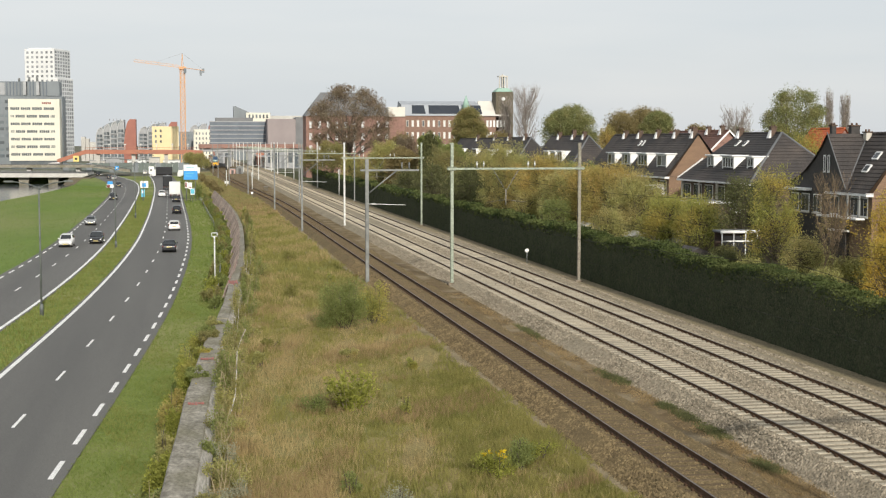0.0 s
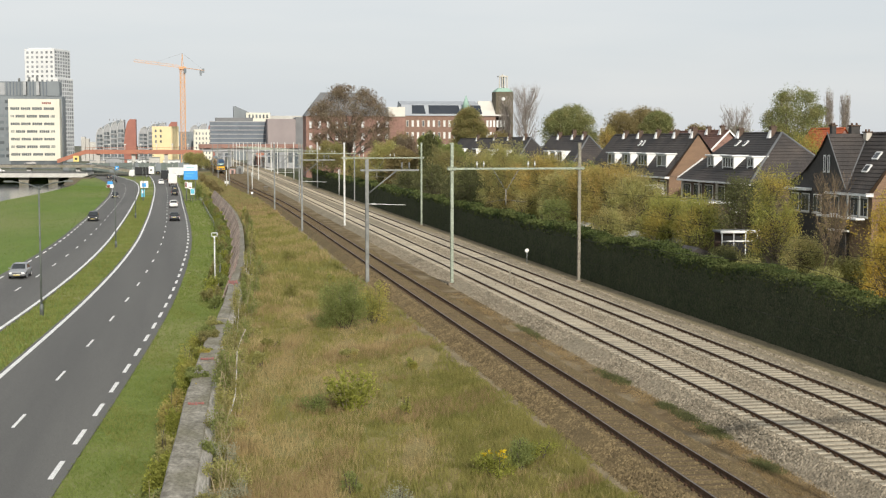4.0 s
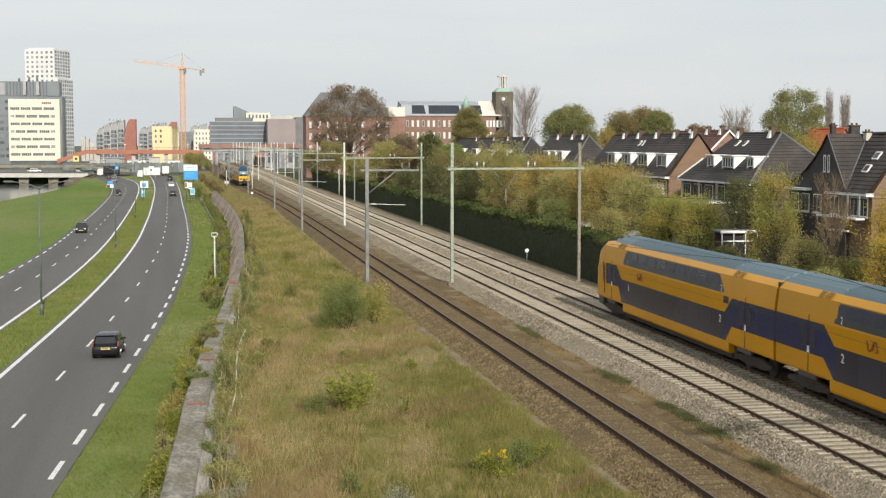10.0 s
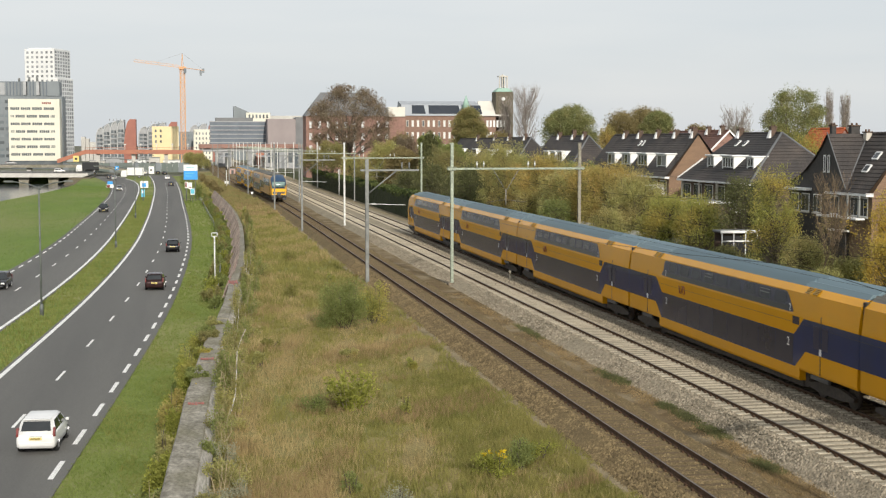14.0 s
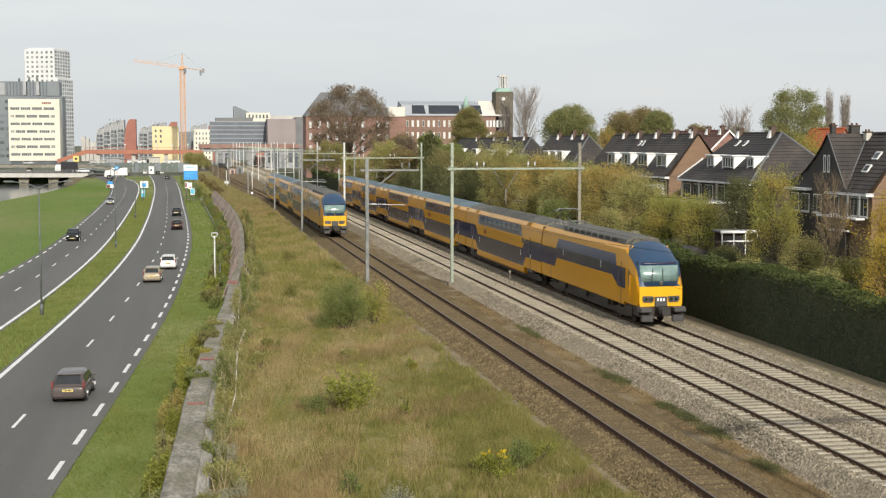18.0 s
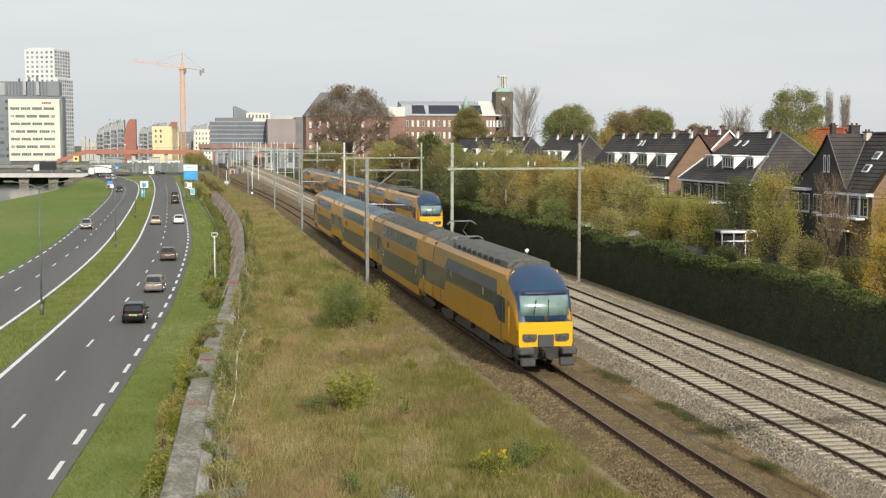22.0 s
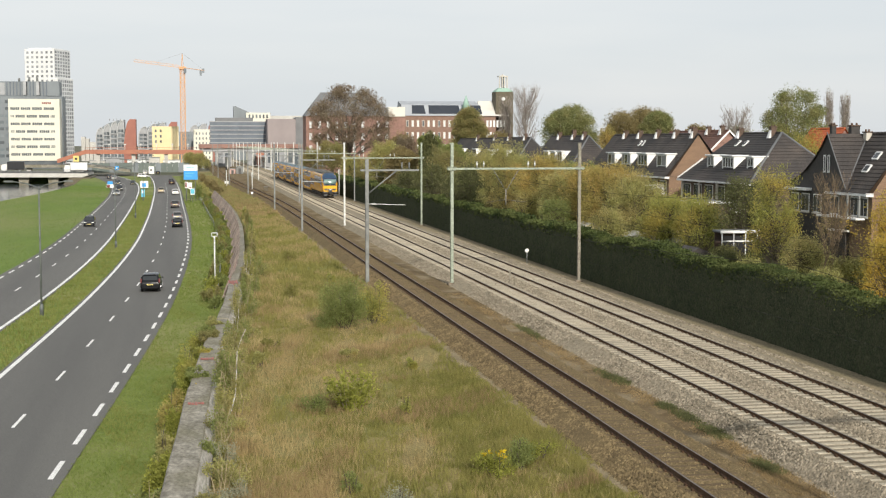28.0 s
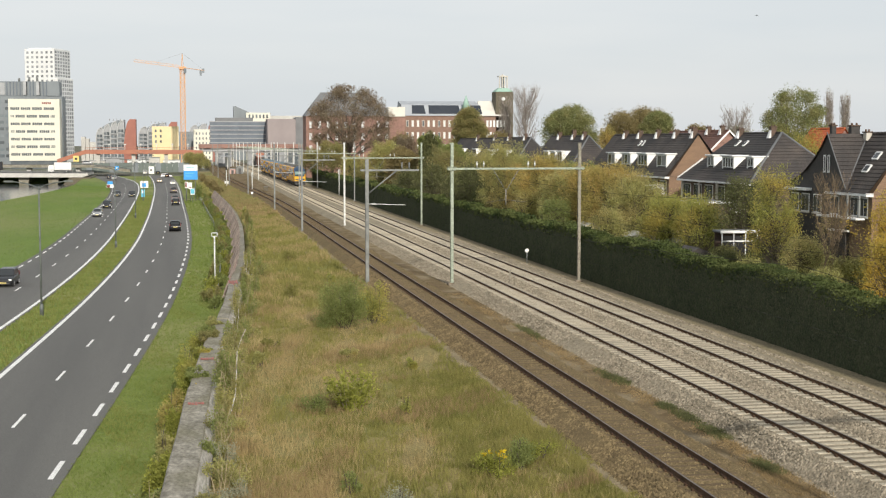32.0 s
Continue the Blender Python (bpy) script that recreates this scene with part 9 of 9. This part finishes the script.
def spiky_shrub(x, y, r, h, seed):
    """Long thin shoots fanning out of one root, each set with narrow leaves."""
    rng, nr = random.Random(seed), np.random.RandomState(seed)
    b = empty("shrub", (x, y, float(ground_z(x, y))))
    tagged(b, "spiky yellow-green shrub of thin shoots in dry grass", "shrub")
    pts = []
    for k in range(46):
        a, lean = rng.uniform(0, 6.28), r * math.sqrt(rng.random())
        e = Vector((math.cos(a) * lean, math.sin(a) * lean, h * rng.uniform(0.45, 1.0) * (1 - 0.35 * lean / r)))
        s0 = Vector((math.cos(a) * 0.1, math.sin(a) * 0.1, -0.03))
        bm = bmesh.new()
        limb(bm, s0, e, 0.014, 0.004, rng, 3, 4)
        part("shoot", bm, M["straw_stem"], b)
        u = 0.25 + 0.78 * nr.rand(46)[:, None]
        pts.append(np.array(s0)[None] * (1 - u) + np.array(e)[None] * u + nr.normal(size=(46, 3)) * 0.065)
    v, f = quads_at(np.concatenate(pts), 0.062, nr, 0.0, 1.5)
    mesh_ob("foliage", v.tolist(), f.tolist(), LEAF["spring"], b)


spiky_shrub(6.4, 54.2, 1.1, 2.45, 203)
bush("shrub", "low dark green weeds beside the spiky shrub", 5.1, 54.4, 0.75, 0.75, 700, 0.06, "green", 204, 8)
bush("shrub", "small green shrub in the field", 8.6, 52.9, 0.4, 0.85, 260, 0.06, "lime", 205, 5)
bush("shrub", "dark green weed with yellow flower heads", 9.9, 42.6, 0.85, 0.95, 1300, 0.05, "spring", 206, 18, flowers=100)
bush("shrub", "dark leafy weed at the edge of the field", 10.95, 43.4, 0.85, 1.15, 1500, 0.05, "green", 209, 16)
bush("shrub", "yellowing weed behind the dark one", 11.65, 44.2, 0.9, 0.75, 800, 0.05, "spring", 210, 16)
bush("shrub", "small green weed in dry grass", 4.9, 41.4, 0.45, 0.8, 420, 0.05, "green", 207, 7)
bush("shrub", "pale grey-green weed in dry grass", 6.0, 38.4, 0.7, 1.1, 700, 0.045, "grey_weed", 208, 14)


def bent_stem():
    """A single pale birch stem that leans out of the weeds by the wall."""
    b = empty("birch_stem", (1.36, 54.0, -0.9))
    tagged(b, "bare pale bent birch stem beside the wall", "sapling")
    way = [(0.0, 0.0, -0.05), (0.20, 0.05, 0.33), (0.36, 0.1, 0.95), (0.42, 0.1, 1.95), (0.45, 0.05, 2.75), (0.62, 0.0, 3.2), (0.80, 0.0, 3.6)]
    bm = bmesh.new()
    for (p, q, r) in zip(way, way[1:], (0.035, 0.032, 0.028, 0.024, 0.018, 0.014)):
        tube(bm, p, q, r, r * 0.9, n=7)
    part("stem", bm, M["birch"], b)
    rng = random.Random(5)
    bm = bmesh.new()
    for k in range(14):
        z = rng.uniform(1.2, 3.4)
        x = 0.40 + max(0, z - 2.7) * 0.4
        limb(bm, (x, 0.05, z), (x + rng.uniform(-0.5, 0.5), rng.uniform(-0.4, 0.4), z + rng.uniform(0.2, 0.6)), 0.008, 0.003, rng, 2, 3)
    part("twig", bm, M["straw_stem"], b)
    cloud("foliage", [(0.4 + rng.uniform(-0.4, 0.4), rng.uniform(-0.3, 0.3), rng.uniform(1.0, 3.3), 0.25, 0.3) for k in range(12)], 500, 0.045, LEAF["moss"], b, 77, (0.2, 1.1))


bent_stem()
for k, (x, y, r, h) in enumerate(((3.4, 66, 0.5, 1.0), (7.0, 95, 0.7, 1.3), (10.5, 64, 0.4, 0.7), (6.0, 110, 0.8, 1.4), (9.0, 125, 0.9, 1.4), (10.8, 104, 0.6, 1.1), (8.0, 68, 0.6, 0.6), (4.2, 72, 0.6, 0.7))):
    bush("shrub", "small field shrub in the rough grass", x, y, r, h, 420, 0.075, ("mixed", "blade", "lime")[k % 3], 220 + k, 6)
# brambles and ivy hanging over the road side of the wall
for k, (y, r, h, leaf) in enumerate(((44, 0.6, 1.5, "moss"), (48, 0.55, 1.9, "green"), (51.5, 0.6, 2.0, "mixed"), (55, 0.65, 2.1, "green"), (58.5, 0.7, 2.2, "gold"), (61, 0.75, 2.5, "green"), (65.5, 0.75, 2.5, "lime"), (68.5, 0.75, 2.6, "green"), (73, 0.8, 2.6, "lime"), (75.5, 0.7, 2.7, "green"))):
    bush("bramble", "bramble bush hanging over the concrete wall", float(wall_mid(y)) - 1.0, y, r * 1.5, h * 1.05, 1800, 0.08, {"green": "spring", "moss": "green"}.get(leaf, leaf), 240 + k, 10)
for k in range(46):
    y = 104 + k * 4.2
    bush("bramble", "green climbing shrub before the timber boards of the wall", float(wall_mid(y)) - 1.55 - 0.5 * (k % 3), y, 0.95, 1.2 + 0.4 * (k % 3), 480, 0.07 + y * 0.0004, ("green", "moss", "spring", "green")[k % 4], 260 + k, 5)
# ivy spilling over the joints of the wall
for k, (y, leaf) in enumerate(((74.0, "green"), (67.2, "lime"), (60.2, "green"), (72.4, "moss"), (77.5, "mixed"))):
    bush("ivy_clump", "ivy spilling over a joint of the concrete wall", float(wall_mid(y)) - 0.42, y, 0.62, 0.68, 760, 0.065, leaf, 520 + k, 7, base=-0.45)
# grey weeds at the near end of the wall
for k, (x, y, h) in enumerate(((-1.55, 41.0, 2.2), (-1.35, 43.5, 2.0), (0.75, 40.0, 1.0), (0.95, 42.0, 1.1), (1.1, 44.5, 1.2), (1.0, 47.5, 1.3), (1.5, 41.0, 0.9))):
    bush("tall_weed", "grey-green seeding weeds at the foot of the wall", x, y, 0.5, h, 420, 0.04, "grey_weed" if k % 2 == 0 else "moss", 700 + k, 9, stem_mat=M["straw_stem"])
# rough scrub where the wall ends and the ground slopes down to the road
for k in range(34):
    y = 292 + k * 4.6
    bush("scrub_bush", "brown-green scrub on the slope by the railway", 4.4 - k * 0.12 + 2.6 * math.sin(k * 2.1), y, 1.8, 1.9 + 0.8 * (k % 3), 300, 0.20, ("mixed", "olive", "green")[k % 3], 560 + k, 4)
# young birches and willows along the field side of the wall
for k, (y, d, h) in enumerate(((39.5, 0.9, 1.0), (42.5, 1.0, 1.2), (46, 0.9, 1.2), (50, 0.75, 1.7), (53.5, 0.8, 2.2), (57, 0.9, 2.6), (61, 0.8, 2.4), (65, 0.9, 2.2), (70, 0.8, 2.0), (76, 0.9, 2.6), (83, 0.9, 2.6), (90, 1.0, 2.8), (98, 0.9, 2.4), (107, 1.0, 2.6), (118, 1.0, 2.6), (130, 1.1, 2.8), (143, 1.1, 2.6), (158, 1.0, 2.6), (175, 1.0, 2.4), (195, 1.0, 2.2))):
    bush("sapling", "young sapling with thin upright stems by the wall", float(wall_mid(y)) + d, y, 0.6, h, 520, 0.05 + y * 0.0003, ("moss", "mixed", "green")[k % 3], 300 + k, 6, stem_mat=M["birch"] if k in (9, 13) else M["straw_stem"])
for k in range(24):
    y = 39 + k * 3.1
    bush("tall_weed", "tall weeds growing beside the concrete wall", float(wall_mid(y)) + 1.35 + 0.35 * math.sin(k * 1.7), y, 0.6, 0.8 + 0.35 * (k % 4), 420, 0.042 + y * 0.0002, ("grey_weed" if y < 50 else "mixed", "mixed", "blade", "green")[k % 4], 640 + k, 7, stem_mat=M["straw_stem"])


# ---- lamps, signs and small things along road and railway ----
def street_lamp(x, y, z, h):
    l = empty("street_lamp", (x, y, z))
    tagged(l, "slender grey double-armed street lamp on the central strip", "street lamp", "street lamps")
    bm = bmesh.new()
    tube(bm, (0, 0, 0), (0, 0, h), 0.085, 0.05, 10)
    part("pole", bm, M["lamp_steel"], l)
    bm = bmesh.new()
    tube(bm, (0, 0, 0), (0, 0, 0.9), 0.15, 0.13, 10)
    part("base", bm, M["lamp_steel"], l)
    for s in (-1, 1):
        bm = bmesh.new()
        pts = [(0, 0, h - 0.25), (s * 0.35, 0, h + 0.02), (s * 1.0, 0, h + 0.2), (s * 1.9, 0, h + 0.33)]
        for a, b in zip(pts, pts[1:]):
            tube(bm, a, b, 0.05, 0.045, 6)
        arm = part("arm", bm, M["lamp_steel"], l)
        bm = bmesh.new()
        bbox(bm, s * 1.75, -0.14, h + 0.26, s * 2.45, 0.14, h + 0.40, 0.04)
        part("lamp_head", bm, M["lamp_steel"], arm)


for y in (102.0, 166.0, 232.0, 300.0, 370.0):
    street_lamp(float((left_solid(y) + right_solid(y)) / 2) - (0.15 if y > 110 else 0.2), y, ROAD_Z, 9.6)


def camera_post():
    p = empty("traffic_post", (2.13, 119.0, ROAD_Z))
    tagged(p, "white post with a small frame on top beside the verge", "post")
    bm = bmesh.new()
    tube(bm, (0, 0, 0), (0, 0, 4.55), 0.065, n=10)
    part("pole", bm, M["white_steel"], p)
    bm = bmesh.new()
    for a, b in (((-0.24, 4.55), (0.24, 4.55)), ((-0.24, 4.86), (0.24, 4.86))):
        tube(bm, (a[0], 0, a[1]), (b[0], 0, b[1]), 0.045, n=6)
    for s in (-0.24, 0.24):
        tube(bm, (s, 0, 4.55), (s, 0, 4.86), 0.045, n=6)
    part("head_frame", bm, M["white_steel"], p)
    bm = bmesh.new()
    bbox(bm, -0.2, -0.1, 0.0, 0.2, 0.1, 0.5, 0.02)
    part("cabinet", bm, M["galv"], p)


camera_post()


def sign_board(name, label, x, y, z, panels, posts):
    """Panels: (x0, z0, x1, z1, material, bars)."""
    s = empty(name, (x, y, z))
    tagged(s, label, "road sign", "road signs")
    for px, h in posts:
        bm = bmesh.new()
        tube(bm, (px, 0.12, 0), (px, 0.12, h), 0.07, n=8)
        part("post", bm, M["galv"], s)
    for x0, z0, x1, z1, m, bars in panels:
        bm = bmesh.new()
        bbox(bm, x0, -0.03, z0, x1, 0.05, z1, 0.02)
        p = part("panel", bm, m, s)
        for bx0, bz0, bx1, bz1, bmname in bars:
            bm = bmesh.new()
            box(bm, bx0, -0.045, bz0, bx1, -0.029, bz1)
            part("bar", bm, M[bmname], p)


sign_board("road_sign", "large blue motorway sign with a white top strip", 0.4, 300, ROAD_Z, [(-1.5, 4.6, 1.5, 6.55, M["sign_blue"], [(-1.1, 5.95, 0.7, 6.1, "cyan"), (-1.1, 5.35, 0.3, 5.5, "cyan")]), (-1.5, 6.58, 1.5, 7.9, M["white"], [(-1.0, 7.15, 0.9, 7.3, "cyan")])], [(-1.0, 7.9), (1.0, 7.9)])
sign_board("road_sign", "white and red direction panel below the blue sign", -0.1, 296, ROAD_Z, [(-0.75, 2.9, -0.05, 4.2, M["white"], [(-0.68, 3.1, -0.35, 4.1, "mark_red")]), (0.0, 2.7, 0.75, 4.1, M["white"], [(0.1, 3.0, 0.6, 3.2, "mark_red")])], [(-0.4, 4.2), (0.4, 4.1)])
sign_board("road_sign", "small blue sign on a white backing plate", 0.75, 290, ROAD_Z, [(-0.45, 1.7, 0.45, 3.0, M["white"], [(-0.38, 1.9, 0.38, 2.9, "cyan")])], [(0.0, 3.0)])
sign_board("road_sign", "white and blue arrow sign on the central strip", -10.6, 330, ROAD_Z, [(-0.9, 1.9, 1.0, 3.5, M["white"], [(-0.5, 2.1, 0.5, 3.0, "sign_blue")])], [(0.0, 3.5)])
sign_board("road_sign", "pale blue beacon on the central strip", -10.35, 314, ROAD_Z, [(-0.4, 0.3, 0.4, 2.1, M["cyan"], [(-0.25, 1.2, 0.25, 1.8, "white")])], [(0.0, 2.0)])
sign_board("road_sign", "white sign between the two roads", -10.6, 395, ROAD_Z, [(-0.7, 3.8, 0.8, 5.9, M["white"], [(-0.3, 4.5, 0.3, 5.2, "galv")])], [(0.0, 5.9)])
sign_board("road_sign", "round blue sign over the far slip road", -22.0, 430, ROAD_Z, [(-0.6, 4.2, 0.6, 5.4, M["sign_blue"], [(-0.2, 4.5, 0.2, 5.0, "white")])], [(0.0, 5.6)])
sign_board("road_sign", "yellow square sign by the far bridge", -43.0, 540, -1.6, [(-1.1, 4.3, 1.1, 6.6, M["plate_yellow"], [(-0.5, 5.0, 0.5, 5.8, "black")])], [(0.0, 6.6)])
sign_board("road_sign", "red and white marker beside the slip road", -20.9, 372, ROAD_Z, [(-0.9, 0.6, 0.9, 1.5, M["white"], [(-0.85, 0.65, 0.0, 1.4, "tail_red")]), (-0.7, 1.5, 0.7, 2.3, M["sign_blue"], [])], [(0.0, 2.3)])


def guard_wire():
    g = empty("verge_rail")
    tagged(g, "thin pale steel rail on low posts along the verge", "guard rail")
    pts = [(float(wall_mid(y)) - float(np.interp(y, [112, 122, 138, 184, 237, 341], [1.8, 1.95, 2.2, 2.9, 3.2, 2.9])), y, ROAD_Z + 0.7) for y in np.arange(112, 330, 6.0)]
    bm = bmesh.new()
    for a, b in zip(pts, pts[1:]):
        tube(bm, a, b, 0.05, n=5, cap=False)
    part("rail", bm, M["galv"], g)
    for p in pts:
        bm = bmesh.new()
        tube(bm, (p[0], p[1], ROAD_Z), p, 0.04, n=5)
        part("post", bm, M["galv"], g)


guard_wire()


def marker(name, label, x, y, z, h, head, mpole, mhead, disc=False):
    m = empty(name, (x, y, z))
    tagged(m, label, "marker post")
    bm = bmesh.new()
    tube(bm, (0, 0, 0), (0, 0, h), 0.04, n=7)
    part("post", bm, mpole, m)
    bm = bmesh.new()
    if disc:
        tube(bm, (0, -0.03, h), (0, 0.03, h), head, n=14)
    else:
        bbox(bm, -head, -0.05, h - head, head, 0.05, h + head, 0.02)
    part("plate", bm, mhead, m)


marker("marker_post", "short post with a round white plate on the path", 29.0, 113.5, -0.5, 1.25, 0.17, M["galv"], M["white"], True)
marker("marker_post", "short brown post between the tracks", 23.6, 97.5, -0.6, 1.1, 0.09, M["brown_steel"], M["brown_steel"])
marker("marker_post", "small white kilometre post by the old track", 12.0, 262, -0.9, 1.3, 0.2, M["galv"], M["white"])
marker("marker_post", "short bent grey stub post in the field", 6.7, 38.6, -0.9, 0.42, 0.09, M["white_steel"], M["white_steel"], True)


def signal(x, y, h, label, lit):
    s = empty("railway_signal", (x, y, -0.6))
    tagged(s, label, "railway signal", "railway signals")
    bm = bmesh.new()
    tube(bm, (0, 0, 0), (0, 0, h), 0.09, n=8)
    part("post", bm, M["white_steel"], s)
    bm = bmesh.new()
    bbox(bm, -0.2, -0.15, h - 0.15, 0.2, 0.1, h + 0.75, 0.05)
    hd = part("head", bm, M["white_steel"] if lit else M["black"], s)
    for k in range(3):
        bm = bmesh.new()
        tube(bm, (0, -0.24, h + 0.06 + k * 0.24), (0, -0.14, h + 0.06 + k * 0.24), 0.08, n=10)
        part("lens", bm, M["black"], hd)
    bm = bmesh.new()
    for k in range(8):
        box(bm, -0.2, 0.1, 0.4 + k * 0.4, 0.2, 0.14, 0.43 + k * 0.4)
    part("ladder", bm, M["galv"], s)


signal(29.6, 268, 4.6, "white railway signal post beside the path", True)
signal(13.8, 300, 3.4, "small white shunting signal by the old track", True)
signal(9.0, 330, 4.2, "railway signal seen from behind", False)


def relay_box(x, y, z, w, h, m, label):
    b = empty("relay_box", (x, y, z))
    tagged(b, label, "cabinet", "trackside cabinets")
    bm = bmesh.new()
    bbox(bm, -w / 2, -0.3, 0, w / 2, 0.3, h, 0.03)
    part("body", bm, m, b)
    bm = bmesh.new()
    bbox(bm, -w / 2 - 0.05, -0.35, h, w / 2 + 0.05, 0.35, h + 0.08, 0.02)
    part("lid", bm, M["galv"], b)


relay_box(16.8, 300, -0.6, 0.9, 0.9, M["brick_dark"], "small dull trackside cabinet beside the far tracks")
relay_box(9.6, 352, -0.9, 1.0, 1.1, M["white"], "white trackside cabinet beside the far track")


# traffic on the low bridge and at the far junction
BRIDGE_DRIVES = []


def low_bridge(x):
    return float(np.interp(x, [-140, -35, -27], [0.1, -0.7, TOP]))


def high_bridge(x):
    return float(np.interp(x, [-150, -36, -22], [2.05, 1.75, -0.15]))


for kind, colour, y, zfun, way in (("truck", "white", 494.0, low_bridge, [(0, 0), (9, -12.7), (19, -27), (32, -45)]), ("suv", "white", 500.0, low_bridge, [(0, -75), (20, -33), (32, -8)]), ("truck", "dark grey", 506.0, low_bridge, [(0, -10), (9, -27), (19, -45.6), (32, -70)]), ("estate", "silver", 531.0, high_bridge, [(0, -88), (32, -38)]), ("saloon", "pale grey", 527.0, high_bridge, [(0, -50), (32, -120)])):
    v = truck(colour, PAINTS[colour], 8.0) if kind == "truck" else car(kind, colour)
    v["label"] = f"{colour} {'box truck' if kind == 'truck' else kind} crossing the far bridge"
    BRIDGE_DRIVES.append((v, y, zfun, way))
for kind, colour, x, y in (("suv", "white", -16.5, 530), ("estate", "black", -11.5, 520), ("suv", "silver", -25.0, 470), ("saloon", "dark grey", -27.5, 486)):
    v = car(kind, colour)
    v.location = (x, y, TOP if y < 500 else -2.0)
    v["label"] = f"{colour} {kind} waiting at the far junction"


# ---- a bird that crosses the sky above the houses ----
def bird():
    b = empty("bird")
    tagged(b, "small dark bird flying over the garden trees", "bird")
    m = mat("dark_plumage", (0.06, 0.06, 0.065), (0.10, 0.10, 0.105), 9, 0.8)
    bm = bmesh.new()
    stations_ = [(-0.17, 0.006), (-0.12, 0.03), (-0.03, 0.048), (0.06, 0.042), (0.11, 0.026), (0.14, 0.028), (0.165, 0.018), (0.19, 0.003)]
    rings = [[bm.verts.new((math.cos(a) * r, y, math.sin(a) * r)) for a in np.linspace(0, 6.2832, 9)[:-1]] for y, r in stations_]
    for r0, r1 in zip(rings, rings[1:]):
        for i in range(8):
            bm.faces.new((r0[i], r0[(i + 1) % 8], r1[(i + 1) % 8], r1[i])).smooth = True
    bm.faces.new(rings[0])
    bm.faces.new(rings[-1])
    part("body", bm, m, b)
    bm = bmesh.new()
    solid(bm, [(-0.02, -0.14), (0.02, -0.14), (0.05, -0.27), (0.0, -0.25), (-0.05, -0.27)], "z", -0.004, 0.004)
    part("tail", bm, m, b)
    wings = []
    for s in (-1, 1):
        bm = bmesh.new()
        solid(bm, [(0, 0.08), (s * 0.14, 0.10), (s * 0.28, 0.03), (s * 0.36, -0.07), (s * 0.24, -0.06), (s * 0.12, -0.08), (0, -0.07)], "z", -0.005, 0.005)
        wings.append((part("wing", bm, m, b), s))
    return b, wings


BIRD, WINGS = bird()
BIRD.scale = (0.55, 0.55, 0.55)
BIRD_WAY = [(29.6, 50.4, 15.5), (30.0, 49.0, 16.06), (30.3, 48.0, 16.57), (30.6, 46.4, 17.07), (30.9, 44.65, 17.57), (31.5, 41.55, 18.52), (31.8, 40.47, 18.9), (32.0, 39.65, 19.13)]


# ---- all that moves ----
def motions():
    for fun, near_y, cars in ((track_c, near_train_y, TRAINS[0]), (lambda y: TRACK_A + 0 * y, away_train_y, TRAINS[1])):
        for thing, offset, length in cars:
            walk(thing, [(0.5 * i, on_track(fun, near_y(0.5 * i) + offset, length)) for i in range(65)])
    for thing, (side, kind, colour, share, way) in zip(VEHICLES, DRIVES):
        walk(thing, [(0.5 * i, drive_pose(side, share, along(way, 0.5 * i), 0.5 * i, kind, colour)) for i in range(65)])

    for thing, y, z, way in BRIDGE_DRIVES:
        turn = -90 if way[-1][1] > way[0][1] else 90
        walk(thing, [(t, pose(along(way, t), y, z(along(way, t)), 0, 0, turn)) for t in range(33)])


    # the bird keeps out of view behind the houses until half a minute has passed
    rows = [(0, pose(75.0, 90, 13.0, 0, 0, 72)), (26, pose(62.0, 90, 13.0, 0, 0, 72)), (29.0, pose(52.5, 90, 14.7, 14, 0, 72))]
    rows += [(t, pose(x, 90, z, 14, 0, 72)) for t, x, z in BIRD_WAY[1:]]
    walk(BIRD, rows)
    for wing, s in WINGS:
        walk(wing, [(0.1 * k, pose(0, 0, 0.03, 0, s * -38 * math.cos(k * 1.9), 0)) for k in range(321)])


motions()
